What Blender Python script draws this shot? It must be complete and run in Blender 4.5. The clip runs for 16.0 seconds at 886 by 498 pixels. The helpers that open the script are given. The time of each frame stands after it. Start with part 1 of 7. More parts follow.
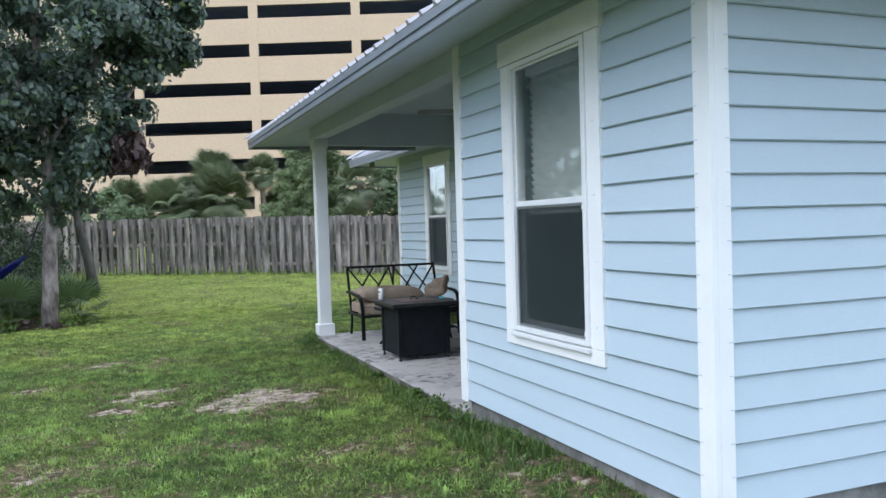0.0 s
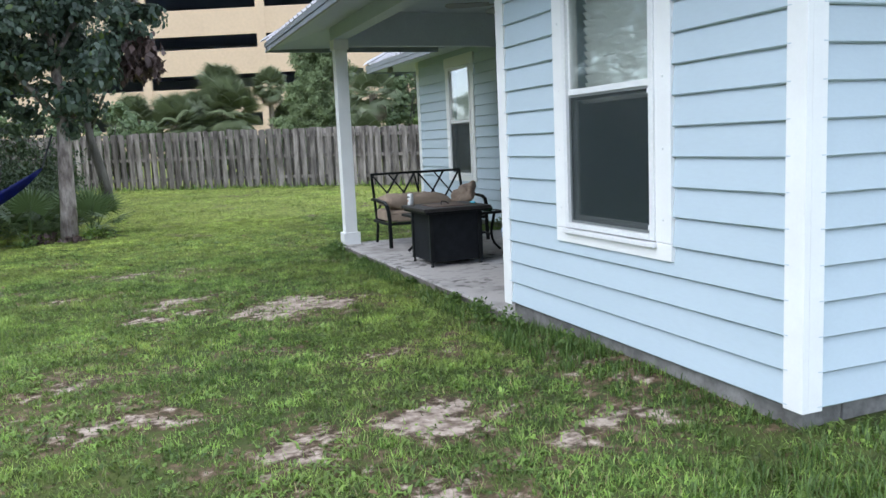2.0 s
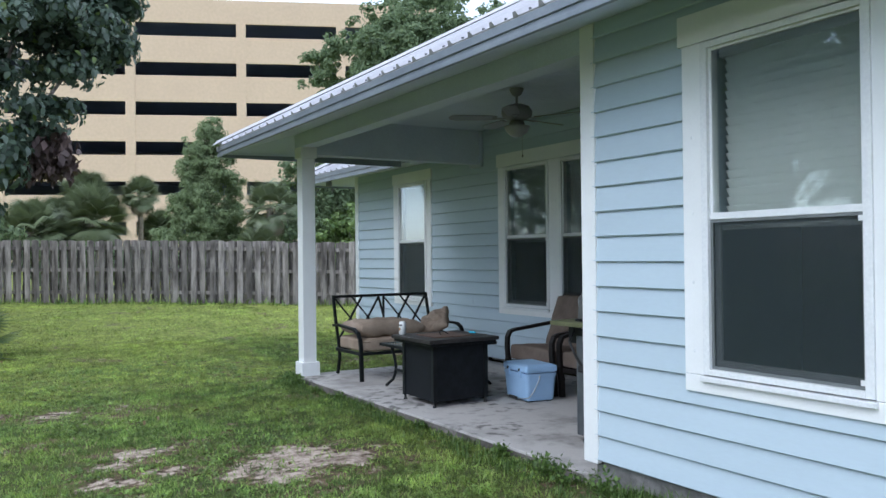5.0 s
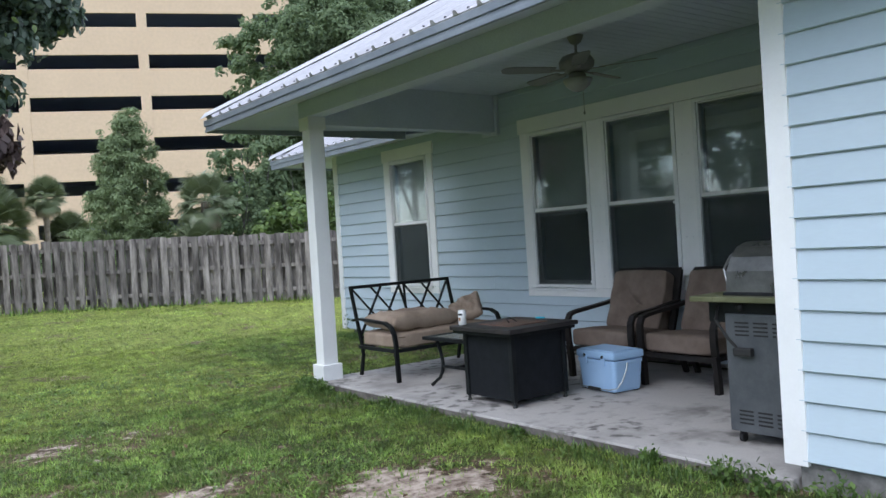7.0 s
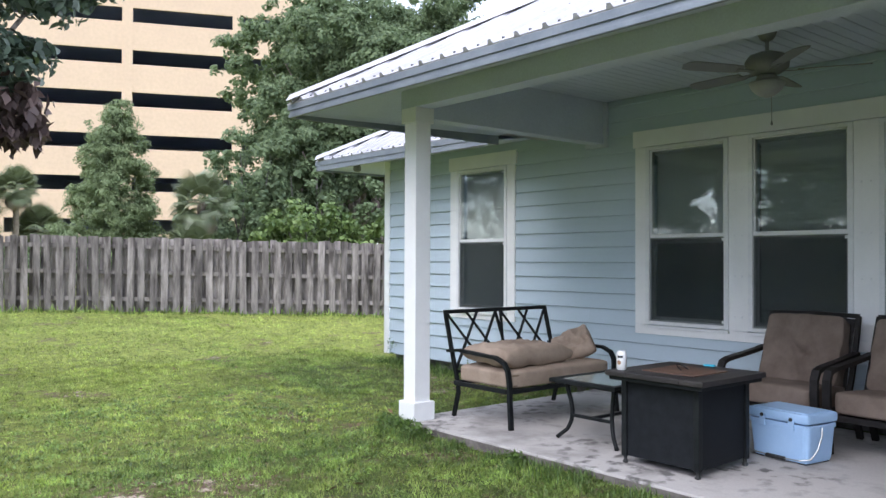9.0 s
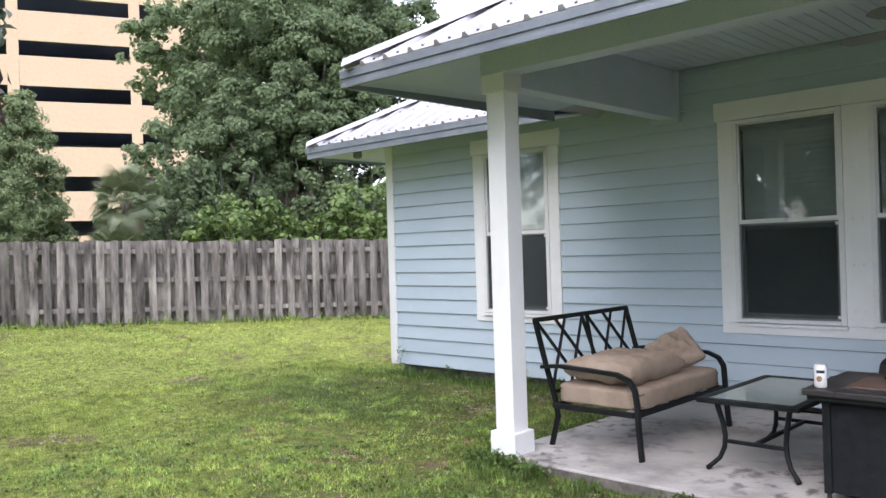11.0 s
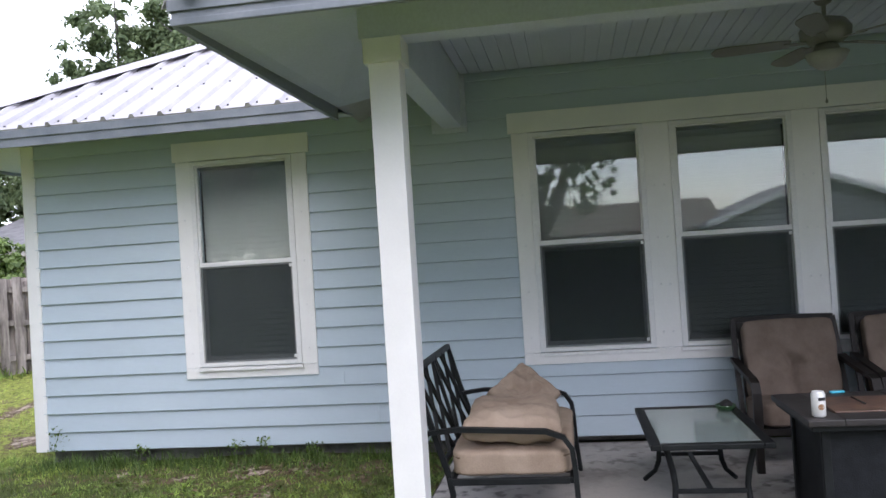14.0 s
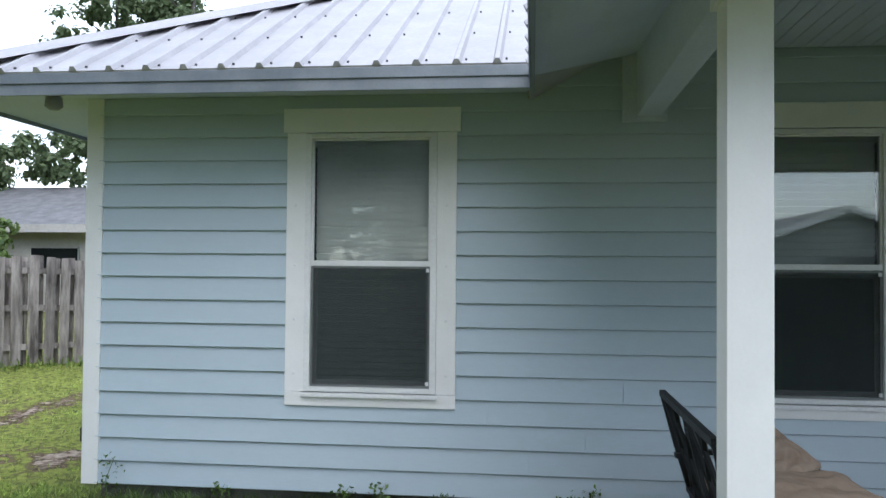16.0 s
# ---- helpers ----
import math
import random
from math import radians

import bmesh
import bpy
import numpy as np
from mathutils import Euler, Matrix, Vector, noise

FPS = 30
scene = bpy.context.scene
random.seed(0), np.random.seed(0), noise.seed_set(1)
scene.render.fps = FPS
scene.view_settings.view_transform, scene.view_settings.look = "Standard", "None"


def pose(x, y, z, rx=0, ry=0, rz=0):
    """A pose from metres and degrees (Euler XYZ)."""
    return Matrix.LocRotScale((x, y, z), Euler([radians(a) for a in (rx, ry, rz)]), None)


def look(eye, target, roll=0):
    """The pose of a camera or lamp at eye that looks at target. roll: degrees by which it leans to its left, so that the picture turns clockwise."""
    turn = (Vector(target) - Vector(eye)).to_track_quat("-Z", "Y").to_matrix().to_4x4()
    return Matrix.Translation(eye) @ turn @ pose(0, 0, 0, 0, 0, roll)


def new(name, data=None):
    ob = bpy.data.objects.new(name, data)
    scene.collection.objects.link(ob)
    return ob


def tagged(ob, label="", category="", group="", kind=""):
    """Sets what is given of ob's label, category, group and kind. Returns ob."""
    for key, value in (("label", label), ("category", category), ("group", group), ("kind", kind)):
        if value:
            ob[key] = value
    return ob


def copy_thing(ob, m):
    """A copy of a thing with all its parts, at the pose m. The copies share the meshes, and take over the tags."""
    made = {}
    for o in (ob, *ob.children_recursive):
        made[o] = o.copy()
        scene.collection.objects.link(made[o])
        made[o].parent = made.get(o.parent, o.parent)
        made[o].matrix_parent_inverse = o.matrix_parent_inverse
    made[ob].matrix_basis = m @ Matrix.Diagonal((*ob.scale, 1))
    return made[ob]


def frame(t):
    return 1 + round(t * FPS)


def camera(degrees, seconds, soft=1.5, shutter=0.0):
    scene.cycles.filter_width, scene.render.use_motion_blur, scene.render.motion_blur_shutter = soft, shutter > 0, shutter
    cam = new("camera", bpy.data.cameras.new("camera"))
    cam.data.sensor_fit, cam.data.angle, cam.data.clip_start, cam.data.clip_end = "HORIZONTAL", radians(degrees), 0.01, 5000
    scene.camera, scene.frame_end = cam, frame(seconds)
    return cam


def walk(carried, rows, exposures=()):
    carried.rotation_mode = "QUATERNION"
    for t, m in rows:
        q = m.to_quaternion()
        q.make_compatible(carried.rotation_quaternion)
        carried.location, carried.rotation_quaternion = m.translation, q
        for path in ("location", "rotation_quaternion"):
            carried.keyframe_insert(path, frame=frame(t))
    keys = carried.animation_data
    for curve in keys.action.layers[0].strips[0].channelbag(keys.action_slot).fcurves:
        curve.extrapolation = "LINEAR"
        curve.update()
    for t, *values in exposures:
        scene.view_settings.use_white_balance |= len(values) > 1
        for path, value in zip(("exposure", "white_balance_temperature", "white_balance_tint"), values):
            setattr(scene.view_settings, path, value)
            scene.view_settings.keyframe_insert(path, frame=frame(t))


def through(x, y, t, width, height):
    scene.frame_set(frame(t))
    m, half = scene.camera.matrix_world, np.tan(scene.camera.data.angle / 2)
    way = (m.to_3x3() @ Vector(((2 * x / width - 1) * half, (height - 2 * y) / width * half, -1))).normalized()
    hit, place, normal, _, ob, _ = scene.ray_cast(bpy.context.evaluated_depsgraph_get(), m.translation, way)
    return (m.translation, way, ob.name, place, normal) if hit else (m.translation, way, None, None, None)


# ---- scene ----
cam = camera(57.4, 16.0)
PATH = [
    (0, (0.932, -0.022, 1.507), (1.677, 1.833, 1.449), -1.7),
    (0.5, (0.925, -0.036, 1.505), (1.601, 1.846, 1.511), -1.4),
    (1, (0.907, -0.011, 1.487), (1.538, 1.887, 1.459), -2.4),
    (1.5, (0.837, 0.041, 1.44), (1.5, 1.919, 1.262), -1.9),
    (2, (0.808, 0.312, 1.38), (1.518, 2.163, 1.114), -2.6),
    (2.5, (0.728, 0.527, 1.405), (1.36, 2.412, 1.189), -3.7),
    (3, (0.56, 0.743, 1.399), (1.292, 2.594, 1.207), -2.2),
    (3.5, (0.428, 0.951, 1.388), (1.332, 2.725, 1.198), -3.9),
    (4, (0.335, 1.263, 1.41), (1.223, 3.051, 1.294), -5.0),
    (4.2, (0.285, 1.381, 1.442), (1.187, 3.165, 1.373), -3.8),
    (6.5, (-0.404, 2.902, 1.43), (0.749, 4.536, 1.47), -1.3),
    (7, (-0.441, 3.424, 1.396), (0.767, 5.017, 1.376), -3.6),
    (7.5, (-0.6, 3.826, 1.411), (0.597, 5.426, 1.318), -2.4),
    (8, (-0.669, 4.292, 1.388), (0.5, 5.91, 1.264), -3.1),
    (8.5, (-0.672, 4.754, 1.362), (0.492, 6.38, 1.308), -2.3),
    (9, (-0.724, 5.208, 1.424), (0.552, 6.747, 1.452), 0.2),
    (11.5, (-0.909, 7.512, 1.501), (0.645, 8.77, 1.48), -3.2),
    (12, (-0.792, 7.966, 1.495), (0.933, 8.979, 1.507), -3.9),
    (12.5, (-0.794, 8.418, 1.519), (1.018, 9.265, 1.522), -4.0),
    (13, (-0.743, 8.871, 1.635), (1.111, 9.615, 1.715), -1.9),
    (13.5, (-0.718, 9.285, 1.638), (1.228, 9.744, 1.705), -2.6),
    (14, (-0.541, 9.746, 1.566), (1.435, 10.054, 1.598), -3.6),
    (14.5, (-0.377, 10.218, 1.566), (1.61, 10.442, 1.609), -3.2),
    (15, (-0.056, 10.561, 1.659), (1.94, 10.695, 1.669), -2.4),
    (15.5, (0.261, 10.934, 1.595), (2.245, 11.183, 1.638), -1.5),
    (16, (0.56, 11.33, 1.639), (2.547, 11.551, 1.686), 0.5),
]
EXPOSURE = [(0.0, 0.57, 5730, 10), (0.5, 0.4, 5630, 10), (1.0, 0.3, 5530, 9), (1.5, 0.5, 5680, 10), (2.0, 0.65, 5900, 10), (2.5, 0.72, 5920, 11), (3.0, 0.8, 6020, 13), (4.0, 0.57, 5780, 11), (6.5, 0.5, 5670, 8), (7.0, 0.57, 5840, 11), (8.0, 0.95, 6020, 14), (8.5, 1.1, 5930, 11), (9.0, 1.05, 6030, 16), (11.5, 1.1, 6400, 18), (12.0, 0.93, 6520, 18), (12.5, 1.16, 6620, 19), (13.0, 0.94, 6210, 14), (13.5, 0.45, 5750, 8), (14.0, 0.91, 6240, 19), (14.5, 0.9, 6310, 14), (15.0, 0.97, 6460, 19), (15.5, 0.99, 6310, 14), (16.0, 0.52, 5950, 10)]
walk(cam, [(t, look(eye, target, roll)) for t, eye, target, roll in PATH], exposures=EXPOSURE)

# ---------------------------------------------------------------- light
world = bpy.data.worlds.new("sky")
scene.world = world
world.use_nodes = True
wn = world.node_tree
sky = wn.nodes.new("ShaderNodeTexSky")
sky.sky_type = 'NISHITA'
sky.sun_disc = False
sky.sun_elevation, sky.sun_rotation = radians(45), radians(257)
sky.air_density, sky.dust_density, sky.ozone_density = 1.0, 1.0, 1.2
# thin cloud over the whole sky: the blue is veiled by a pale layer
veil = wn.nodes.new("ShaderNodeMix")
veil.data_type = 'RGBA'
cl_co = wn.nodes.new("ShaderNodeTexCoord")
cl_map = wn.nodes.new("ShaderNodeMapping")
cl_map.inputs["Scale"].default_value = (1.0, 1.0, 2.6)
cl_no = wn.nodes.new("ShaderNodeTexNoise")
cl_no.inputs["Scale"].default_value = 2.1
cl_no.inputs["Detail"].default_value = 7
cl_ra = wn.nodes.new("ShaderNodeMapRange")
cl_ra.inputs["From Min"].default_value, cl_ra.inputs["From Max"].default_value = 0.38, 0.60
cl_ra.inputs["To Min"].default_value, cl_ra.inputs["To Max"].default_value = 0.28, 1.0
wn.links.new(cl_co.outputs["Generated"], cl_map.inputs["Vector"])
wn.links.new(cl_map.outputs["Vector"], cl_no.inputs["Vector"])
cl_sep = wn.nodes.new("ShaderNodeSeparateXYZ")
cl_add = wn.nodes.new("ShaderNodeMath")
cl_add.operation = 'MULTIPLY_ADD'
cl_add.inputs[1].default_value = 0.16                 # veil weighted towards +x: white there as if overexposed, bluer on the yard side
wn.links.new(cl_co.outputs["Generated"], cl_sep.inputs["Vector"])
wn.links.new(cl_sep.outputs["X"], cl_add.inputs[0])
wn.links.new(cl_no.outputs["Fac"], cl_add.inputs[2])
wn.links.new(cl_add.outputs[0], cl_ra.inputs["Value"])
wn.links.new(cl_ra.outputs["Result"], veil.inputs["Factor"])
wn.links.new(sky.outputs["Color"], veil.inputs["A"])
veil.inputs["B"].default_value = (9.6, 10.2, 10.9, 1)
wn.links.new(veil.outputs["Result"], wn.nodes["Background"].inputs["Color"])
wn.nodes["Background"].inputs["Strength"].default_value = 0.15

sun = new("sun", bpy.data.lights.new("sun", 'SUN'))
sun.data.energy, sun.data.angle, sun.data.color = 1.15, radians(50), (1.0, 0.95, 0.88)
sun.matrix_world = look((-26, 1.5, 29.0), (2, 8, 0))

# ---------------------------------------------------------------- materials
def node_mat(name):
    m = bpy.data.materials.new(name)
    m.use_nodes = True
    return m, m.node_tree, m.node_tree.nodes["Principled BSDF"]


def surface(name, dark, light, scale=6.0, rough=0.6, metal=0.0, bump=0.15, fine=60.0, per_piece=0.0, stretch=(1, 1, 1),
            spec=0.5, relief=0.004, coat=0.0, low=0.35, high=0.65, grain=0.12):
    """A worn surface: broad stains between two colours, fine grain in relief, an offset of each piece."""
    m, nt, p = node_mat(name)
    L = nt.links
    co = nt.nodes.new("ShaderNodeTexCoord")
    mp = nt.nodes.new("ShaderNodeMapping")
    mp.inputs["Scale"].default_value = stretch
    L.new(co.outputs["Object"], mp.inputs["Vector"])
    vec = mp.outputs["Vector"]
    if per_piece:
        info = nt.nodes.new("ShaderNodeObjectInfo")
        add = nt.nodes.new("ShaderNodeVectorMath")
        add.operation = 'MULTIPLY_ADD'
        L.new(info.outputs["Random"], add.inputs[0])
        add.inputs[1].default_value = (37.0, 53.0, 29.0)
        L.new(vec, add.inputs[2])
        vec = add.outputs["Vector"]
    n1 = nt.nodes.new("ShaderNodeTexNoise")
    n1.inputs["Scale"].default_value, n1.inputs["Detail"].default_value, n1.inputs["Roughness"].default_value = scale, 6, 0.62
    L.new(vec, n1.inputs["Vector"])
    n2 = nt.nodes.new("ShaderNodeTexNoise")
    n2.inputs["Scale"].default_value, n2.inputs["Detail"].default_value = fine, 4
    L.new(vec, n2.inputs["Vector"])
    mix = nt.nodes.new("ShaderNodeMix")
    mix.data_type = 'RGBA'
    mr = nt.nodes.new("ShaderNodeMapRange")
    mr.inputs["From Min"].default_value, mr.inputs["From Max"].default_value = low, high
    L.new(n1.outputs["Fac"], mr.inputs["Value"])
    L.new(mr.outputs["Result"], mix.inputs["Factor"])
    mix.inputs["A"].default_value, mix.inputs["B"].default_value = (*dark, 1), (*light, 1)
    col = mix.outputs["Result"]
    hsv = nt.nodes.new("ShaderNodeHueSaturation")
    L.new(col, hsv.inputs["Color"])
    val = nt.nodes.new("ShaderNodeMapRange")
    val.inputs["To Min"].default_value, val.inputs["To Max"].default_value = 1 - grain, 1 + grain
    L.new(n2.outputs["Fac"], val.inputs["Value"])
    if per_piece:
        mul = nt.nodes.new("ShaderNodeMath")
        mul.operation = 'MULTIPLY'
        pv = nt.nodes.new("ShaderNodeMapRange")
        pv.inputs["To Min"].default_value, pv.inputs["To Max"].default_value = 1 - per_piece, 1 + per_piece
        L.new(info.outputs["Random"], pv.inputs["Value"])
        L.new(pv.outputs["Result"], mul.inputs[0])
        L.new(val.outputs["Result"], mul.inputs[1])
        L.new(mul.outputs[0], hsv.inputs["Value"])
    else:
        L.new(val.outputs["Result"], hsv.inputs["Value"])
    L.new(hsv.outputs["Color"], p.inputs["Base Color"])
    ro = nt.nodes.new("ShaderNodeMapRange")
    ro.inputs["To Min"].default_value, ro.inputs["To Max"].default_value = max(rough - 0.12, 0.05), min(rough + 0.12, 1)
    L.new(n1.outputs["Fac"], ro.inputs["Value"])
    L.new(ro.outputs["Result"], p.inputs["Roughness"])
    p.inputs["Metallic"].default_value = metal
    p.inputs["Specular IOR Level"].default_value = spec
    p.inputs["Coat Weight"].default_value = coat
    b = nt.nodes.new("ShaderNodeBump")
    b.inputs["Strength"].default_value, b.inputs["Distance"].default_value = bump, relief
    L.new(n2.outputs["Fac"], b.inputs["Height"])
    L.new(b.outputs["Normal"], p.inputs["Normal"])
    return m


def leaf_mat(name, dark, light, rough=0.5, through=0.25, tip=None):
    """Leaves: a hue of its own for each leaf, a little light through the blade."""
    m, nt, p = node_mat(name)
    geo = nt.nodes.new("ShaderNodeNewGeometry")
    ramp = nt.nodes.new("ShaderNodeValToRGB")
    ramp.color_ramp.elements[0].color, ramp.color_ramp.elements[1].color = (*dark, 1), (*light, 1)
    if tip:
        ramp.color_ramp.elements[1].position = 0.93
        e = ramp.color_ramp.elements.new(0.97)
        e.color = (*tip, 1)
    nt.links.new(geo.outputs["Random Per Island"], ramp.inputs["Fac"])
    nt.links.new(ramp.outputs["Color"], p.inputs["Base Color"])
    p.inputs["Roughness"].default_value = rough
    tr = nt.nodes.new("ShaderNodeBsdfTranslucent")
    nt.links.new(ramp.outputs["Color"], tr.inputs["Color"])
    mx = nt.nodes.new("ShaderNodeMixShader")
    mx.inputs["Fac"].default_value = through
    nt.links.new(p.outputs["BSDF"], mx.inputs[1])
    nt.links.new(tr.outputs["BSDF"], mx.inputs[2])
    nt.links.new(mx.outputs["Shader"], nt.nodes["Material Output"].inputs["Surface"])
    return m


SIDING = surface("painted_siding", (0.462, 0.548, 0.612), (0.484, 0.57, 0.634), 1.6, 0.55, bump=0.12, fine=38, per_piece=0.02, stretch=(1, 0.5, 2), grain=0.04)
TRIM = surface("white_trim_paint", (0.80, 0.80, 0.795), (0.85, 0.85, 0.845), 2.5, 0.45, bump=0.06, fine=70, grain=0.03)
VINYL = surface("white_vinyl", (0.74, 0.75, 0.76), (0.79, 0.79, 0.79), 8.0, 0.35, bump=0.03)
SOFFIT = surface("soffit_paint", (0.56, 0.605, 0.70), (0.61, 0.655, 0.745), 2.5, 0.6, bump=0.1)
FASCIA = surface("fascia_metal", (0.20, 0.225, 0.255), (0.26, 0.285, 0.315), 4.0, 0.4, metal=0.2, bump=0.04)
ROOFING = surface("galvalume_roofing", (0.41, 0.395, 0.42), (0.49, 0.475, 0.50), 3.5, 0.5, metal=0.25, bump=0.08, fine=30, per_piece=0.03)
CONCRETE = surface("patio_concrete", (0.215, 0.20, 0.186), (0.44, 0.413, 0.392), 1.7, 0.85, bump=0.4, fine=70, low=0.30, high=0.52)


def scuffed(m):
    """Dark scuffs and drips in scattered patches on the slab."""
    nt = m.node_tree
    p = nt.nodes["Principled BSDF"]
    src = p.inputs["Base Color"].links[0].from_socket
    co = nt.nodes["Texture Coordinate"].outputs["Object"]
    facs = []
    for scale, lo, hi in ((0.9, 0.42, 0.58), (9.0, 0.52, 0.64)):
        n = nt.nodes.new("ShaderNodeTexNoise")
        n.inputs["Scale"].default_value, n.inputs["Detail"].default_value = scale, 6
        r = nt.nodes.new("ShaderNodeMapRange")
        r.inputs["From Min"].default_value, r.inputs["From Max"].default_value = lo, hi
        nt.links.new(co, n.inputs["Vector"])
        nt.links.new(n.outputs["Fac"], r.inputs["Value"])
        facs.append(r.outputs["Result"])
    mul = nt.nodes.new("ShaderNodeMath")
    mul.operation = 'MULTIPLY'
    nt.links.new(facs[0], mul.inputs[0])
    nt.links.new(facs[1], mul.inputs[1])
    mx = nt.nodes.new("ShaderNodeMix")
    mx.data_type = 'RGBA'
    nt.links.new(mul.outputs[0], mx.inputs["Factor"])
    nt.links.new(src, mx.inputs["A"])
    mx.inputs["B"].default_value = (0.12, 0.112, 0.105, 1)
    nt.links.new(mx.outputs["Result"], p.inputs["Base Color"])


scuffed(CONCRETE)
FOOTING = surface("footing_block", (0.11, 0.105, 0.10), (0.30, 0.29, 0.28), 5.0, 0.9, bump=0.7, fine=35, relief=0.01)
FENCE_WOOD = surface("weathered_pine", (0.064, 0.053, 0.049), (0.36, 0.318, 0.30), 2.6, 0.85, bump=0.6, fine=25, per_piece=0.36, stretch=(3, 3, 0.5))
STUCCO = surface("peach_stucco", (0.55, 0.41, 0.295), (0.58, 0.435, 0.312), 0.25, 0.9, bump=0.2, fine=3.0)
# concrete decks; the bluish tone of the dim openings is put into the colour
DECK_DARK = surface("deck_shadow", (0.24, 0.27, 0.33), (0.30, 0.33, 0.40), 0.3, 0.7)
# dark colour stands in for unlit rooms behind the panes
DARK_ROOM = surface("unlit_room", (0.10, 0.10, 0.10), (0.14, 0.14, 0.14), 2.0, 0.9)

GLASS, gnt, gp = node_mat("window_glass")
gp.inputs["Base Color"].default_value = (0.93, 0.97, 0.96, 1)
gp.inputs["Roughness"].default_value = 0.02
gp.inputs["IOR"].default_value = 1.5
gp.inputs["Transmission Weight"].default_value = 1.0

SCREEN, snt, sp = node_mat("insect_screen")
sp.inputs["Base Color"].default_value = (0.022, 0.034, 0.036, 1)
sp.inputs["Roughness"].default_value = 0.7
s_tr = snt.nodes.new("ShaderNodeBsdfTransparent")
s_mx = snt.nodes.new("ShaderNodeMixShader")
s_mx.inputs["Fac"].default_value = 0.5
snt.links.new(s_tr.outputs["BSDF"], s_mx.inputs[1])
snt.links.new(sp.outputs["BSDF"], s_mx.inputs[2])
snt.links.new(s_mx.outputs["Shader"], snt.nodes["Material Output"].inputs["Surface"])

BLIND = surface("blind_slat", (0.74, 0.76, 0.75), (0.80, 0.82, 0.81), 6.0, 0.6, bump=0.03)


# ---------------------------------------------------------------- mesh tools
def link(name, bm, material, parent=None, label="", smooth=False):
    me = bpy.data.meshes.new(name)
    bmesh.ops.recalc_face_normals(bm, faces=bm.faces)
    bm.to_mesh(me)
    bm.free()
    if smooth:
        me.shade_smooth()
    me.materials.append(material)
    ob = new(name, me)
    ob.parent = parent
    if label:
        ob["label"] = label
    return ob


def part(name, bm, material, parent, label="", smooth=False):
    return link(name, bm, material, parent, label, smooth)


def empty(name, m=None):
    ob = new(name)
    ob.empty_display_size = 0.1
    if m is not None:
        ob.matrix_world = m
    return ob


def box(bm, x0, x1, y0, y1, z0, z1, bevel=0.0, m=None):
    made = bmesh.ops.create_cube(bm, size=1.0, matrix=Matrix.Translation(((x0 + x1) / 2, (y0 + y1) / 2, (z0 + z1) / 2)) @ Matrix.Diagonal((abs(x1 - x0), abs(y1 - y0), abs(z1 - z0), 1)))
    vs = made["verts"]
    if m is not None:
        bmesh.ops.transform(bm, matrix=m, verts=vs)
    if bevel:
        es = list({e for v in vs for e in v.link_edges})
        bmesh.ops.bevel(bm, geom=es, offset=bevel, segments=2, profile=0.6, affect='EDGES')
    return bm


def boxes(*dims, bevel=0.0):
    bm = bmesh.new()
    for d in dims:
        box(bm, *d, bevel=bevel)
    return bm


def tube(bm, pts, r, sides=8, closed=False, flat=None):
    """A bar of round (or flat: width, height) section along the points."""
    pts = [Vector(p) for p in pts]
    rings = []
    n = len(pts)
    ref = None
    for i, p in enumerate(pts):
        a = pts[i - 1] if (i or closed) else p
        b = pts[(i + 1) % n] if (i < n - 1 or closed) else p
        d = (b - a).normalized()
        if ref is None:
            ref = Vector((0, 0, 1)) if abs(d.z) < 0.9 else Vector((0, 1, 0))
        s = d.cross(ref).normalized()
        u = s.cross(d).normalized()
        ref = u
        rr = r[i] if isinstance(r, (list, tuple)) else r
        ring = []
        if flat:
            w, h = flat
            for sx, sy in ((-1, -1), (1, -1), (1, 1), (-1, 1)):
                ring.append(bm.verts.new(p + s * sx * w / 2 + u * sy * h / 2))
        else:
            for k in range(sides):
                c, q = math.cos(2 * math.pi * k / sides), math.sin(2 * math.pi * k / sides)
                ring.append(bm.verts.new(p + s * c * rr + u * q * rr))
        rings.append(ring)
    m = len(rings[0])
    for i in range(n if closed else n - 1):
        for k in range(m):
            bm.faces.new((rings[i][k], rings[i][(k + 1) % m], rings[(i + 1) % n][(k + 1) % m], rings[(i + 1) % n][k]))
    if not closed:
        bm.faces.new(rings[0][::-1])
        bm.faces.new(rings[-1])
    return bm


def lathe(bm, profile, at=(0, 0, 0), sides=24):
    """A turned body round the z axis: profile of (radius, height)."""
    rings = [[bm.verts.new((at[0] + r * math.cos(2 * math.pi * k / sides), at[1] + r * math.sin(2 * math.pi * k / sides), at[2] + z)) for k in range(sides)] for r, z in profile]
    for a, b in zip(rings, rings[1:]):
        for k in range(sides):
            bm.faces.new((a[k], a[(k + 1) % sides], b[(k + 1) % sides], b[k]))
    bm.faces.new(rings[0][::-1])
    bm.faces.new(rings[-1])
    return bm


def raw(name, verts, faces, material, parent=None, label="", smooth=False):
    me = bpy.data.meshes.new(name)
    verts = np.asarray(verts, np.float32)
    faces = np.asarray(faces, np.int32)
    k = faces.shape[1]
    me.vertices.add(len(verts))
    me.vertices.foreach_set("co", verts.ravel())
    me.loops.add(faces.size)
    me.loops.foreach_set("vertex_index", faces.ravel())
    me.polygons.add(len(faces))
    me.polygons.foreach_set("loop_start", np.arange(0, faces.size, k, dtype=np.int32))
    me.update(calc_edges=True)
    me.validate()
    if smooth:
        me.shade_smooth()
    me.materials.append(material)
    ob = new(name, me)
    ob.parent = parent
    if label:
        ob["label"] = label
    return ob


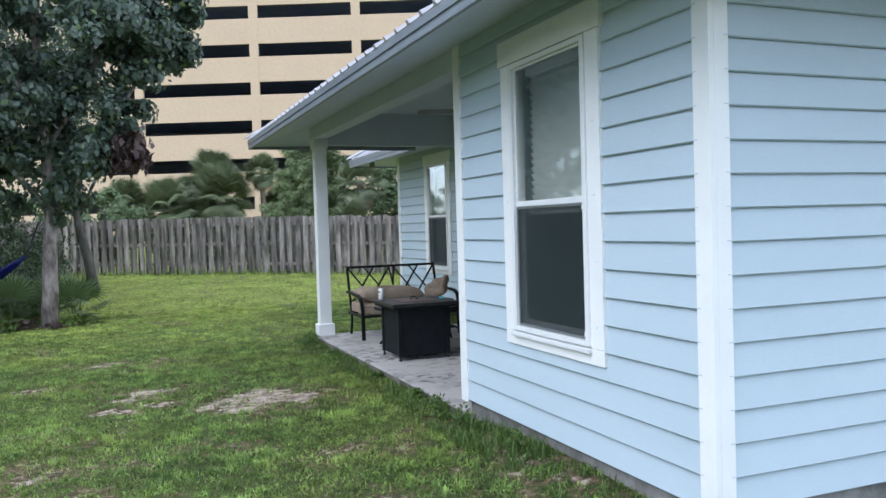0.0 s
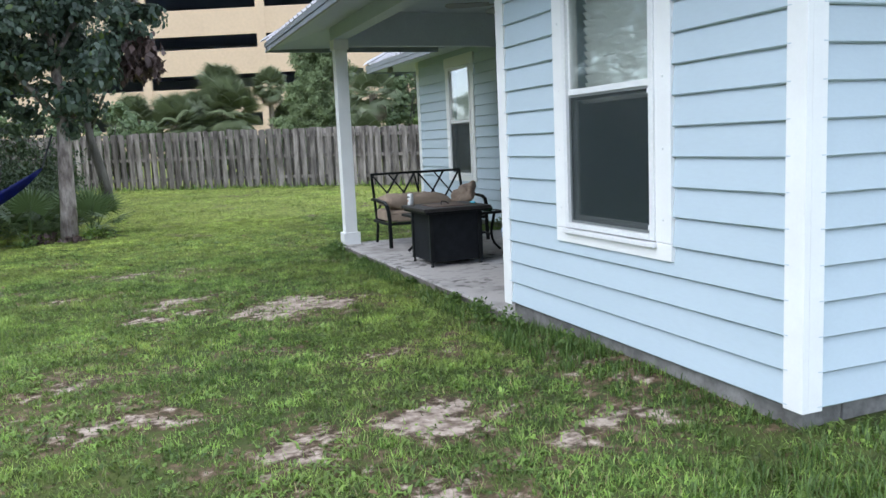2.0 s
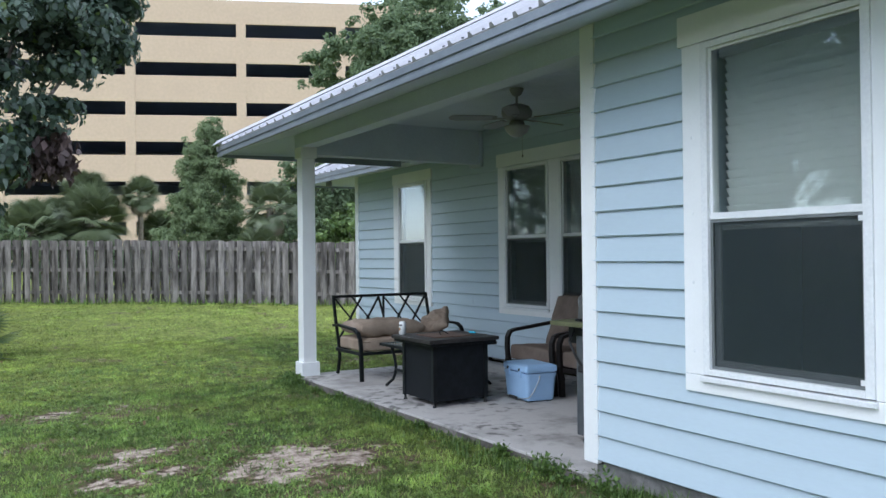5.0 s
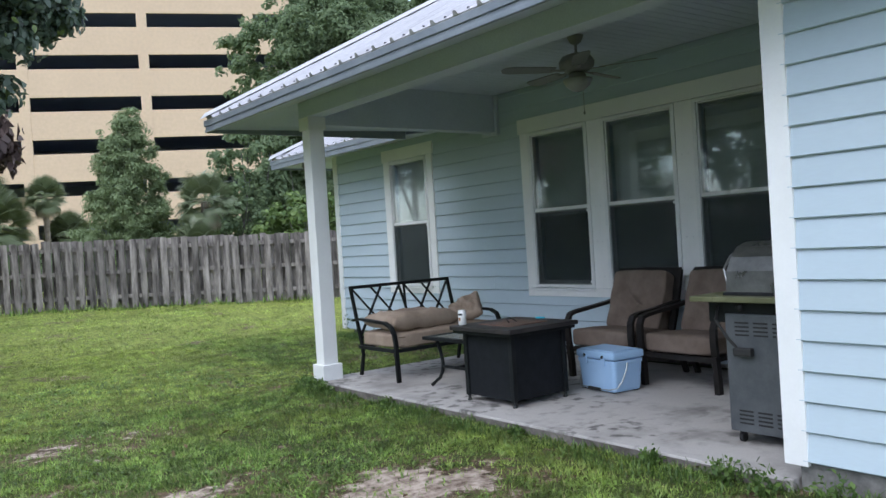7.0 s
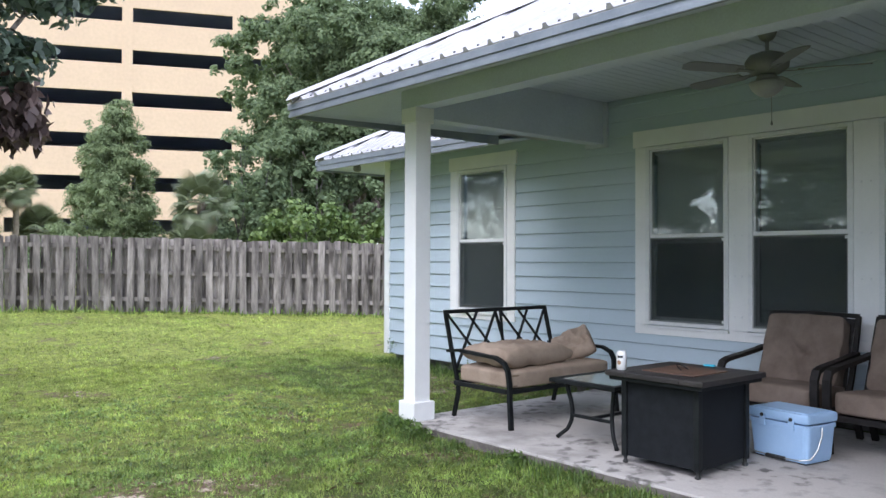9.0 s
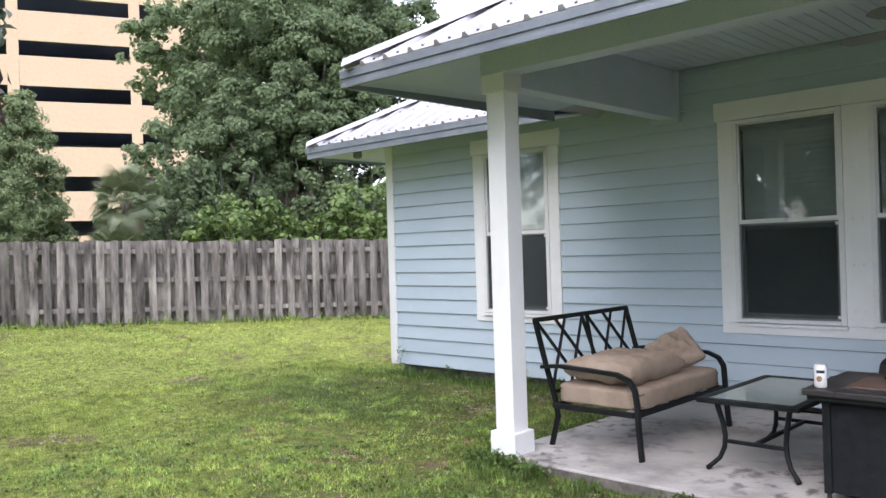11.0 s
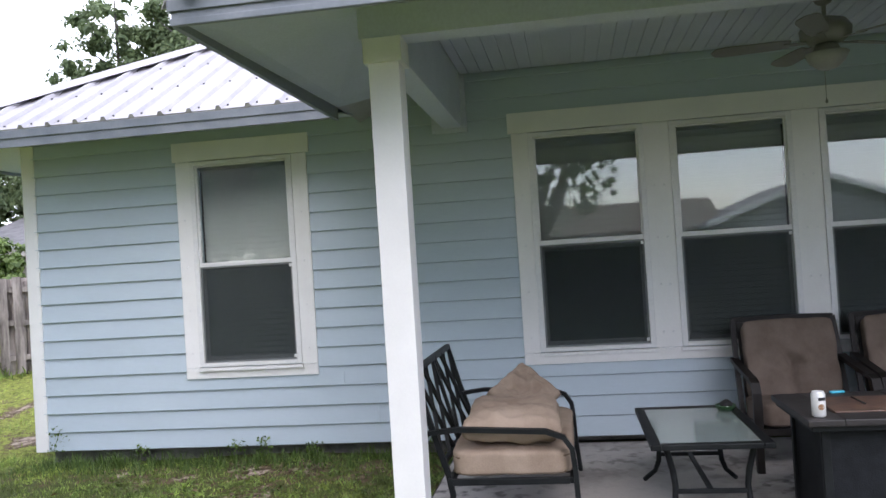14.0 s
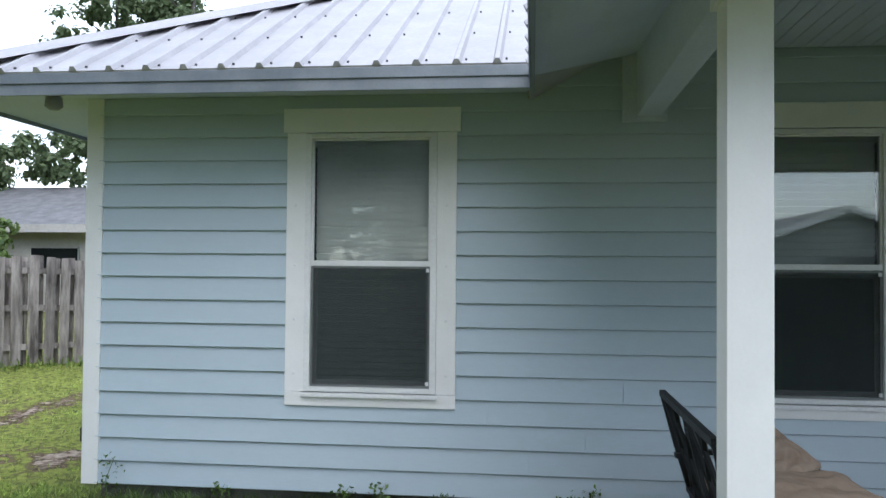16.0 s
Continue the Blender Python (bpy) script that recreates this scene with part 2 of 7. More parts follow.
# ---------------------------------------------------------------- plan (metres; +y along the house, +x into it)
BUMP_X, BUMP_Y0, BUMP_Y1 = 3.36, 2.838, 5.645      # the room that stands forward
WALL_X, WALL_Y1 = 5.865, 14.38                    # the back wall and its far corner
SIDE_Z0, BACK_Z0, LAP, LAP_BACK = 0.190, 0.155, 0.1506, 0.1578    # foot of the siding, exposure of its boards
SLAB_Z = 0.09
EAVE_X, EAVE_Y, EAVE_Z = 2.645, 11.36, 2.752      # porch eave and its far tip
WING_X, WING_Y, WING_Z = 5.07, 14.99, 2.792                    # eave of the far part and its tip
PITCH = 0.54
CEIL_Z = 3.05
POST = (3.465, 10.60)

# ---------------------------------------------------------------- ground
BARE = [(2.05, 7.15, 0.50, 0.46, 1.0), (1.0, 7.35, 0.4, 0.18, 0.7), (1.0, 7.8, 0.35, 0.15, 0.6), (2.15, 3.95, 0.42, 0.30, 0.72), (2.75, 3.35, 0.40, 0.28, 0.52),
        (1.85, 3.05, 0.3, 0.4, 0.55), (1.2, 8.05, 0.5, 0.25, 0.55), (1.45, 3.85, 0.4, 0.35, 0.46), (1.0, 10.0, 1.1, 0.35, 0.4), (0.2, 8.6, 0.6, 0.3, 0.38), (-0.6, 9.6, 0.5, 0.3, 0.36), (0.6, 4.6, 0.5, 0.35, 0.42), (2.4, 5.2, 0.5, 0.3, 0.36), (1.5, 5.7, 0.4, 0.25, 0.3),
        (3.15, 4.1, 0.25, 0.8, 0.32), (4.8, 12.0, 0.6, 0.35, 0.35), (0.4, 5.6, 0.7, 0.4, 0.35), (7.0, 15.25, 0.4, 0.22, 0.7), (8.9, 16.8, 1.5, 0.25, 0.42), (3.2, 4.4, 0.25, 1.3, 0.34), (5.5, 12.2, 0.35, 1.9, 0.33), (-0.05, 14.75, 0.6, 0.35, 0.45)]


def ground_z(x, y):
    r = np.maximum(0.0, y - 17.0)
    rise = 0.5 * (1 - np.exp(-r / 9.0))
    return 0.015 * np.sin(x * 1.7 + 0.6) * np.cos(y * 1.3) + 0.01 * np.sin(x * 4.1 - y * 2.9) + rise + 0.075 * np.exp(-np.maximum(0, 3.36 - x) / 0.35) * np.clip((5.75 - y) / 0.8, 0, 1) + 0.02


WAVES = [(0.8 * 1.55 ** (k // 4) * math.cos(2.4 * k + 0.4), 0.8 * 1.55 ** (k // 4) * math.sin(2.4 * k + 0.4), 1.7 * k, 0.86 ** (k // 4)) for k in range(28)]


def drift(x, y, shift=0.0):
    """Uneven patches from a metre or two down to a hand's width, about -1 to 1."""
    return sum(a * np.sin(6.28 * (u * x + v * y) * 0.5 + q + shift * (1 + 0.3 * q) + 0.8 * np.sin(2.1 * v * x - 1.7 * u * y + q)) for u, v, q, a in WAVES) / 6.0


def worn(x, y):
    """Thin, matted places in the lawn, most of them on the near side of the porch."""
    return np.clip(drift(x, y, 2.0) * 2.4 - 0.60 - np.clip((y - 9.5) / 5, 0, 0.8) - np.clip((-x - 0.5) / 3, 0, 0.6), 0, 1)


def bareness(x, y):
    b = np.zeros_like(x)
    for cx, cy, rx, ry, k in BARE:
        b = np.maximum(b, k * np.exp(-(((x - cx) / rx) ** 2 + ((y - cy) / ry) ** 2)))
    w = (np.sin(x * 9.1 + 2 * np.sin(y * 5.3)) + np.sin(y * 11.7 + 2 * np.sin(x * 6.1)) + np.sin(x * 23 + y * 17) * 0.7 + np.sin(x * 41 - y * 37) * 0.5)
    return np.clip(np.maximum(b * (1 + 0.28 * w), 0.30 * worn(x, y)), 0, 1)


def spaced(lo, hi, step, far, grow=1.35):
    mid = list(np.arange(lo, hi, step))
    out, s = [], step
    a = lo
    while a > -far:
        s *= grow
        a -= s
        out.append(a)
    b, s, right = mid[-1], step, []
    while b < far:
        s *= grow
        b += s
        right.append(b)
    return np.array(out[::-1] + mid + right)


GRASS_SOIL, nt, p = node_mat("lawn_soil")
at = nt.nodes.new("ShaderNodeAttribute")
at.attribute_name = "bare"
co = nt.nodes.new("ShaderNodeNewGeometry")


def noise_node(nt, vec, scale, detail=5, rough=0.6):
    n = nt.nodes.new("ShaderNodeTexNoise")
    n.inputs["Scale"].default_value, n.inputs["Detail"].default_value, n.inputs["Roughness"].default_value = scale, detail, rough
    nt.links.new(vec, n.inputs["Vector"])
    return n.outputs["Fac"]


def mix_col(nt, fac, a, b):
    mx = nt.nodes.new("ShaderNodeMix")
    mx.data_type = 'RGBA'
    for k, v in (("Factor", fac), ("A", a), ("B", b)):
        if isinstance(v, (tuple, float)):
            mx.inputs[k].default_value = (*v, 1) if isinstance(v, tuple) else v
        else:
            nt.links.new(v, mx.inputs[k])
    return mx.outputs["Result"]


def ranged(nt, v, a, b, lo=0.0, hi=1.0):
    r = nt.nodes.new("ShaderNodeMapRange")
    for k, q in (("From Min", a), ("From Max", b), ("To Min", lo), ("To Max", hi)):
        r.inputs[k].default_value = q
    nt.links.new(v, r.inputs["Value"])
    return r.outputs["Result"]


pos = co.outputs["Position"]
broad, mid_n, fine_n, grain = noise_node(nt, pos, 0.35), noise_node(nt, pos, 2.2), noise_node(nt, pos, 14), noise_node(nt, pos, 90, 3)
green = mix_col(nt, ranged(nt, broad, 0.38, 0.62), (0.045, 0.062, 0.020), (0.105, 0.125, 0.034))
sep = nt.nodes.new("ShaderNodeSeparateXYZ")
nt.links.new(pos, sep.inputs[0])
dry_lit_y = nt.nodes.new("ShaderNodeMath")                     # open lawn: drier, and lightened as if sunlit; strip by the house stays shade-dark
dry_lit_y.operation = 'MULTIPLY'
nt.links.new(ranged(nt, sep.outputs["Y"], 9.0, 14.5, 0, 0.85), dry_lit_y.inputs[0])
strip_x = nt.nodes.new("ShaderNodeMath")
strip_x.operation = 'MAXIMUM'
nt.links.new(ranged(nt, sep.outputs["X"], 2.6, 4.4, 1.0, 0.08), strip_x.inputs[0])
nt.links.new(ranged(nt, sep.outputs["Y"], 14.3, 15.2, 0.0, 1.0), strip_x.inputs[1])
nt.links.new(strip_x.outputs[0], dry_lit_y.inputs[1])
green = mix_col(nt, dry_lit_y.outputs[0], green, (0.33, 0.37, 0.08))
green = mix_col(nt, ranged(nt, fine_n, 0.42, 0.66), green, (0.050, 0.062, 0.022))
green = mix_col(nt, ranged(nt, mid_n, 0.60, 0.72, 0, 0.7), green, (0.13, 0.095, 0.058))
sand = mix_col(nt, ranged(nt, fine_n, 0.35, 0.62), (0.15, 0.105, 0.078), (0.52, 0.42, 0.345))
fac = nt.nodes.new("ShaderNodeMath")
fac.operation = 'ADD'
nt.links.new(at.outputs["Fac"], fac.inputs[0])
nt.links.new(ranged(nt, noise_node(nt, pos, 7.0, 8, 0.7), 0.3, 0.7, -0.33, 0.33), fac.inputs[1])
thatch = mix_col(nt, ranged(nt, fine_n, 0.4, 0.6), (0.060, 0.042, 0.026), (0.17, 0.120, 0.075))
green = mix_col(nt, ranged(nt, fac.outputs[0], 0.12, 0.30), green, thatch)
nt.links.new(mix_col(nt, ranged(nt, fac.outputs[0], 0.38, 0.56), green, sand), p.inputs["Base Color"])
p.inputs["Roughness"].default_value = 0.95
p.inputs["Specular IOR Level"].default_value = 0.15
bp = nt.nodes.new("ShaderNodeBump")
bp.inputs["Strength"].default_value, bp.inputs["Distance"].default_value = 0.8, 0.03
nt.links.new(mix_col(nt, 0.5, fine_n, grain), bp.inputs["Height"])
nt.links.new(bp.outputs["Normal"], p.inputs["Normal"])

gx, gy = spaced(-7, 8, 0.09, 900), spaced(-2, 24, 0.09, 900)
GX, GY = np.meshgrid(gx, gy)
gv = np.stack([GX, GY, ground_z(GX, GY)], -1).reshape(-1, 3)
nx = len(gx)
ii = (np.arange(len(gy) - 1)[:, None] * nx + np.arange(nx - 1)[None]).ravel()
ground = raw("ground", gv, np.stack([ii, ii + 1, ii + nx + 1, ii + nx], 1), GRASS_SOIL, smooth=True)
bare_at = ground.data.attributes.new("bare", 'FLOAT', 'POINT')
bare_at.data.foreach_set("value", bareness(GX, GY).ravel().astype(np.float32))
tagged(ground, "green weedy lawn with bare sandy patches", "lawn", kind="structure")


# ---------------------------------------------------------------- house walls
def lap_boards(wall, axis, face, out, a0, a1, z0, z1, holes, joints=(), lap=LAP):
    """Lap siding: each board a wedge of its own under the wall. axis: the one along which the boards run."""
    n, z = 0, z0
    while z < z1 - 0.01:
        top = min(z + lap, z1)
        spans = [(a0, a1)]
        for h0, h1, hz0, hz1 in holes:
            if top > hz0 and z < hz1:
                spans = [s for lo, hi in spans for s in ((lo, min(hi, h0)), (max(lo, h1), hi)) if s[1] - s[0] > 0.01]
        for jn, ja in joints:
            if jn == n:
                spans = [s for lo, hi in spans for s in (((lo, ja - 0.0012), (ja + 0.0012, hi)) if lo < ja < hi else ((lo, hi),))]
        for lo, hi in spans:
            bm = bmesh.new()
            lift = top + 0.012
            prof = [(0.0, z + 0.024), (0.0125, z + 0.024), (0.0140, z), (0.0170, z), (0.0245, z + 0.0065), (0.002, lift), (0.0, lift)]
            ends = []
            for a in (lo, hi):
                ends.append([bm.verts.new((face + out * d, a, q) if axis == 'y' else (a, face + out * d, q)) for d, q in prof])
            for k in range(7):
                bm.faces.new((ends[0][k], ends[0][(k + 1) % 7], ends[1][(k + 1) % 7], ends[1][k]))
            bm.faces.new(ends[0])
            bm.faces.new(ends[1][::-1])
            part("siding_board", bm, SIDING, wall)
        z, n = top, n + 1


def pierced(name, axis, c0, c1, a0, a1, z0, z1, holes, material):
    """A wall slab with openings that go through it."""
    bm = bmesh.new()
    cuts = sorted({a0, a1, *[h[0] for h in holes], *[h[1] for h in holes]})
    for lo, hi in zip(cuts, cuts[1:]):
        zs = [(z0, z1)]
        for h in holes:
            if h[0] <= lo and hi <= h[1]:
                zs = [(z0, h[2]), (h[3], z1)]
        for q0, q1 in zs:
            box(bm, *((c0, c1, lo, hi, q0, q1) if axis == 'y' else (lo, hi, c0, c1, q0, q1)))
    bmesh.ops.remove_doubles(bm, verts=bm.verts, dist=1e-5)
    return tagged(link(name, bm, material), kind="structure")


W_Z0, W_Z1, W_MID = 0.815, 2.53, 1.666
W1 = (3.810, 4.700)
W2 = (11.970, 12.835)
W3, W4, W5 = (9.145, 10.005), (8.06, 8.93), (6.975, 7.845)
HOLES_BACK = [(*w, W_Z0, W_Z1) for w in (W2, W3, W4, W5)]
cut = lambda hs: [(a - 0.05, b + 0.05, q0, q1) for a, b, q0, q1 in hs]

wall_bump = pierced("wall_bump", 'y', BUMP_X, BUMP_X + 0.14, BUMP_Y0, BUMP_Y1, SIDE_Z0, 2.95, [(*W1, W_Z0, W_Z1)], SIDING)
tagged(wall_bump, "pale blue lap-sided wall of the projecting room", "wall")
lap_boards(wall_bump, 'y', BUMP_X, -1, BUMP_Y0 + 0.06, BUMP_Y1 - 0.075, SIDE_Z0, 2.93, cut([(*W1, W_Z0, W_Z1)]))
wall_end = pierced("wall_near_end", 'x', BUMP_Y0, BUMP_Y0 + 0.14, BUMP_X + 0.14, 12.5, SIDE_Z0, 2.95, [], SIDING)
tagged(wall_end, "pale blue lap-sided end wall of the house", "wall")
lap_boards(wall_end, 'x', BUMP_Y0, -1, BUMP_X + 0.06, 12.5, SIDE_Z0, 2.93, [])
wall_porch = pierced("wall_porch_side", 'x', BUMP_Y1 - 0.14, BUMP_Y1, BUMP_X + 0.14, WALL_X, BACK_Z0, CEIL_Z, [], SIDING)
tagged(wall_porch, "pale blue lap-sided side wall facing the porch", "wall")
lap_boards(wall_porch, 'x', BUMP_Y1, 1, BUMP_X + 0.02, WALL_X - 0.02, SIDE_Z0, CEIL_Z - 0.01, [])
wall_back = pierced("wall_back", 'y', WALL_X, WALL_X + 0.14, BUMP_Y1 - 0.14, WALL_Y1, BACK_Z0, CEIL_Z + 0.1, HOLES_BACK, SIDING)
tagged(wall_back, "pale blue lap-sided back wall under the porch", "wall")
lap_boards(wall_back, 'y', WALL_X, -1, BUMP_Y1 + 0.02, WALL_Y1 - 0.07, BACK_Z0 - 0.012, CEIL_Z - 0.01, cut(HOLES_BACK), lap=LAP_BACK,
           joints=((3, 11.62), (2, 10.99), (1, 11.35), (4, 10.75), (1, 8.3)))
wall_far = pierced("wall_far_end", 'x', WALL_Y1 - 0.14, WALL_Y1, WALL_X + 0.14, 14.0, BACK_Z0, CEIL_Z, [], SIDING)
tagged(wall_far, "pale blue lap-sided far end wall", "wall")
lap_boards(wall_far, 'x', WALL_Y1, 1, WALL_X + 0.10, 14.0, BACK_Z0, 2.75, [])
wall_rear = tagged(link("wall_street_side", boxes((13.9, 14.0, BUMP_Y0 + 0.15, WALL_Y1 - 0.15, SIDE_Z0, 2.9)), SIDING), "plain pale blue wall closing the house", "wall", kind="structure")
# inner walls are not seen; added to close the rooms
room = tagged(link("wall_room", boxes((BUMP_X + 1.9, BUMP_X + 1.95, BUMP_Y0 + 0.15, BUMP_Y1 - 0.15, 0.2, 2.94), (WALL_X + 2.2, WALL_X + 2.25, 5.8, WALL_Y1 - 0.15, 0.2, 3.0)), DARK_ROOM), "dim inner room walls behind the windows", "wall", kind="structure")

# corner boards
for nm, dims in (("near_corner", [(BUMP_X - 0.024, BUMP_X + 0.006, BUMP_Y0 - 0.024, BUMP_Y0 + 0.085, SIDE_Z0 - 0.012, 2.93), (BUMP_X + 0.006, BUMP_X + 0.085, BUMP_Y0 - 0.024, BUMP_Y0 + 0.006, SIDE_Z0 - 0.012, 2.93)]),
                 ("porch_corner", [(BUMP_X - 0.024, BUMP_X + 0.006, BUMP_Y1 - 0.10, BUMP_Y1 + 0.024, SIDE_Z0 - 0.02, 2.93), (BUMP_X + 0.006, BUMP_X + 0.10, BUMP_Y1 - 0.006, BUMP_Y1 + 0.024, SIDE_Z0 - 0.02, 2.93)]),
                 ("far_corner", [(WALL_X - 0.024, WALL_X + 0.006, WALL_Y1 - 0.095, WALL_Y1 + 0.024, BACK_Z0 - 0.015, 2.80), (WALL_X + 0.006, WALL_X + 0.10, WALL_Y1 - 0.006, WALL_Y1 + 0.024, BACK_Z0 - 0.015, 2.80)])):
    tagged(link("trim_" + nm, boxes(*dims, bevel=0.002), TRIM), "white painted corner board", "trim", kind="structure")

# footings
ft = tagged(link("footing", boxes((BUMP_X + 0.03, BUMP_X + 0.25, BUMP_Y0 + 0.03, BUMP_Y1 - 0.03, -0.3, SIDE_Z0), (BUMP_X + 0.26, 12.4, BUMP_Y0 + 0.03, BUMP_Y0 + 0.25, -0.3, SIDE_Z0),
                            (WALL_X + 0.14, WALL_X + 0.25, 10.72, WALL_Y1 - 0.03, -0.3, BACK_Z0), (WALL_X + 0.26, 13.9, WALL_Y1 - 0.25, WALL_Y1 - 0.03, -0.3, BACK_Z0), bevel=0.008), FOOTING),
            "rough grey concrete footing under the siding", "footing", kind="structure")
inner_floor = tagged(link("floor", boxes((BUMP_X + 0.27, 13.8, BUMP_Y0 + 0.27, BUMP_Y1 - 0.15, 0.05, 0.16), (WALL_X + 0.27, 13.8, BUMP_Y1, WALL_Y1 - 0.27, 0.05, 0.16)), CONCRETE), "plain concrete floor inside the house", "floor", kind="structure")

# patio slab
bm = bmesh.new()
box(bm, 3.345, WALL_X + 0.02, BUMP_Y1 - 0.01, 10.70, -0.2, SLAB_Z, bevel=0.012)
slab = tagged(link("patio_slab", bm, CONCRETE), "stained pale concrete porch slab", "patio", kind="structure")
SLAB_SIDE = surface("dirty_slab_side", (0.075, 0.065, 0.058), (0.19, 0.17, 0.155), 5.0, 0.95, bump=0.8, fine=40, relief=0.008)
tagged(link("trim_slab_edge", boxes((3.331, 3.3345, 5.67, 10.705, -0.08, SLAB_Z - 0.014), (3.336, WALL_X - 0.01, 10.7105, 10.714, -0.08, SLAB_Z - 0.014)), SLAB_SIDE), "dirt-stained side of the concrete slab", "trim", kind="structure")


# ---------------------------------------------------------------- windows
def trim_screws(parent, spots, x):
    for y, z in spots:
        bm = bmesh.new()
        bmesh.ops.create_uvsphere(bm, u_segments=6, v_segments=4, radius=0.009, matrix=Matrix.Translation((x, y, z)) @ Matrix.Diagonal((0.5, 1, 1, 1)))
        part("screw_cap", bm, VINYL, parent)


def sash_window(name, face, spans, label, W_MID=W_MID, raised=(), slat_mesh=[]):
    """Single-hung windows side by side in one white casing, on a wall that faces -x."""
    win = tagged(empty(name, pose(face, (spans[0][0] + spans[-1][1]) / 2, W_Z0)), label, "window", kind="structure")
    inv = win.matrix_world.inverted()
    lo, hi = spans[0][0], spans[-1][1]
    f = face - 0.032
    made = []

    def put(nm, bm, material, parent=win, lab="", smooth=False):
        ob = part(nm, bm, material, parent, lab, smooth)
        made.append(ob)
        return ob

    put("window_header", boxes((f - 0.006, face, lo - 0.165, hi + 0.165, W_Z1 + 0.008, 2.70), bevel=0.003), TRIM)
    put("window_sill", boxes((f, face, lo - 0.14, hi + 0.14, 0.717, W_Z0 - 0.008), bevel=0.003), TRIM)
    sides = [(lo - 0.14, lo - 0.012)] + [(a[1] + 0.012, b[0] - 0.012) for a, b in zip(spans, spans[1:])] + [(hi + 0.012, hi + 0.14)]
    for a, b in sides:
        put("window_casing", boxes((f, face, a, b, W_Z0 - 0.006, W_Z1 + 0.006), bevel=0.003), TRIM)
    for a, b in sides:
        ys = [(a + b) / 2] if b - a < 0.15 else [(a + b) / 2 - 0.035, (a + b) / 2 + 0.035]
        trim_screws(win, [(y, z) for y in ys for z in (0.93, 1.29, 1.65, 2.05)], f - 0.001)
        made.extend(o for o in win.children if o not in made)
    for a, b in spans:
        # outer frame of the unit
        bm = boxes((f - 0.010, face + 0.05, a - 0.011, a + 0.030, W_Z0, W_Z1), (f - 0.010, face + 0.05, b - 0.030, b + 0.011, W_Z0, W_Z1),
                   (f - 0.010, face + 0.05, a + 0.030, b - 0.030, W_Z1 - 0.032, W_Z1), (f - 0.016, face + 0.05, a + 0.030, b - 0.030, W_Z0, W_Z0 + 0.030), bevel=0.002)
        put("window_frame", bm, VINYL)
        put("sill_lip", boxes((f - 0.026, f - 0.0005, a - 0.022, b + 0.022, W_Z0 - 0.036, W_Z0 - 0.0085), bevel=0.003), VINYL)
        # upper sash, outer track; lower sash behind the screen
        x = face - 0.018
        put("upper_sash", boxes((x - 0.006, x + 0.02, a + 0.030, b - 0.030, W_MID - 0.018, W_MID + 0.016), (x - 0.002, x + 0.02, a + 0.030, a + 0.046, W_MID + 0.016, W_Z1 - 0.032), (x - 0.002, x + 0.02, b - 0.046, b - 0.030, W_MID + 0.016, W_Z1 - 0.032), (x - 0.002, x + 0.02, a + 0.046, b - 0.046, W_Z1 - 0.046, W_Z1 - 0.032), bevel=0.002), VINYL)
        pane = put("pane", boxes((x + 0.004, x + 0.007, a + 0.046, b - 0.046, W_MID + 0.016, W_Z1 - 0.046), (x + 0.015, x + 0.018, a + 0.046, b - 0.046, W_MID + 0.016, W_Z1 - 0.046)), GLASS)
        pane.visible_shadow = False
        x2 = face + 0.010
        put("lower_sash", boxes((x2, x2 + 0.02, a + 0.03, b - 0.03, W_MID - 0.05, W_MID - 0.02), (x2, x2 + 0.02, a + 0.03, a + 0.065, W_Z0 + 0.075, W_MID - 0.05), (x2, x2 + 0.02, b - 0.065, b - 0.03, W_Z0 + 0.075, W_MID - 0.05), (x2, x2 + 0.02, a + 0.03, b - 0.03, W_Z0 + 0.03, W_Z0 + 0.075), bevel=0.002), VINYL)
        low = put("pane", boxes((x2 + 0.008, x2 + 0.012, a + 0.065, b - 0.065, W_Z0 + 0.075, W_MID - 0.05)), GLASS)
        low.visible_shadow = False
        put("screen_frame", boxes((x - 0.004, x + 0.008, a + 0.031, a + 0.046, W_Z0 + 0.031, W_MID - 0.020), (x - 0.004, x + 0.008, b - 0.046, b - 0.031, W_Z0 + 0.031, W_MID - 0.020), (x - 0.004, x + 0.008, a + 0.046, b - 0.046, W_Z0 + 0.031, W_Z0 + 0.046), (x - 0.004, x + 0.008, a + 0.046, b - 0.046, W_MID - 0.034, W_MID - 0.020)), SCREEN_EDGE)
        put("insect_screen", boxes((x + 0.001, x + 0.0025, a + 0.046, b - 0.046, W_Z0 + 0.046, W_MID - 0.034)), SCREEN, win, "dark grey insect screen")
        for z in (W_MID - 0.045, W_Z0 + 0.062):
            put("screen_clip", boxes((x - 0.012, x - 0.004, a + 0.036, a + 0.058, z - 0.012, z + 0.012), bevel=0.002), VINYL)
        # blind
        xb = face + 0.10
        if not slat_mesh:
            sb = boxes((-0.0255, 0.0255, -0.40, 0.40, -0.0012, 0.0012))
            bmesh.ops.rotate(sb, verts=sb.verts, cent=(0, 0, 0), matrix=Matrix.Rotation(radians(57), 3, 'Y'))
            sm = bpy.data.meshes.new("slat")
            sb.to_mesh(sm)
            sb.free()
            sm.materials.append(BLIND)
            slat_mesh.append(sm)
        put("blind_rail", boxes((xb - 0.025, xb + 0.025, a + 0.02, b - 0.02, W_Z1 - 0.07, W_Z1 - 0.02), bevel=0.003), BLIND)
        z = W_Z1 - 0.085
        low_end = W_MID - 0.04 if (a, b) in raised else W_Z0 + 0.05
        while z > low_end:
            s = new("slat", slat_mesh[0])
            s.parent = win
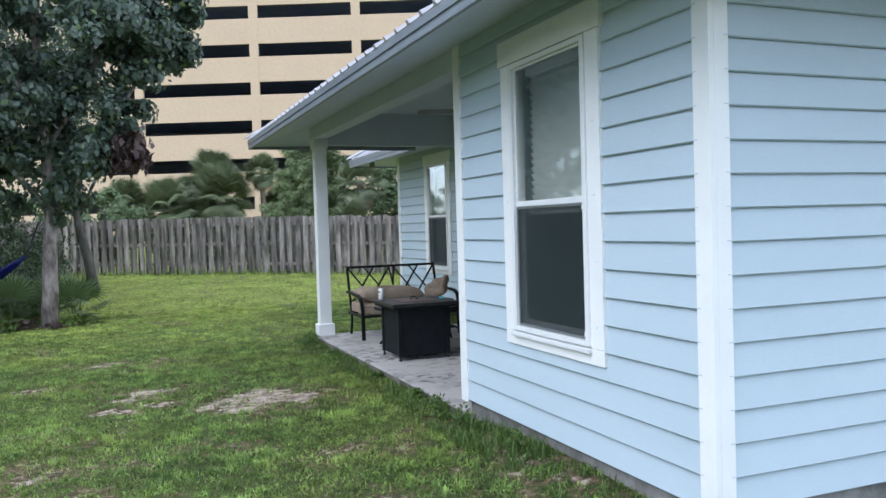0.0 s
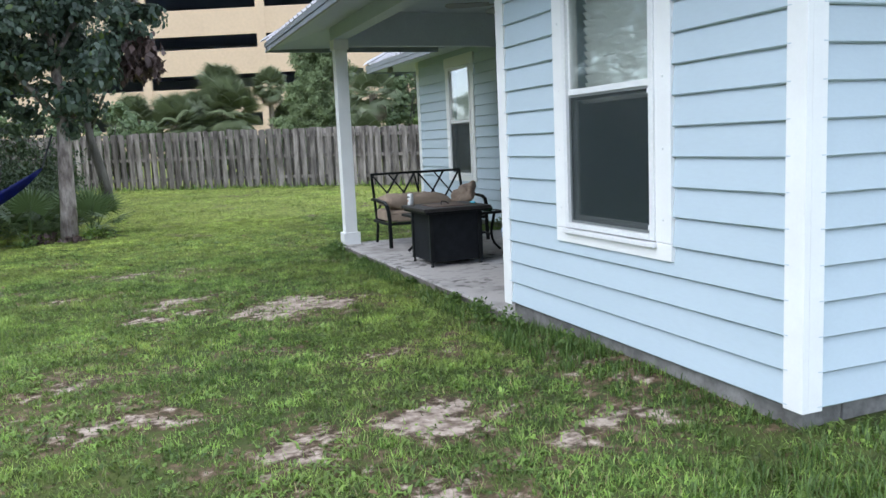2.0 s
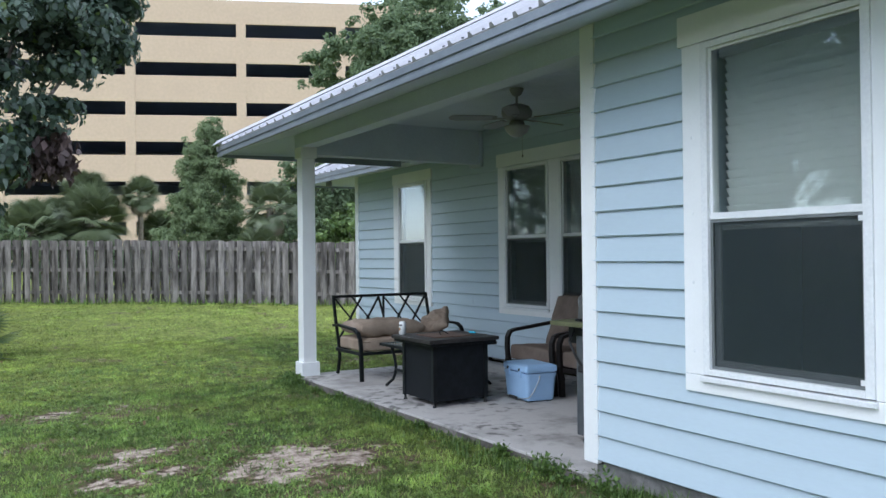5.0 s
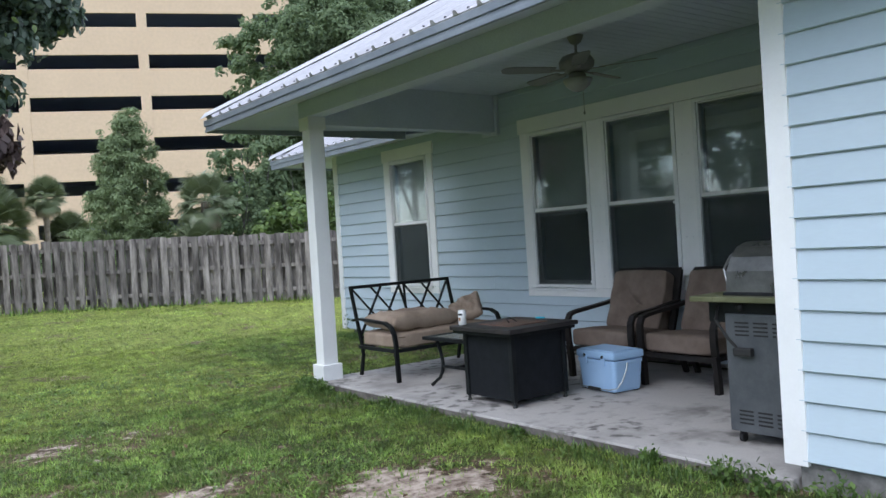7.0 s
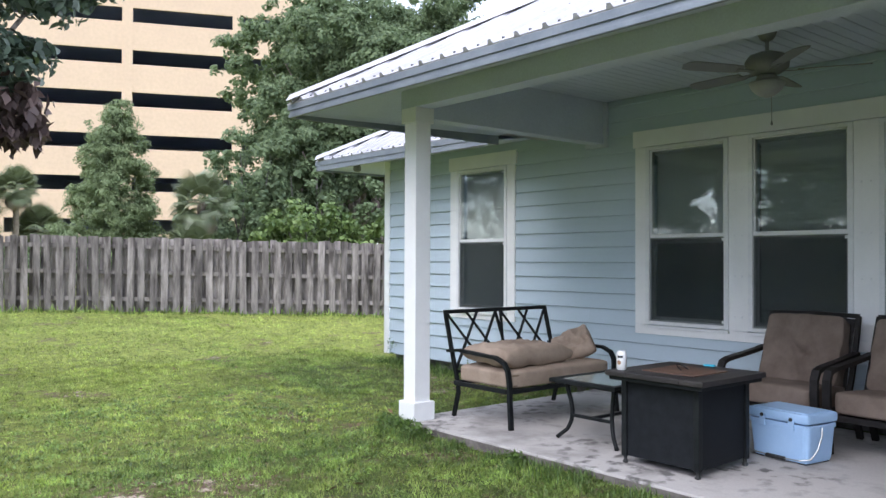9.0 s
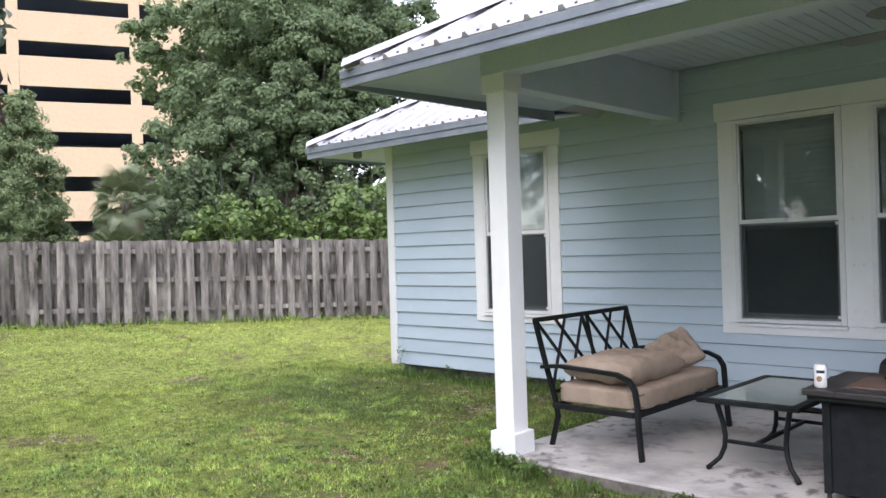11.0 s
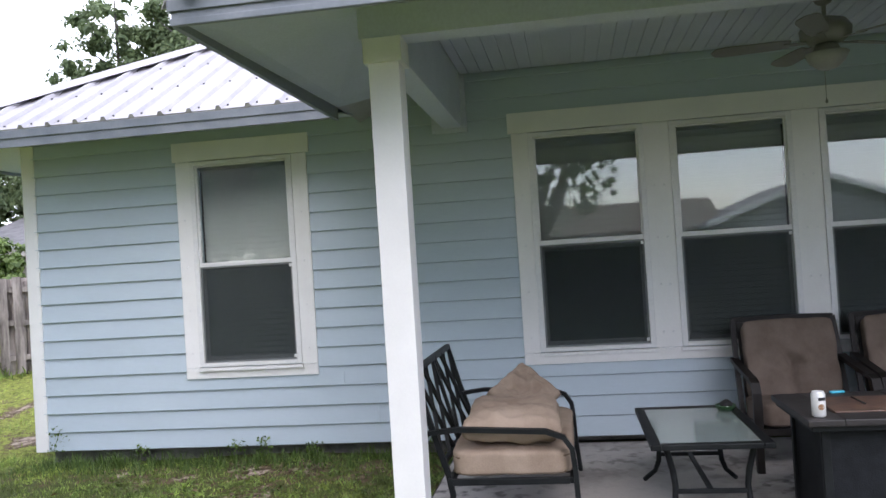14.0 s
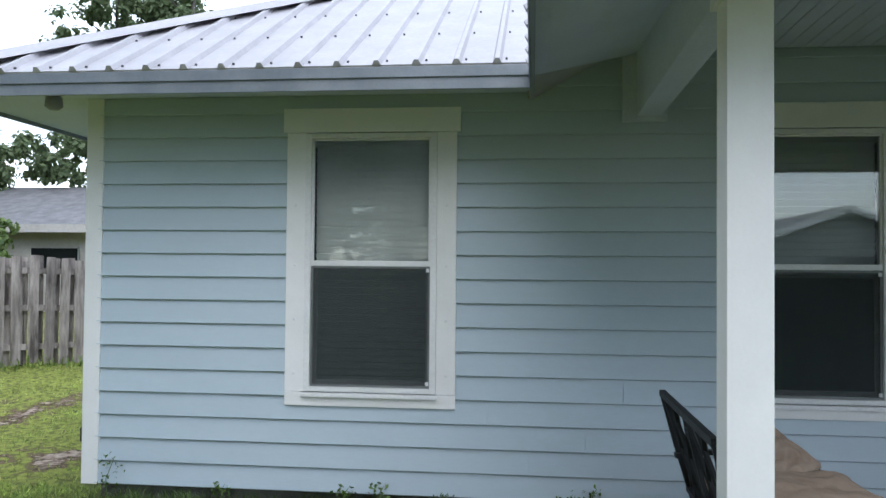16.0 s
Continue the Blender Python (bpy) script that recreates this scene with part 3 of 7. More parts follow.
            s.location = (xb, (a + b) / 2, z)
            made.append(s)
            z -= 0.046
        put("blind_rail", boxes((xb - 0.02, xb + 0.02, a + 0.02, b - 0.02, low_end - 0.03, low_end - 0.005), bevel=0.003), BLIND)
    for o in made:
        o.matrix_parent_inverse = inv
    return win


SCREEN_EDGE = surface("screen_frame_metal", (0.16, 0.17, 0.17), (0.2, 0.21, 0.21), 9.0, 0.5, metal=0.3, bump=0.05)
sash_window("window_1", BUMP_X, [W1], "white single-hung window with dark lower screen", W_MID - 0.035, [W1])
sash_window("window_2", WALL_X, [W2], "white single-hung window with closed blinds")
sash_window("window_3", WALL_X, [W5, W4, W3], "row of three white single-hung windows with blinds", raised=[W3])

# ---------------------------------------------------------------- porch frame
px, py = POST
post = tagged(empty("porch_post", pose(px, py, SLAB_Z)), "square white wooden porch post on slab corner", "post")
pi = post.matrix_world.inverted()
for nm, dims, bv in (("shaft", [(px - 0.078, px + 0.078, py - 0.078, py + 0.078, SLAB_Z + 0.155, 2.60)], 0.004),
                     ("post_base", [(px - 0.108, px + 0.108, py - 0.108, py + 0.108, SLAB_Z, SLAB_Z + 0.155)], 0.006),
                     ("post_cap", [(px - 0.098, px + 0.098, py - 0.098, py + 0.098, 2.575, 2.70)], 0.004)):
    part(nm, boxes(*dims, bevel=bv), TRIM, post).matrix_parent_inverse = pi
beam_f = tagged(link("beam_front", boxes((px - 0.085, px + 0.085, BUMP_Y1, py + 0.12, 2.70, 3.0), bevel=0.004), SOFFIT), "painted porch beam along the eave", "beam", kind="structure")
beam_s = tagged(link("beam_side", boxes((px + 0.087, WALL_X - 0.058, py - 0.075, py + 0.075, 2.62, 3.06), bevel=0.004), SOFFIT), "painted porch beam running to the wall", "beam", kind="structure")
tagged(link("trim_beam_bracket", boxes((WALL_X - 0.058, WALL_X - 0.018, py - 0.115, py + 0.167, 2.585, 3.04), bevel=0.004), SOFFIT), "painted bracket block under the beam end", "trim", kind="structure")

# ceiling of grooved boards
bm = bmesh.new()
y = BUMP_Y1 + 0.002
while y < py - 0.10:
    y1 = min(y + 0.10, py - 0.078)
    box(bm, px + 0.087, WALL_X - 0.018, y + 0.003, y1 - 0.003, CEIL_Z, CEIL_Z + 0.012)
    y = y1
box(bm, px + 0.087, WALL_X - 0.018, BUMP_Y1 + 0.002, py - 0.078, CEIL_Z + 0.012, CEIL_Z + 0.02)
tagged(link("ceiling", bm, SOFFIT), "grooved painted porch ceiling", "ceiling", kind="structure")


def slab_plane(name, quad, thick, material, label, cat):
    """A sloping board: a quad with thickness upward."""
    bm = bmesh.new()
    a = [bm.verts.new(q) for q in quad]
    b = [bm.verts.new((q[0], q[1], q[2] + thick)) for q in quad]
    bm.faces.new(a)
    bm.faces.new(b[::-1])
    for k in range(4):
        bm.faces.new((a[k], a[(k + 1) % 4], b[(k + 1) % 4], b[k]))
    return tagged(link(name, bm, material), label, cat, kind="structure")


Z_F = 2.632
NEAR_Y = 2.10
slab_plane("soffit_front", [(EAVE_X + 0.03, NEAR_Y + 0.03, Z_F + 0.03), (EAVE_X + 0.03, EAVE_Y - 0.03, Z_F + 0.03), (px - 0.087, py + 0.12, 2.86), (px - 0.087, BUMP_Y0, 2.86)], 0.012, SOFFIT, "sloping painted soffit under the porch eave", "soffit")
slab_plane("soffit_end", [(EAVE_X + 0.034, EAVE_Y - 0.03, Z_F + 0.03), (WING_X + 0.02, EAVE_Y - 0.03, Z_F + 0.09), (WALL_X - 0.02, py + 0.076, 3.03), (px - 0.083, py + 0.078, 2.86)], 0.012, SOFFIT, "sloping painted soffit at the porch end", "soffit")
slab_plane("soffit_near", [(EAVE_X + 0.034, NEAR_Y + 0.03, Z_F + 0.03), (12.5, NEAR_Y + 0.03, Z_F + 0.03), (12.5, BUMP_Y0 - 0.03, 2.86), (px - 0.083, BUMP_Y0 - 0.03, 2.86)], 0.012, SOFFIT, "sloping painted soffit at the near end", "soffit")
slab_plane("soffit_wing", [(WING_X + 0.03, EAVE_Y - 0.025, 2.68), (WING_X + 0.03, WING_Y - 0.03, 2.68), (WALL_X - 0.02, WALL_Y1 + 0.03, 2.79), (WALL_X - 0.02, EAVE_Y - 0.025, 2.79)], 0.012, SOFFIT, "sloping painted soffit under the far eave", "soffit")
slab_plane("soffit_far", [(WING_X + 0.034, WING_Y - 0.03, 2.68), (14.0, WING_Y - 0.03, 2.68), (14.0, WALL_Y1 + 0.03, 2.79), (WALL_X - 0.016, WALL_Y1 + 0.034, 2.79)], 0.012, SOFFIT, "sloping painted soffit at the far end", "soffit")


def fascia(name, dims, lips):
    bm = boxes(*dims, bevel=0.003)
    for d in lips:
        box(bm, *d, bevel=0.003)
    return tagged(link(name, bm, FASCIA), "blue-grey painted metal fascia", "fascia", kind="structure")


fascia("fascia_front", [(EAVE_X + 0.014, EAVE_X + 0.034, NEAR_Y, EAVE_Y - 0.014, Z_F, EAVE_Z - 0.012)],
       [(EAVE_X + 0.002, EAVE_X + 0.013, NEAR_Y, EAVE_Y - 0.002, Z_F + 0.06, EAVE_Z - 0.010), (EAVE_X + 0.006, EAVE_X + 0.0135, NEAR_Y, EAVE_Y - 0.01, Z_F + 0.0, Z_F + 0.03)])
fascia("fascia_end", [(EAVE_X + 0.036, WING_X + 0.03, EAVE_Y - 0.034, EAVE_Y - 0.014, Z_F, EAVE_Z - 0.012)],
       [(EAVE_X + 0.014, WING_X + 0.03, EAVE_Y - 0.013, EAVE_Y - 0.002, Z_F + 0.06, EAVE_Z - 0.010), (EAVE_X + 0.036, WING_X + 0.03, EAVE_Y - 0.0135, EAVE_Y - 0.006, Z_F, Z_F + 0.03)])
fascia("fascia_near", [(EAVE_X + 0.036, 12.5, NEAR_Y - 0.0, NEAR_Y + 0.02, Z_F, EAVE_Z - 0.012)], [])
fascia("fascia_wing", [(WING_X + 0.014, WING_X + 0.034, EAVE_Y - 0.01, WING_Y - 0.014, 2.652, WING_Z - 0.012)],
       [(WING_X + 0.002, WING_X + 0.013, EAVE_Y + 0.0, WING_Y - 0.002, 2.72, WING_Z - 0.010)])
fascia("fascia_far", [(WING_X + 0.036, 14.0, WING_Y - 0.034, WING_Y - 0.014, 2.652, WING_Z - 0.012)], [])


# ---------------------------------------------------------------- metal roof
def clip_poly(poly, n, d):
    """Keeps the side n . p <= d of a flat polygon."""
    out = []
    for a, b in zip(poly, poly[1:] + poly[:1]):
        sa, sb = a[0] * n[0] + a[1] * n[1] - d, b[0] * n[0] + b[1] * n[1] - d
        if sa <= 0:
            out.append(a)
        if sa * sb < 0:
            t = sa / (sa - sb)
            out.append((a[0] + t * (b[0] - a[0]), a[1] + t * (b[1] - a[1])))
    return out


SCREW = surface("zinc_screw_heads", (0.06, 0.06, 0.065), (0.10, 0.10, 0.11), 30.0, 0.5, metal=0.4, bump=0.05)


def roof_slope(name, label, to_world, length, rise, cuts, rib=0.229, sheet=0.916):
    """Ribbed sheets over one slope. Flat coordinates: u along the eave, v up the slope in plan. cuts: half planes kept."""
    roof = tagged(empty(name), label, "roof", kind="structure")
    u = 0.0
    while u < length:
        u1 = min(u + sheet, length)
        poly = [(u, 0.0), (u1, 0.0), (u1, rise), (u, rise)]
        for n, d in cuts:
            poly = clip_poly(poly, n, d) if poly else poly
        if len(poly) >= 3:
            bm, screws = bmesh.new(), bmesh.new()
            top = [bm.verts.new(to_world(a, b, 0.0)) for a, b in poly]
            low = [bm.verts.new(to_world(a, b, -0.012)) for a, b in poly]
            bm.faces.new(top)
            bm.faces.new(low[::-1])
            for k in range(len(poly)):
                bm.faces.new((top[k], top[(k + 1) % len(poly)], low[(k + 1) % len(poly)], low[k]))
            r = u + 0.02
            while r < u1 - 0.01:
                strip = []
                for s in (-0.026, -0.012, 0.012, 0.026):
                    lo, hi = 0.0, rise
                    for n, d in cuts:
                        a0 = n[0] * (r + s) - d
                        if n[1] > 1e-6:
                            hi = min(hi, -a0 / n[1])
                        elif n[1] < -1e-6:
                            lo = max(lo, -a0 / n[1])
                        elif a0 > 0:
                            hi = lo
                    strip.append((r + s, lo, hi))
                if all(h - l > 0.03 for _, l, h in strip):
                    hs = (0.0, 0.028, 0.028, 0.0)
                    va = [bm.verts.new(to_world(q, l - 0.004, h)) for (q, l, _), h in zip(strip, hs)]
                    vb = [bm.verts.new(to_world(q, t, h)) for (q, _, t), h in zip(strip, hs)]
                    for k in range(3):
                        bm.faces.new((va[k], va[k + 1], vb[k + 1], vb[k]))
                    bm.faces.new(va[::-1])
                    bm.faces.new(vb)
                    # screws beside the rib
                    v = strip[0][1] + 0.06
                    while v < strip[0][2] - 0.05:
                        c = to_world(r + 0.05, v, 0.004)
                        bmesh.ops.create_cube(screws, size=0.012, matrix=Matrix.Translation(c))
                        v += 0.61
                r += rib
            plate = part("roof_sheet", bm, ROOFING, roof)
            if len(screws.verts):
                part("screws", screws, SCREW, plate)
            else:
                screws.free()
        u += sheet
    return roof


RZ = EAVE_Z
RIDGE = 6.4
front_len = EAVE_Y - NEAR_Y
roof_slope("roof_front", "pale ribbed metal roof over the porch", lambda u, v, h: (EAVE_X + v - h * 0.47, EAVE_Y - u, RZ + PITCH * v + h * 0.88), front_len, RIDGE, [((-1, 1), 0.0), ((1, 1), front_len)])
roof_slope("roof_end", "pale ribbed metal hip at the porch end", lambda u, v, h: (EAVE_X + u, EAVE_Y - v + h * 0.47, RZ + PITCH * v + h * 0.88), 11.6, RIDGE, [((-1, 1), 0.0), ((1, 1), 11.6)])
wing_len = WING_Y - EAVE_Y
roof_slope("roof_wing", "pale ribbed metal roof over the far part", lambda u, v, h: (WING_X + v - h * 0.47, WING_Y - u, WING_Z + PITCH * v + h * 0.88), wing_len + 4.4, 4.4, [((-1, 1), 0.0), ((1, -1), wing_len)])
roof_slope("roof_far", "pale ribbed metal hip at the far end", lambda u, v, h: (WING_X + u, WING_Y - v + h * 0.47, WING_Z + PITCH * v + h * 0.88), 8.8, 4.4, [((-1, 1), 0.0), ((1, 1), 8.8)])
roof_slope("roof_street", "pale ribbed metal roof on the street side", lambda u, v, h: (EAVE_X + 11.6 - v, NEAR_Y + u, RZ + PITCH * v + h), EAVE_Y - NEAR_Y, 5.8, [((-1, 1), 0.0), ((1, 1), front_len)], rib=5, sheet=3)
roof_slope("roof_near", "pale ribbed metal hip at the near end", lambda u, v, h: (EAVE_X + u, NEAR_Y + v, RZ + PITCH * v + h), 11.6, 5.8, [((-1, 1), 0.0), ((1, 1), 11.6)], rib=5, sheet=3)


def ridge_cap(name, a, b):
    a, b = Vector(a), Vector(b)
    d = (b - a).normalized()
    s = d.cross(Vector((0, 0, 1))).normalized()
    bm = bmesh.new()
    prof = [(-0.15, -0.045), (-0.02, 0.035), (0.02, 0.035), (0.15, -0.045), (0.0, 0.0)]
    ra = [bm.verts.new(a + s * q + Vector((0, 0, h))) for q, h in prof]
    rb = [bm.verts.new(b + s * q + Vector((0, 0, h))) for q, h in prof]
    for k in range(5):
        bm.faces.new((ra[k], ra[(k + 1) % 5], rb[(k + 1) % 5], rb[k]))
    bm.faces.new(ra)
    bm.faces.new(rb[::-1])
    return tagged(link(name, bm, ROOFING), "pale metal hip cap", "roof", kind="structure")


def hip(x, y, z0, s, dx, dy):
    return (x + dx * s, y + dy * s, z0 + PITCH * s + 0.03)


ridge_cap("trim_hip_porch", hip(EAVE_X, EAVE_Y, RZ, 0.02, 1, -1), hip(EAVE_X, EAVE_Y, RZ, 4.6, 1, -1))
ridge_cap("trim_hip_far", hip(WING_X, WING_Y, WING_Z, 0.02, 1, -1), hip(WING_X, WING_Y, WING_Z, 4.4, 1, -1))
ridge_cap("trim_hip_near", hip(EAVE_X, NEAR_Y, RZ, 0.02, 1, 1), hip(EAVE_X, NEAR_Y, RZ, 4.6, 1, 1))

# ---------------------------------------------------------------- fence
F0, FS = Vector((5.3, 23.1, 0)), -0.64
fd = Vector((1, FS, 0)).normalized()
fn = Vector((fd.y, -fd.x, 0))         # towards the lawn
fence = tagged(empty("fence"), "weathered grey shadow-box board fence along the lawn", "fence")
random.seed(7)
board_meshes = []
for k in range(8):
    bm = bmesh.new()
    h = 1.62 + random.uniform(-0.025, 0.02)
    w = 0.071
    pr = [(-w, 0), (w, 0), (w, h - 0.012), (w - 0.01, h), (-w + 0.012, h), (-w, h - 0.016)]
    fa = [bm.verts.new((u, -0.009, z)) for u, z in pr]
    fb = [bm.verts.new((u, 0.009, z)) for u, z in pr]
    bm.faces.new(fa)
    bm.faces.new(fb[::-1])
    for q in range(6):
        bm.faces.new((fa[q], fb[q], fb[(q + 1) % 6], fa[(q + 1) % 6]))
    bmesh.ops.recalc_face_normals(bm, faces=bm.faces)
    me = bpy.data.meshes.new("fence_board")
    bm.to_mesh(me)
    bm.free()
    me.materials.append(FENCE_WOOD)
    board_meshes.append(me)
yaw = math.atan2(fd.y, fd.x)
S0, S1 = -11.5, 12.5
s, k = S0, 0
while s < S1:
    pnt = F0 + fd * s
    z = float(ground_z(np.array(pnt.x), np.array(pnt.y))) + 0.02
    side = 0.030 if k % 2 == 0 else -0.062
    o = new("fence_board", random.choice(board_meshes))
    o.parent = fence
    q = pnt + fn * side
    o.matrix_world = Matrix.Translation((q.x, q.y, z + random.uniform(-0.015, 0.015))) @ Euler((0, radians(random.uniform(-0.9, 0.9)), yaw)).to_matrix().to_4x4()
    s += 0.122 + random.uniform(-0.008, 0.008)
    k += 1
for hgt in (0.28, 0.86, 1.42):
    s = S0
    while s < S1:
        a, b = F0 + fd * s, F0 + fd * min(s + 2.42, S1)
        za, zb = [float(ground_z(np.array(v.x), np.array(v.y))) + hgt for v in (a, b)]
        bm = tube(bmesh.new(), [(a.x, a.y, za), (b.x, b.y, zb)], 0, flat=(0.038, 0.088))
        part("rail", bm, FENCE_WOOD, fence)
        s += 2.42
s = S0
while s <= S1:
    a = F0 + fd * s - fn * 0.105
    z = float(ground_z(np.array(a.x), np.array(a.y)))
    bm = tube(bmesh.new(), [(a.x, a.y, z - 0.2), (a.x, a.y, z + 1.55)], 0, flat=(0.09, 0.09))
    part("fence_post", bm, FENCE_WOOD, fence)
    s += 2.42

# ---------------------------------------------------------------- parking garage far behind
GAZ, GD = radians(23.2), 90.0
g_n = Vector((math.sin(GAZ), math.cos(GAZ), 0))
g_u = Vector((math.cos(GAZ), -math.sin(GAZ), 0))
g_o = Vector((math.sin(radians(20)) * GD, 2 + math.cos(radians(20)) * GD, 0))
g_m = Matrix(((g_u.x, g_n.x, 0, g_o.x), (g_u.y, g_n.y, 0, g_o.y), (0, 0, 1, 0), (0, 0, 0, 1)))
garage = tagged(empty("parking_garage", g_m), "peach stucco parking garage with long dark openings", "building")
COLUMNS = (-64.0, -52.5, -41.0, -29.2, -16.0, -4.45, 6.3, 17.0)
U0, U1 = COLUMNS[0], COLUMNS[-1]
FLOOR, SILL0, OPEN, PARAPET = 4.275, 4.0, 1.436, 29.4
for lv in range(0, 7):
    z0 = max(SILL0 + FLOOR * (lv - 1) + OPEN, 0.0)
    z1 = PARAPET if lv == 6 else SILL0 + FLOOR * lv
    part("spandrel", boxes((U0, U1, -0.3, 0.0, z0, z1), bevel=0.02), STUCCO, garage)
for u in COLUMNS:
    part("column", boxes((u - 0.5, u + 0.5, -0.34, -0.02, 0, PARAPET - 1.6)), STUCCO, garage)
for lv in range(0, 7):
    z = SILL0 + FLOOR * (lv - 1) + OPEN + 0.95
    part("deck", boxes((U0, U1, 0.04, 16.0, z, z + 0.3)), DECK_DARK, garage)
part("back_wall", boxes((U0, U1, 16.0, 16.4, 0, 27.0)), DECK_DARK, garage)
part("side_wall", boxes((U1, U1 + 0.4, 0.0, 16.4, 0, PARAPET)), STUCCO, garage)
part("side_wall", boxes((U0 - 0.4, U0, 0.0, 16.4, 0, PARAPET)), STUCCO, garage)

# ================================================================ things on the porch
def settle(thing, *parts_):
    inv = thing.matrix_world.inverted()
    for o in parts_:
        o.matrix_parent_inverse = inv


BLACK_METAL = surface("black_powder_coat", (0.006, 0.007, 0.008), (0.014, 0.016, 0.017), 9.0, 0.5, metal=0.0, bump=0.12, fine=120, spec=0.2)
BRONZE = surface("dark_bronze_frame", (0.009, 0.008, 0.008), (0.020, 0.017, 0.016), 9.0, 0.5, metal=0.0, bump=0.12, fine=120, spec=0.25)
CUSHION = surface("tan_canvas", (0.25, 0.19, 0.145), (0.35, 0.275, 0.215), 4.0, 0.95, bump=0.5, fine=140, spec=0.1, relief=0.003)
CUSHION_DK = surface("brown_canvas", (0.125, 0.096, 0.079), (0.185, 0.145, 0.120), 4.0, 0.95, bump=0.5, fine=140, spec=0.1, relief=0.003)
PIPING = surface("tan_piping", (0.13, 0.09, 0.06), (0.17, 0.12, 0.08), 8.0, 0.9, bump=0.2)
PIT_DARK = surface("charcoal_weave", (0.007, 0.008, 0.010), (0.013, 0.015, 0.018), 14.0, 0.65, bump=0.5, fine=150, relief=0.003, spec=0.2)
SLATE = surface("slate_rim", (0.016, 0.014, 0.015), (0.040, 0.034, 0.033), 8.0, 0.5, bump=0.4, fine=40)
LID_TILE = surface("rusty_tile", (0.075, 0.040, 0.028), (0.17, 0.10, 0.07), 9.0, 0.5, bump=0.5, fine=45)
COOLER_BLUE = surface("pale_blue_plastic", (0.33, 0.50, 0.74), (0.37, 0.54, 0.77), 5.0, 0.5, bump=0.25, fine=150)
RUBBER = surface("black_rubber", (0.008, 0.008, 0.009), (0.02, 0.02, 0.02), 9.0, 0.7, bump=0.1)
WIRE = surface("bright_wire", (0.28, 0.28, 0.28), (0.38, 0.38, 0.38), 9.0, 0.35, metal=0.8, bump=0.05)
GRILL_GREY = surface("grey_grill_paint", (0.075, 0.082, 0.092), (0.11, 0.118, 0.128), 5.0, 0.45, metal=0.25, bump=0.06)
GRILL_STEEL = surface("dull_steel", (0.15, 0.15, 0.145), (0.24, 0.24, 0.23), 6.0, 0.3, metal=0.8, bump=0.08)
SHELF_OLIVE = surface("olive_shelf", (0.09, 0.095, 0.045), (0.14, 0.145, 0.075), 6.0, 0.5, bump=0.1)
# grey for a white fan: its dim silhouette under the ceiling is painted in
FAN_GREY = surface("fan_grey", (0.20, 0.20, 0.195), (0.25, 0.25, 0.245), 5.0, 0.45, bump=0.05)
CAN_WHITE = surface("can_white", (0.72, 0.72, 0.72), (0.8, 0.8, 0.8), 8.0, 0.3, metal=0.1, bump=0.02)
CAN_COPPER = surface("can_copper", (0.26, 0.14, 0.08), (0.33, 0.19, 0.11), 8.0, 0.35, bump=0.02)
CAN_BLACK = surface("can_black", (0.012, 0.012, 0.016), (0.02, 0.02, 0.026), 8.0, 0.35, bump=0.02)
CYAN = surface("lighter_blue", (0.05, 0.45, 0.62), (0.07, 0.5, 0.68), 8.0, 0.3, bump=0.02)
# bowl colour toned down the same way to the dim ceiling
MILKY = surface("frosted_bowl", (0.32, 0.32, 0.31), (0.37, 0.37, 0.36), 5.0, 0.3, bump=0.02)

TABLE_GLASS, tnt, tp = node_mat("textured_table_glass")
tp.inputs["Base Color"].default_value = (0.42, 0.50, 0.48, 1)
tp.inputs["Roughness"].default_value = 0.12
tp.inputs["Transmission Weight"].default_value = 0.55
tp.inputs["IOR"].default_value = 1.5
GREEN_GLASS, znt, zp = node_mat("green_glass")
zp.inputs["Base Color"].default_value = (0.05, 0.13, 0.055, 1)
zp.inputs["Roughness"].default_value = 0.12
zp.inputs["Transmission Weight"].default_value = 0.5


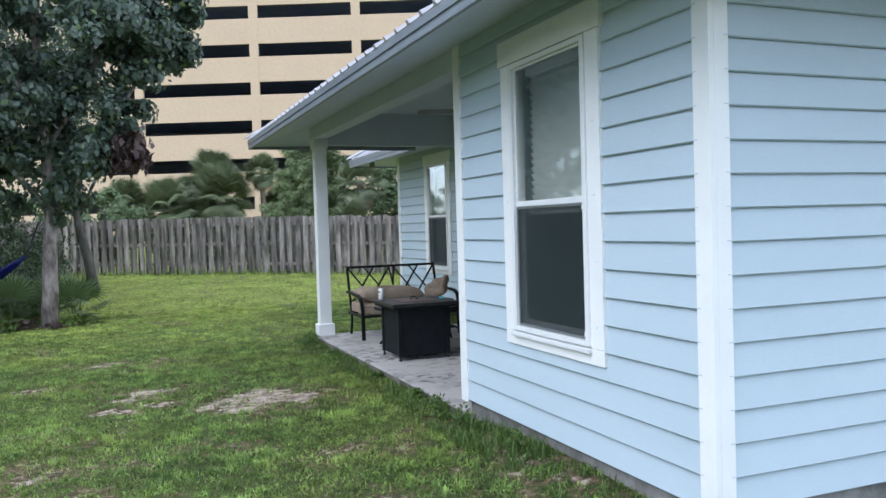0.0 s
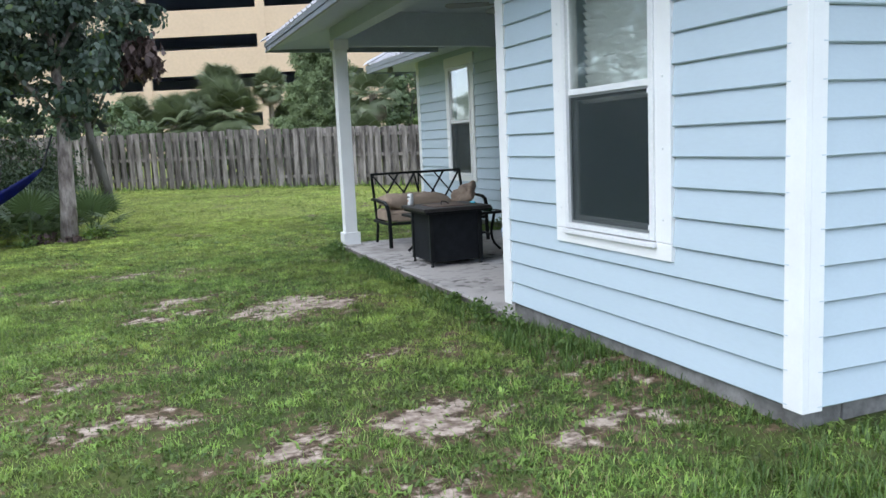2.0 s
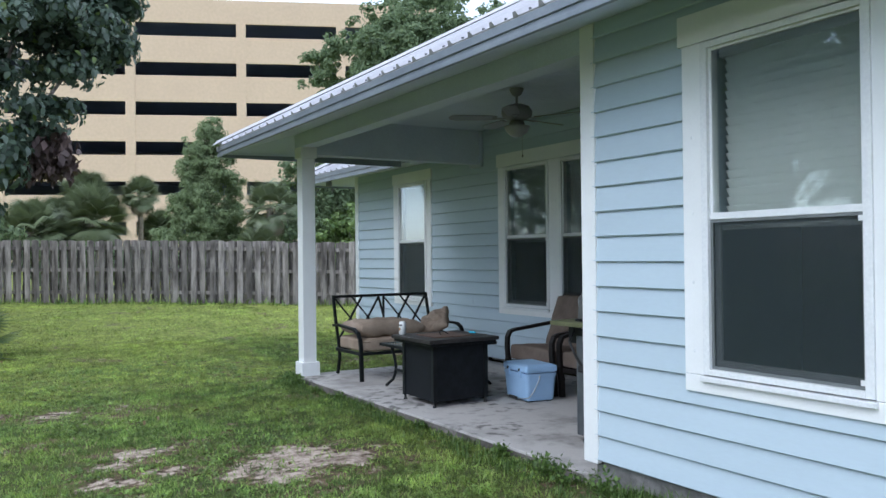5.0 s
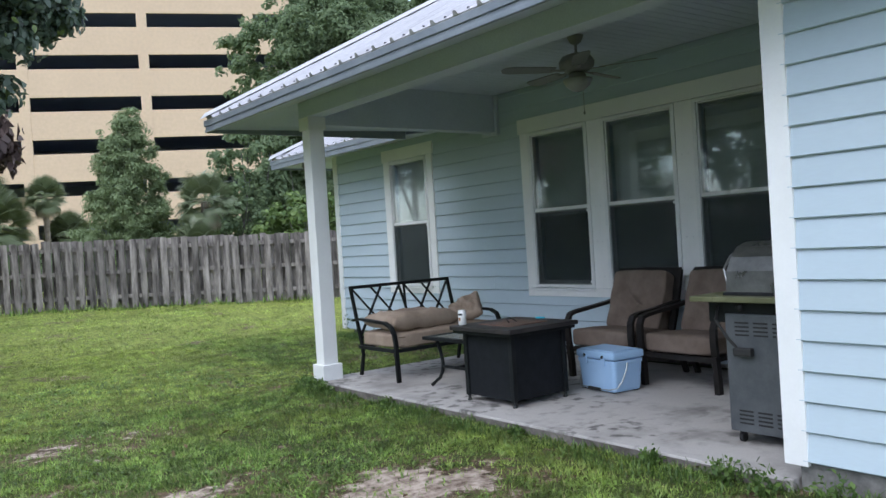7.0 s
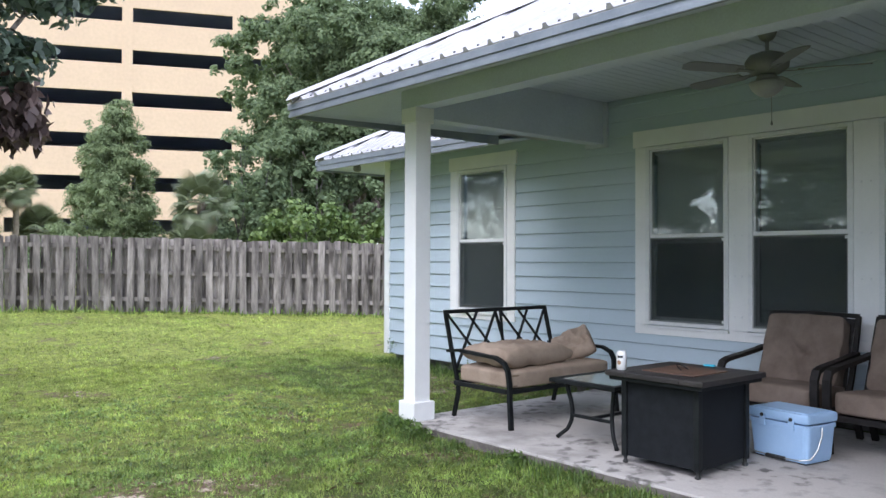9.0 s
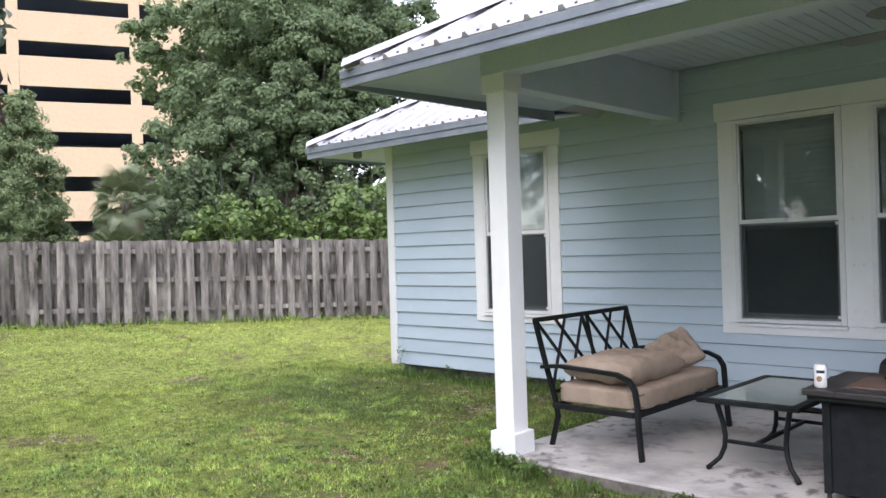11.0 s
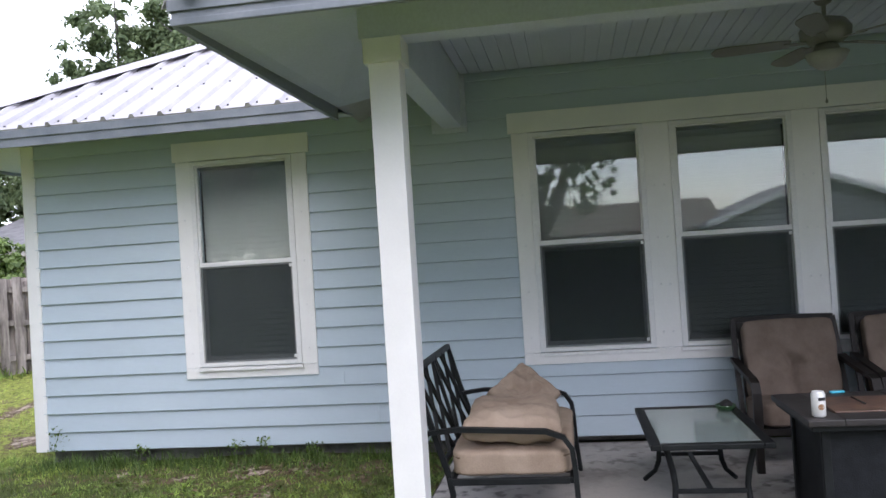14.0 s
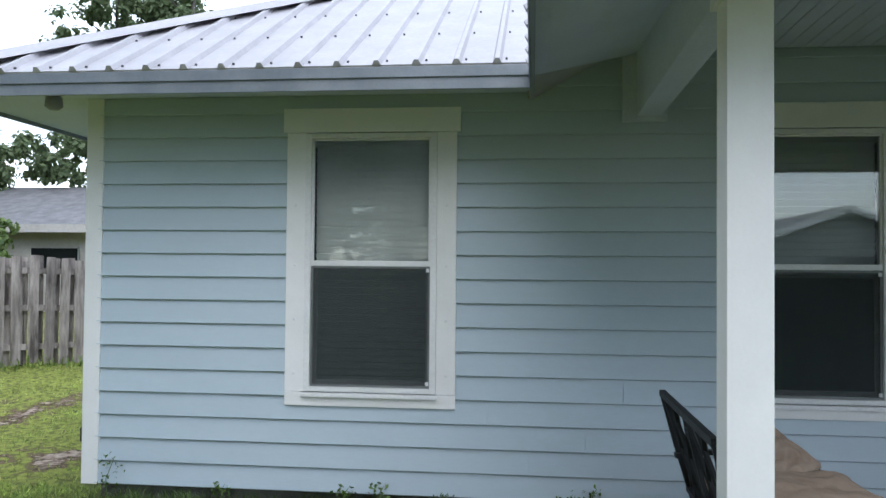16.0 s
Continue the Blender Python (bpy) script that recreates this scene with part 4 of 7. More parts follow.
def soft_box(bm, sx, sy, sz, m, puff=0.12, n=12, seed=0, tuft=(), wrinkle=0.006, pinch=6.0):
    """A stuffed cushion: a box with rounded rims, domed faces, wrinkles and pulled-in tufts."""
    made = {}

    def vert(u, v, w):
        key = (round(u, 5), round(v, 5), round(w, 5))
        if key not in made:
            a, b, c = abs(u), abs(v), abs(w)
            e = pinch
            ln = (a ** e + b ** e + c ** e) ** (1 / e)
            p = Vector((u / ln * sx / 2, v / ln * sy / 2, w / ln * sz / 2))
            dome = (1 - (p.x / (sx / 2)) ** 2) * (1 - (p.y / (sy / 2)) ** 2)
            p.z += (1 if w > 0 else -0.35 if w < 0 else 0) * puff * sz * max(dome, 0) * (abs(p.z) / (sz / 2))
            if w > 0:
                for tx, ty, td in tuft:
                    d2 = (p.x - tx) ** 2 + (p.y - ty) ** 2
                    p.z -= td * math.exp(-d2 / 0.0022) + 0.8 * td * math.exp(-math.hypot(p.x - tx, p.y - ty) / 0.15) * max(0.0, math.cos(2.5 * math.atan2(p.y - ty, p.x - tx) + seed)) ** 4
            q = p * 9 + Vector((seed * 3.1, seed * 1.7, seed))
            p += Vector((noise.noise(q), noise.noise(q + Vector((9, 2, 4))), noise.noise(q * 0.8 + Vector((3, 8, 1))))) * wrinkle
            made[key] = bm.verts.new(m @ p)
        return made[key]

    g = [-1 + 2 * k / n for k in range(n + 1)]
    for i in range(n):
        for j in range(n):
            for w in (-1, 1):
                bm.faces.new([vert(a, b, w) for a, b in ((g[i], g[j]), (g[i + 1], g[j]), (g[i + 1], g[j + 1]), (g[i], g[j + 1]))])
                bm.faces.new([vert(a, w, b) for a, b in ((g[i], g[j]), (g[i + 1], g[j]), (g[i + 1], g[j + 1]), (g[i], g[j + 1]))])
                bm.faces.new([vert(w, a, b) for a, b in ((g[i], g[j]), (g[i + 1], g[j]), (g[i + 1], g[j + 1]), (g[i], g[j + 1]))])
    return bm


def pillow(bm, sx, sy, sz, m, seed=0, n=18, wrinkle=0.012, tuft=0.0):
    """A knife-edge pillow, fat in the middle and thin at the seam, its corners pulled out."""
    rows = {}
    for side in (1, -1):
        for i in range(n + 1):
            for j in range(n + 1):
                u, v = -1 + 2 * i / n, -1 + 2 * j / n
                rim = max(abs(u), abs(v)) > 0.999
                if side == -1 and rim:
                    rows[side, i, j] = rows[1, i, j]
                    continue
                k = 1 - 0.055 * (1 - abs(u)) * (abs(v) > 0.5) * abs(v) - 0.055 * (1 - abs(v)) * (abs(u) > 0.5) * abs(u)
                h = (max(0, 1 - u ** 6) * max(0, 1 - v ** 6)) ** 0.4
                p = Vector((u * sx / 2 * k, v * sy / 2 * k, side * h * sz / 2))
                q = p * 7 + Vector((seed * 5.3, side * 3.0, seed * 2.2))
                p.z += noise.noise(q) * wrinkle * 2.2 * h - side * wrinkle * 1.6 * abs(noise.noise(q * 2.1)) * h
                d = math.hypot(p.x, p.y)
                fold = max(0.0, math.cos(2.0 * math.atan2(p.y, p.x) + seed)) ** 6
                p.z -= side * tuft * h * (math.exp(-(d / 0.05) ** 2) + 0.7 * fold * math.exp(-d / 0.16))
                q2 = p * 3 + Vector((seed, 4.0, 1.0))
                p += Vector((noise.noise(q2), noise.noise(q2 + Vector((5, 5, 5))), 0)) * wrinkle
                rows[side, i, j] = bm.verts.new(m @ p)
        for i in range(n):
            for j in range(n):
                bm.faces.new([rows[side, a, b] for a, b in ((i, j), (i + 1, j), (i + 1, j + 1), (i, j + 1))])
    return bm


# ---- bench with a lattice back
def bench():
    b = tagged(empty("garden_bench", pose(4.40, 10.15, SLAB_Z)), "black metal loveseat with lattice back and tan cushions", "bench")
    x0, x1 = 3.76, 5.06
    yb, yf = 10.50, 9.79
    zs = 0.40
    made = []

    def put(nm, bm, mat, lab="", smooth=False):
        o = part(nm, bm, mat, b, lab, smooth)
        made.append(o)
        return o

    def back_y(z):
        return yb - 0.02 + (z - 0.42) * 0.27

    top, low = 0.975, 0.47
    for x in (x0 + 0.04, x1 - 0.01):
        put("back_post", tube(bmesh.new(), [(x, yb + 0.01, SLAB_Z), (x, yb - 0.05, 0.30), (x, yb - 0.03, 0.42), (x, back_y(0.7), 0.7), (x, back_y(top), top)], 0, flat=(0.028, 0.03)), BLACK_METAL)
    xa, xb = x0 + 0.04, x1 - 0.01
    put("top_rail", tube(bmesh.new(), [(xa - 0.012, back_y(top), top), (xb + 0.012, back_y(top), top)], 0, flat=(0.03, 0.032)), BLACK_METAL)
    put("bottom_rail", tube(bmesh.new(), [(xa, back_y(low), low), (xb, back_y(low), low)], 0, flat=(0.025, 0.025)), BLACK_METAL)
    xm = (xa + xb) / 2
    for dx in (-0.035, 0.035):
        put("back_bar", tube(bmesh.new(), [(xm + dx, back_y(low), low), (xm - dx, back_y(top), top)], 0, flat=(0.02, 0.02)), BLACK_METAL)
    for a, c in ((xa, xm - 0.02), (xm + 0.02, xb)):
        w = c - a
        for s, e in ((0, 0.62), (0.38, 1.0), (0.62, 0), (1.0, 0.38)):
            put("lattice_bar", tube(bmesh.new(), [(a + w * s, back_y(top) - 0.004 * (s < e), top), (a + w * e, back_y(low) - 0.004 * (s < e), low)], 0, flat=(0.018, 0.02)), BLACK_METAL)
    for x in (x0, x1):
        s = -1 if x == x0 else 1
        pts = [(x - s * 0.02, back_y(0.66) + 0.02, 0.645), (x, yb - 0.10, 0.665), (x + s * 0.012, 10.15, 0.655), (x + s * 0.015, 9.93, 0.645), (x + s * 0.012, 9.84, 0.61), (x + s * 0.008, 9.80, 0.55), (x, 9.79, 0.45), (x, 9.785, 0.30), (x + s * 0.004, 9.765, SLAB_Z)]
        put("arm_and_leg", tube(bmesh.new(), pts, 0, flat=(0.042, 0.026)), BLACK_METAL)
    put("seat_frame", boxes((x0, x1, yf, yf + 0.03, zs - 0.035, zs), (x0, x1, yb - 0.06, yb - 0.03, zs - 0.035, zs), (x0 - 0.01, x0 + 0.02, yf + 0.03, yb - 0.06, zs - 0.035, zs), (x1 - 0.02, x1 + 0.01, yf + 0.03, yb - 0.06, zs - 0.035, zs), bevel=0.004), BLACK_METAL)
    for k in range(6):
        x = x0 + 0.15 + k * (x1 - x0 - 0.3) / 5
        put("seat_strap", boxes((x - 0.02, x + 0.02, yf + 0.03, yb - 0.06, zs - 0.012, zs - 0.004)), BLACK_METAL)
    seat = put("seat_cushion", soft_box(bmesh.new(), 1.27, 0.66, 0.145, pose(4.41, 10.125, zs + 0.072), puff=0.12, n=24, seed=3, wrinkle=0.007, pinch=10.0), CUSHION, "tan canvas seat cushion", True)
    bm = bmesh.new()
    for z in (zs + 0.025, zs + 0.105):
        loop = [(4.41 + sx * 0.617, 10.125 + sy * 0.318, z) for sx, sy in ((-1, -0.9), (-0.92, -1), (0.92, -1), (1, -0.9), (1, 0.9), (0.92, 1), (-0.92, 1), (-1, 0.9))]
        tube(bm, loop, 0.006, 6, closed=True)
    pipe = part("piping", bm, PIPING, seat)
    pipe.parent = b
    made.append(pipe)
    settle(b, *made)
    return b


bench()
lying = tagged(link("back_cushion", pillow(bmesh.new(), 0.84, 0.55, 0.19, pose(4.20, 10.13, 0.635, 1, 1, 2), seed=2, n=36, wrinkle=0.016, tuft=0.03), CUSHION, smooth=True), "slumped tan back cushion lying on the bench seat", "cushion", group="loose bench cushions")
lean = tagged(link("back_cushion", pillow(bmesh.new(), 0.36, 0.38, 0.17, pose(4.88, 10.12, 0.655, 6, -42, 0) @ pose(0, 0, 0, 0, 0, 45), seed=5, n=36, wrinkle=0.028, tuft=0.05), CUSHION, smooth=True), "crumpled tan back cushion leaning over the other", "cushion", group="loose bench cushions")


# ---- glass coffee table
def coffee_table():
    x0, x1, y0, y1, zt = 3.785, 4.845, 8.775, 9.395, 0.545
    t = tagged(empty("coffee_table", pose((x0 + x1) / 2, (y0 + y1) / 2, SLAB_Z)), "low black metal table with textured glass top", "table")
    made = []

    def put(nm, bm, mat, lab="", smooth=False):
        o = part(nm, bm, mat, t, lab, smooth)
        made.append(o)

    put("top_frame", boxes((x0, x1, y0, y0 + 0.055, zt - 0.03, zt), (x0, x1, y1 - 0.055, y1, zt - 0.03, zt), (x0, x0 + 0.055, y0 + 0.055, y1 - 0.055, zt - 0.03, zt), (x1 - 0.055, x1, y0 + 0.055, y1 - 0.055, zt - 0.03, zt), bevel=0.005), BLACK_METAL)
    put("glass_top", boxes((x0 + 0.05, x1 - 0.05, y0 + 0.05, y1 - 0.05, zt - 0.012, zt - 0.004)), TABLE_GLASS, "grey-green textured glass")
    for sx in (-1, 1):
        for sy in (-1, 1):
            cx, cy = (x0 + x1) / 2 + sx * 0.43, (y0 + y1) / 2 + sy * 0.225
            pts = [(cx + sx * o * 0.7, cy + sy * o, z) for o, z in ((0.0, zt - 0.03), (-0.012, 0.46), (-0.03, 0.38), (-0.04, 0.30), (-0.034, 0.23), (-0.01, 0.165), (0.03, 0.125), (0.055, SLAB_Z + 0.008))]
            put("leg", tube(bmesh.new(), pts, [0.017, 0.017, 0.017, 0.016, 0.016, 0.015, 0.015, 0.016], 8), BLACK_METAL, smooth=True)
    cx, cy = (x0 + x1) / 2, (y0 + y1) / 2
    for sx in (-1, 1):
        put("stretcher", tube(bmesh.new(), [(cx + sx * 0.405, cy - 0.19, 0.27), (cx + sx * 0.405, cy + 0.19, 0.27)], 0, flat=(0.022, 0.022)), BLACK_METAL)
    put("stretcher", tube(bmesh.new(), [(cx - 0.405, cy, 0.27), (cx + 0.405, cy, 0.27)], 0, flat=(0.022, 0.022)), BLACK_METAL)
    settle(t, *made)


coffee_table()
ash = tagged(empty("ashtray", pose(4.66, 8.86, 0.545)), "small green glass ashtray with dark contents", "ashtray")
bowl = part("bowl", lathe(bmesh.new(), [(0.045, 0.0), (0.058, 0.02), (0.062, 0.036), (0.052, 0.036), (0.045, 0.012)], (4.66, 8.86, 0.545), 18), GREEN_GLASS, ash, smooth=True)
bm = bmesh.new()
bmesh.ops.create_icosphere(bm, subdivisions=2, radius=0.05, matrix=pose(4.665, 8.855, 0.580) @ Matrix.Diagonal((1.1, 0.8, 0.6, 1)))
for v in bm.verts:
    v.co += Vector((1, 1, 0.7)) * noise.noise(v.co * 30) * 0.014
lump = part("lump", bm, RUBBER, ash, "dark crumpled contents")
settle(ash, bowl, lump)


# ---- fire pit table
def fire_pit():
    cx, cy, zt = 3.92, 8.305, 0.70
    f = tagged(empty("fire_pit_table", pose(cx, cy, SLAB_Z)), "square charcoal fire pit table with slate rim", "fire pit")
    made = []

    def put(nm, bm, mat, lab="", par=None):
        o = part(nm, bm, mat, par or f, lab)
        made.append(o)
        return o

    h = 0.272
    for sx in (-1, 1):
        for sy in (-1, 1):
            put("corner_post", boxes((cx + sx * h - 0.02, cx + sx * h + 0.02, cy + sy * h - 0.02, cy + sy * h + 0.02, SLAB_Z + 0.045, zt - 0.045), bevel=0.003), BLACK_METAL)
            bm = bmesh.new()
            lathe(bm, [(0.016, 0.0), (0.02, 0.008), (0.012, 0.02), (0.012, 0.046)], (cx + sx * h, cy + sy * h, SLAB_Z), 12)
            put("foot", bm, RUBBER)
    for s in (-1, 1):
        put("side_panel", boxes((cx + s * (h - 0.004) - 0.008, cx + s * (h - 0.004) + 0.008, cy - h + 0.021, cy + h - 0.021, SLAB_Z + 0.05, zt - 0.06), bevel=0.002), PIT_DARK)
        put("side_panel", boxes((cx - h + 0.021, cx + h - 0.021, cy + s * (h - 0.004) - 0.008, cy + s * (h - 0.004) + 0.008, SLAB_Z + 0.05, zt - 0.06), bevel=0.002), PIT_DARK)
    put("bottom_pan", boxes((cx - h + 0.022, cx + h - 0.022, cy - h + 0.022, cy + h - 0.022, SLAB_Z + 0.052, SLAB_Z + 0.06)), BLACK_METAL)
    w = 0.368
    put("rim", boxes((cx - w, cx + w, cy - w, cy - 0.20, zt - 0.034, zt), (cx - w, cx + w, cy + 0.20, cy + w, zt - 0.034, zt), (cx - w, cx - 0.20, cy - 0.20, cy + 0.20, zt - 0.034, zt), (cx + 0.20, cx + w, cy - 0.20, cy + 0.20, zt - 0.034, zt), bevel=0.006), SLATE, "dark slate tile rim")
    put("rim_skirt", boxes((cx - w + 0.02, cx + w - 0.02, cy - w + 0.02, cy + w - 0.02, zt - 0.06, zt - 0.036), bevel=0.003), BLACK_METAL)
    lid = put("burner_lid", boxes((cx - 0.196, cx + 0.196, cy - 0.196, cy + 0.196, zt - 0.02, zt + 0.006), bevel=0.004), LID_TILE, "rusty brown lid tile")
    bm = tube(bmesh.new(), [(cx + 0.04 * math.cos(a), cy + 0.055 * math.sin(a), zt + 0.008 + 0.03 * max(0, math.sin(a))) for a in [k * math.pi / 8 for k in range(9)]], 0.005, 6)
    put("lid_handle", bm, BRONZE)
    settle(f, *made)


fire_pit()
can = tagged(empty("drink_can", pose(3.635, 8.60, 0.70)), "white drink can with black and copper print", "can")
cp = (3.635, 8.60, 0.70)
c1 = part("can_body", lathe(bmesh.new(), [(0.024, 0.0), (0.033, 0.008), (0.033, 0.110), (0.027, 0.122), (0.027, 0.125), (0.023, 0.121)], cp, 28), CAN_WHITE, can, smooth=True)
bm = bmesh.new()
for k in range(8):
    a0, a1 = radians(165 + k * 9), radians(174 + k * 9)
    for z0, z1 in ((0.082, 0.098),):
        vs = [bm.verts.new((cp[0] + 0.0334 * math.cos(a), cp[1] + 0.0334 * math.sin(a), cp[2] + z)) for a, z in ((a0, z0), (a1, z0), (a1, z1), (a0, z1))]
        bm.faces.new(vs)
c2 = part("print_bar", bm, CAN_BLACK, can)
bm = bmesh.new()
ctr = bm.verts.new((cp[0] - 0.0335, cp[1] - 0.004, cp[2] + 0.052))
ringv = []
for k in range(16):
    q = k * math.pi / 8
    a = radians(187) + 0.45 * math.cos(q)
    ringv.append(bm.verts.new((cp[0] + 0.0335 * math.cos(a), cp[1] + 0.0335 * math.sin(a), cp[2] + 0.052 + 0.015 * math.sin(q))))
for k in range(16):
    bm.faces.new((ctr, ringv[k], ringv[(k + 1) % 16]))
c3 = part("print_disc", bm, CAN_COPPER, can)
settle(can, c1, c2, c3)
bm = box(bmesh.new(), -0.012, 0.012, -0.04, 0.04, 0.0, 0.014, bevel=0.005, m=pose(4.25, 8.33, 0.701, 0, 0, 12))
tagged(link("lighter", bm, CYAN), "bright blue plastic lighter on the fire pit", "lighter")


# ---- cooler
def cooler():
    m = pose(4.64, 7.945, SLAB_Z, 0, 0, -8)
    c = tagged(empty("cooler", m), "pale blue hard plastic cooler with lid", "cooler")
    hx, hy = 0.165, 0.235
    made = []

    def put(nm, bm, mat, lab=""):
        bmesh.ops.transform(bm, matrix=m, verts=bm.verts)
        o = part(nm, bm, mat, c, lab)
        made.append(o)

    bm = bmesh.new()
    rings = []
    for z, k in ((0.012, 0.86), (0.03, 0.885), (0.20, 0.945), (0.232, 0.955), (0.234, 0.985), (0.262, 0.99)):
        ring = []
        for sx, sy in ((-1, -1), (1, -1), (1, 1), (-1, 1)):
            for q in range(4):
                a = math.atan2(sy, sx) + radians(-45 + q * 30)
                r = 0.035
                ring.append(bm.verts.new((sx * (hx * k - r) + r * math.cos(a), sy * (hy * k - r) + r * math.sin(a), z)))
        rings.append(ring)
    n = len(rings[0])
    for a, b_ in zip(rings, rings[1:]):
        for q in range(n):
            bm.faces.new((a[q], a[(q + 1) % n], b_[(q + 1) % n], b_[q]))
    bm.faces.new(rings[0][::-1])
    bm.faces.new(rings[-1])
    put("body", bm, COOLER_BLUE)
    put("lid", box(bmesh.new(), -hx, hx, -hy, hy, 0.268, 0.335, bevel=0.022), COOLER_BLUE)
    put("lid_panel", box(bmesh.new(), -hx + 0.03, hx - 0.03, -hy + 0.03, hy - 0.03, 0.334, 0.340, bevel=0.003), COOLER_BLUE)
    for y in (-0.11, 0.11):
        put("latch", boxes((-hx - 0.008, -hx + 0.004, y - 0.022, y + 0.022, 0.22, 0.30), bevel=0.004), COOLER_BLUE)
        bm = bmesh.new()
        bmesh.ops.create_uvsphere(bm, u_segments=10, v_segments=6, radius=0.013, matrix=Matrix.Translation((-hx - 0.008, y, 0.292)))
        put("latch_button", bm, RUBBER)
    for y in (-1, 1):
        put("end_lug", boxes((-0.05, 0.05, y * hy - 0.014 * (y > 0) - 0.0, y * hy + 0.014 * (y < 0) + 0.0, 0.235, 0.262), bevel=0.003), COOLER_BLUE)
    bail = [(-0.03, -hy - 0.008, 0.245), (-0.05, -hy - 0.02, 0.20), (-0.10, -hy - 0.022, 0.11), (-0.14, -hy + 0.0, 0.05), (-hx - 0.01, -hy + 0.06, 0.035), (-hx - 0.012, 0.0, 0.028), (-hx - 0.01, hy - 0.06, 0.035), (-0.14, hy, 0.05), (-0.10, hy + 0.022, 0.11), (-0.05, hy + 0.02, 0.20), (-0.03, hy + 0.008, 0.245)]
    put("bail_handle", tube(bmesh.new(), bail, 0.0045, 6), WIRE)
    put("grip", tube(bmesh.new(), [(-hx - 0.012, -0.07, 0.029), (-hx - 0.013, 0.07, 0.029)], 0.013, 10), RUBBER)
    for sx in (-1, 1):
        for sy in (-1, 1):
            put("foot", boxes((sx * 0.10 - 0.025, sx * 0.10 + 0.025, sy * 0.16 - 0.03, sy * 0.16 + 0.03, 0.0, 0.014), bevel=0.003), RUBBER)
    settle(c, *made)


cooler()


# ---- deep-seat porch chairs, facing the lawn
def porch_chair():
    c = tagged(empty("porch_chair", pose(5.25, 8.255, SLAB_Z)), "dark bronze porch armchair with brown cushions", "chair", group="porch armchairs")
    yc = 8.255
    made = []

    def put(nm, bm, mat, lab="", smooth=False):
        o = part(nm, bm, mat, c, lab, smooth)
        made.append(o)
        return o

    for s in (-1, 1):
        y = yc + s * 0.362
        put("arm", tube(bmesh.new(), [(5.50, y, 0.735), (5.36, y, 0.715), (5.12, y, 0.69), (4.93, y, 0.672), (4.865, y, 0.655), (4.835, y, 0.60), (4.83, y, 0.50), (4.84, y, 0.38)], 0, flat=(0.055, 0.03)), BRONZE)
        put("front_leg", tube(bmesh.new(), [(4.84, y, 0.385), (4.855, y, 0.24), (4.86, y, SLAB_Z)], 0, flat=(0.05, 0.045)), BRONZE)
        put("back_leg", tube(bmesh.new(), [(5.42, y, 0.36), (5.50, y, 0.24), (5.56, y, SLAB_Z)], 0, flat=(0.04, 0.04)), BRONZE)
        put("back_post", tube(bmesh.new(), [(5.36, y - s * 0.01, 0.36), (5.46, y - s * 0.01, 0.62), (5.545, y - s * 0.015, 0.88), (5.585, y - s * 0.02, 1.01)], 0, flat=(0.034, 0.034)), BRONZE)
    put("top_rail", tube(bmesh.new(), [(5.585, yc - 0.345, 1.01), (5.59, yc, 1.018), (5.585, yc + 0.345, 1.01)], 0, flat=(0.036, 0.034)), BRONZE)
    put("back_sling", tube(bmesh.new(), [(5.40, yc, 0.42), (5.575, yc, 0.99)], 0, flat=(0.008, 0.64)), BRONZE)
    put("seat_frame", boxes((4.85, 4.885, yc - 0.335, yc + 0.335, 0.325, 0.37), (5.38, 5.41, yc - 0.335, yc + 0.335, 0.325, 0.37), (4.885, 5.38, yc - 0.335, yc - 0.30, 0.33, 0.365), (4.885, 5.38, yc + 0.30, yc + 0.335, 0.33, 0.365), bevel=0.004), BRONZE)
    put("seat_sling", boxes((4.886, 5.379, yc - 0.299, yc + 0.299, 0.352, 0.36)), BRONZE)
    put("seat_cushion", soft_box(bmesh.new(), 0.63, 0.655, 0.15, pose(5.125, yc, 0.438, 0, 4), puff=0.12, n=14, seed=7, wrinkle=0.009, pinch=11.0), CUSHION_DK, "brown canvas seat cushion", True)
    bm = soft_box(bmesh.new(), 0.55, 0.61, 0.14, pose(5.42, yc, 0.735, 0, -72, 0), puff=0.16, n=34, seed=11, tuft=((-0.03, -0.0, 0.055), (-0.03, -0.16, 0.02), (-0.05, 0.17, 0.02), (-0.2, 0.0, 0.02)), wrinkle=0.011, pinch=12.0)
    put("back_cushion", bm, CUSHION_DK, "brown tufted back cushion", True)
    settle(c, *made)
    return c


ch = porch_chair()
ch.matrix_world = pose(5.29, 8.265, SLAB_Z)
copy_thing(ch, pose(5.31, 7.455, SLAB_Z, 0, 0, -2))


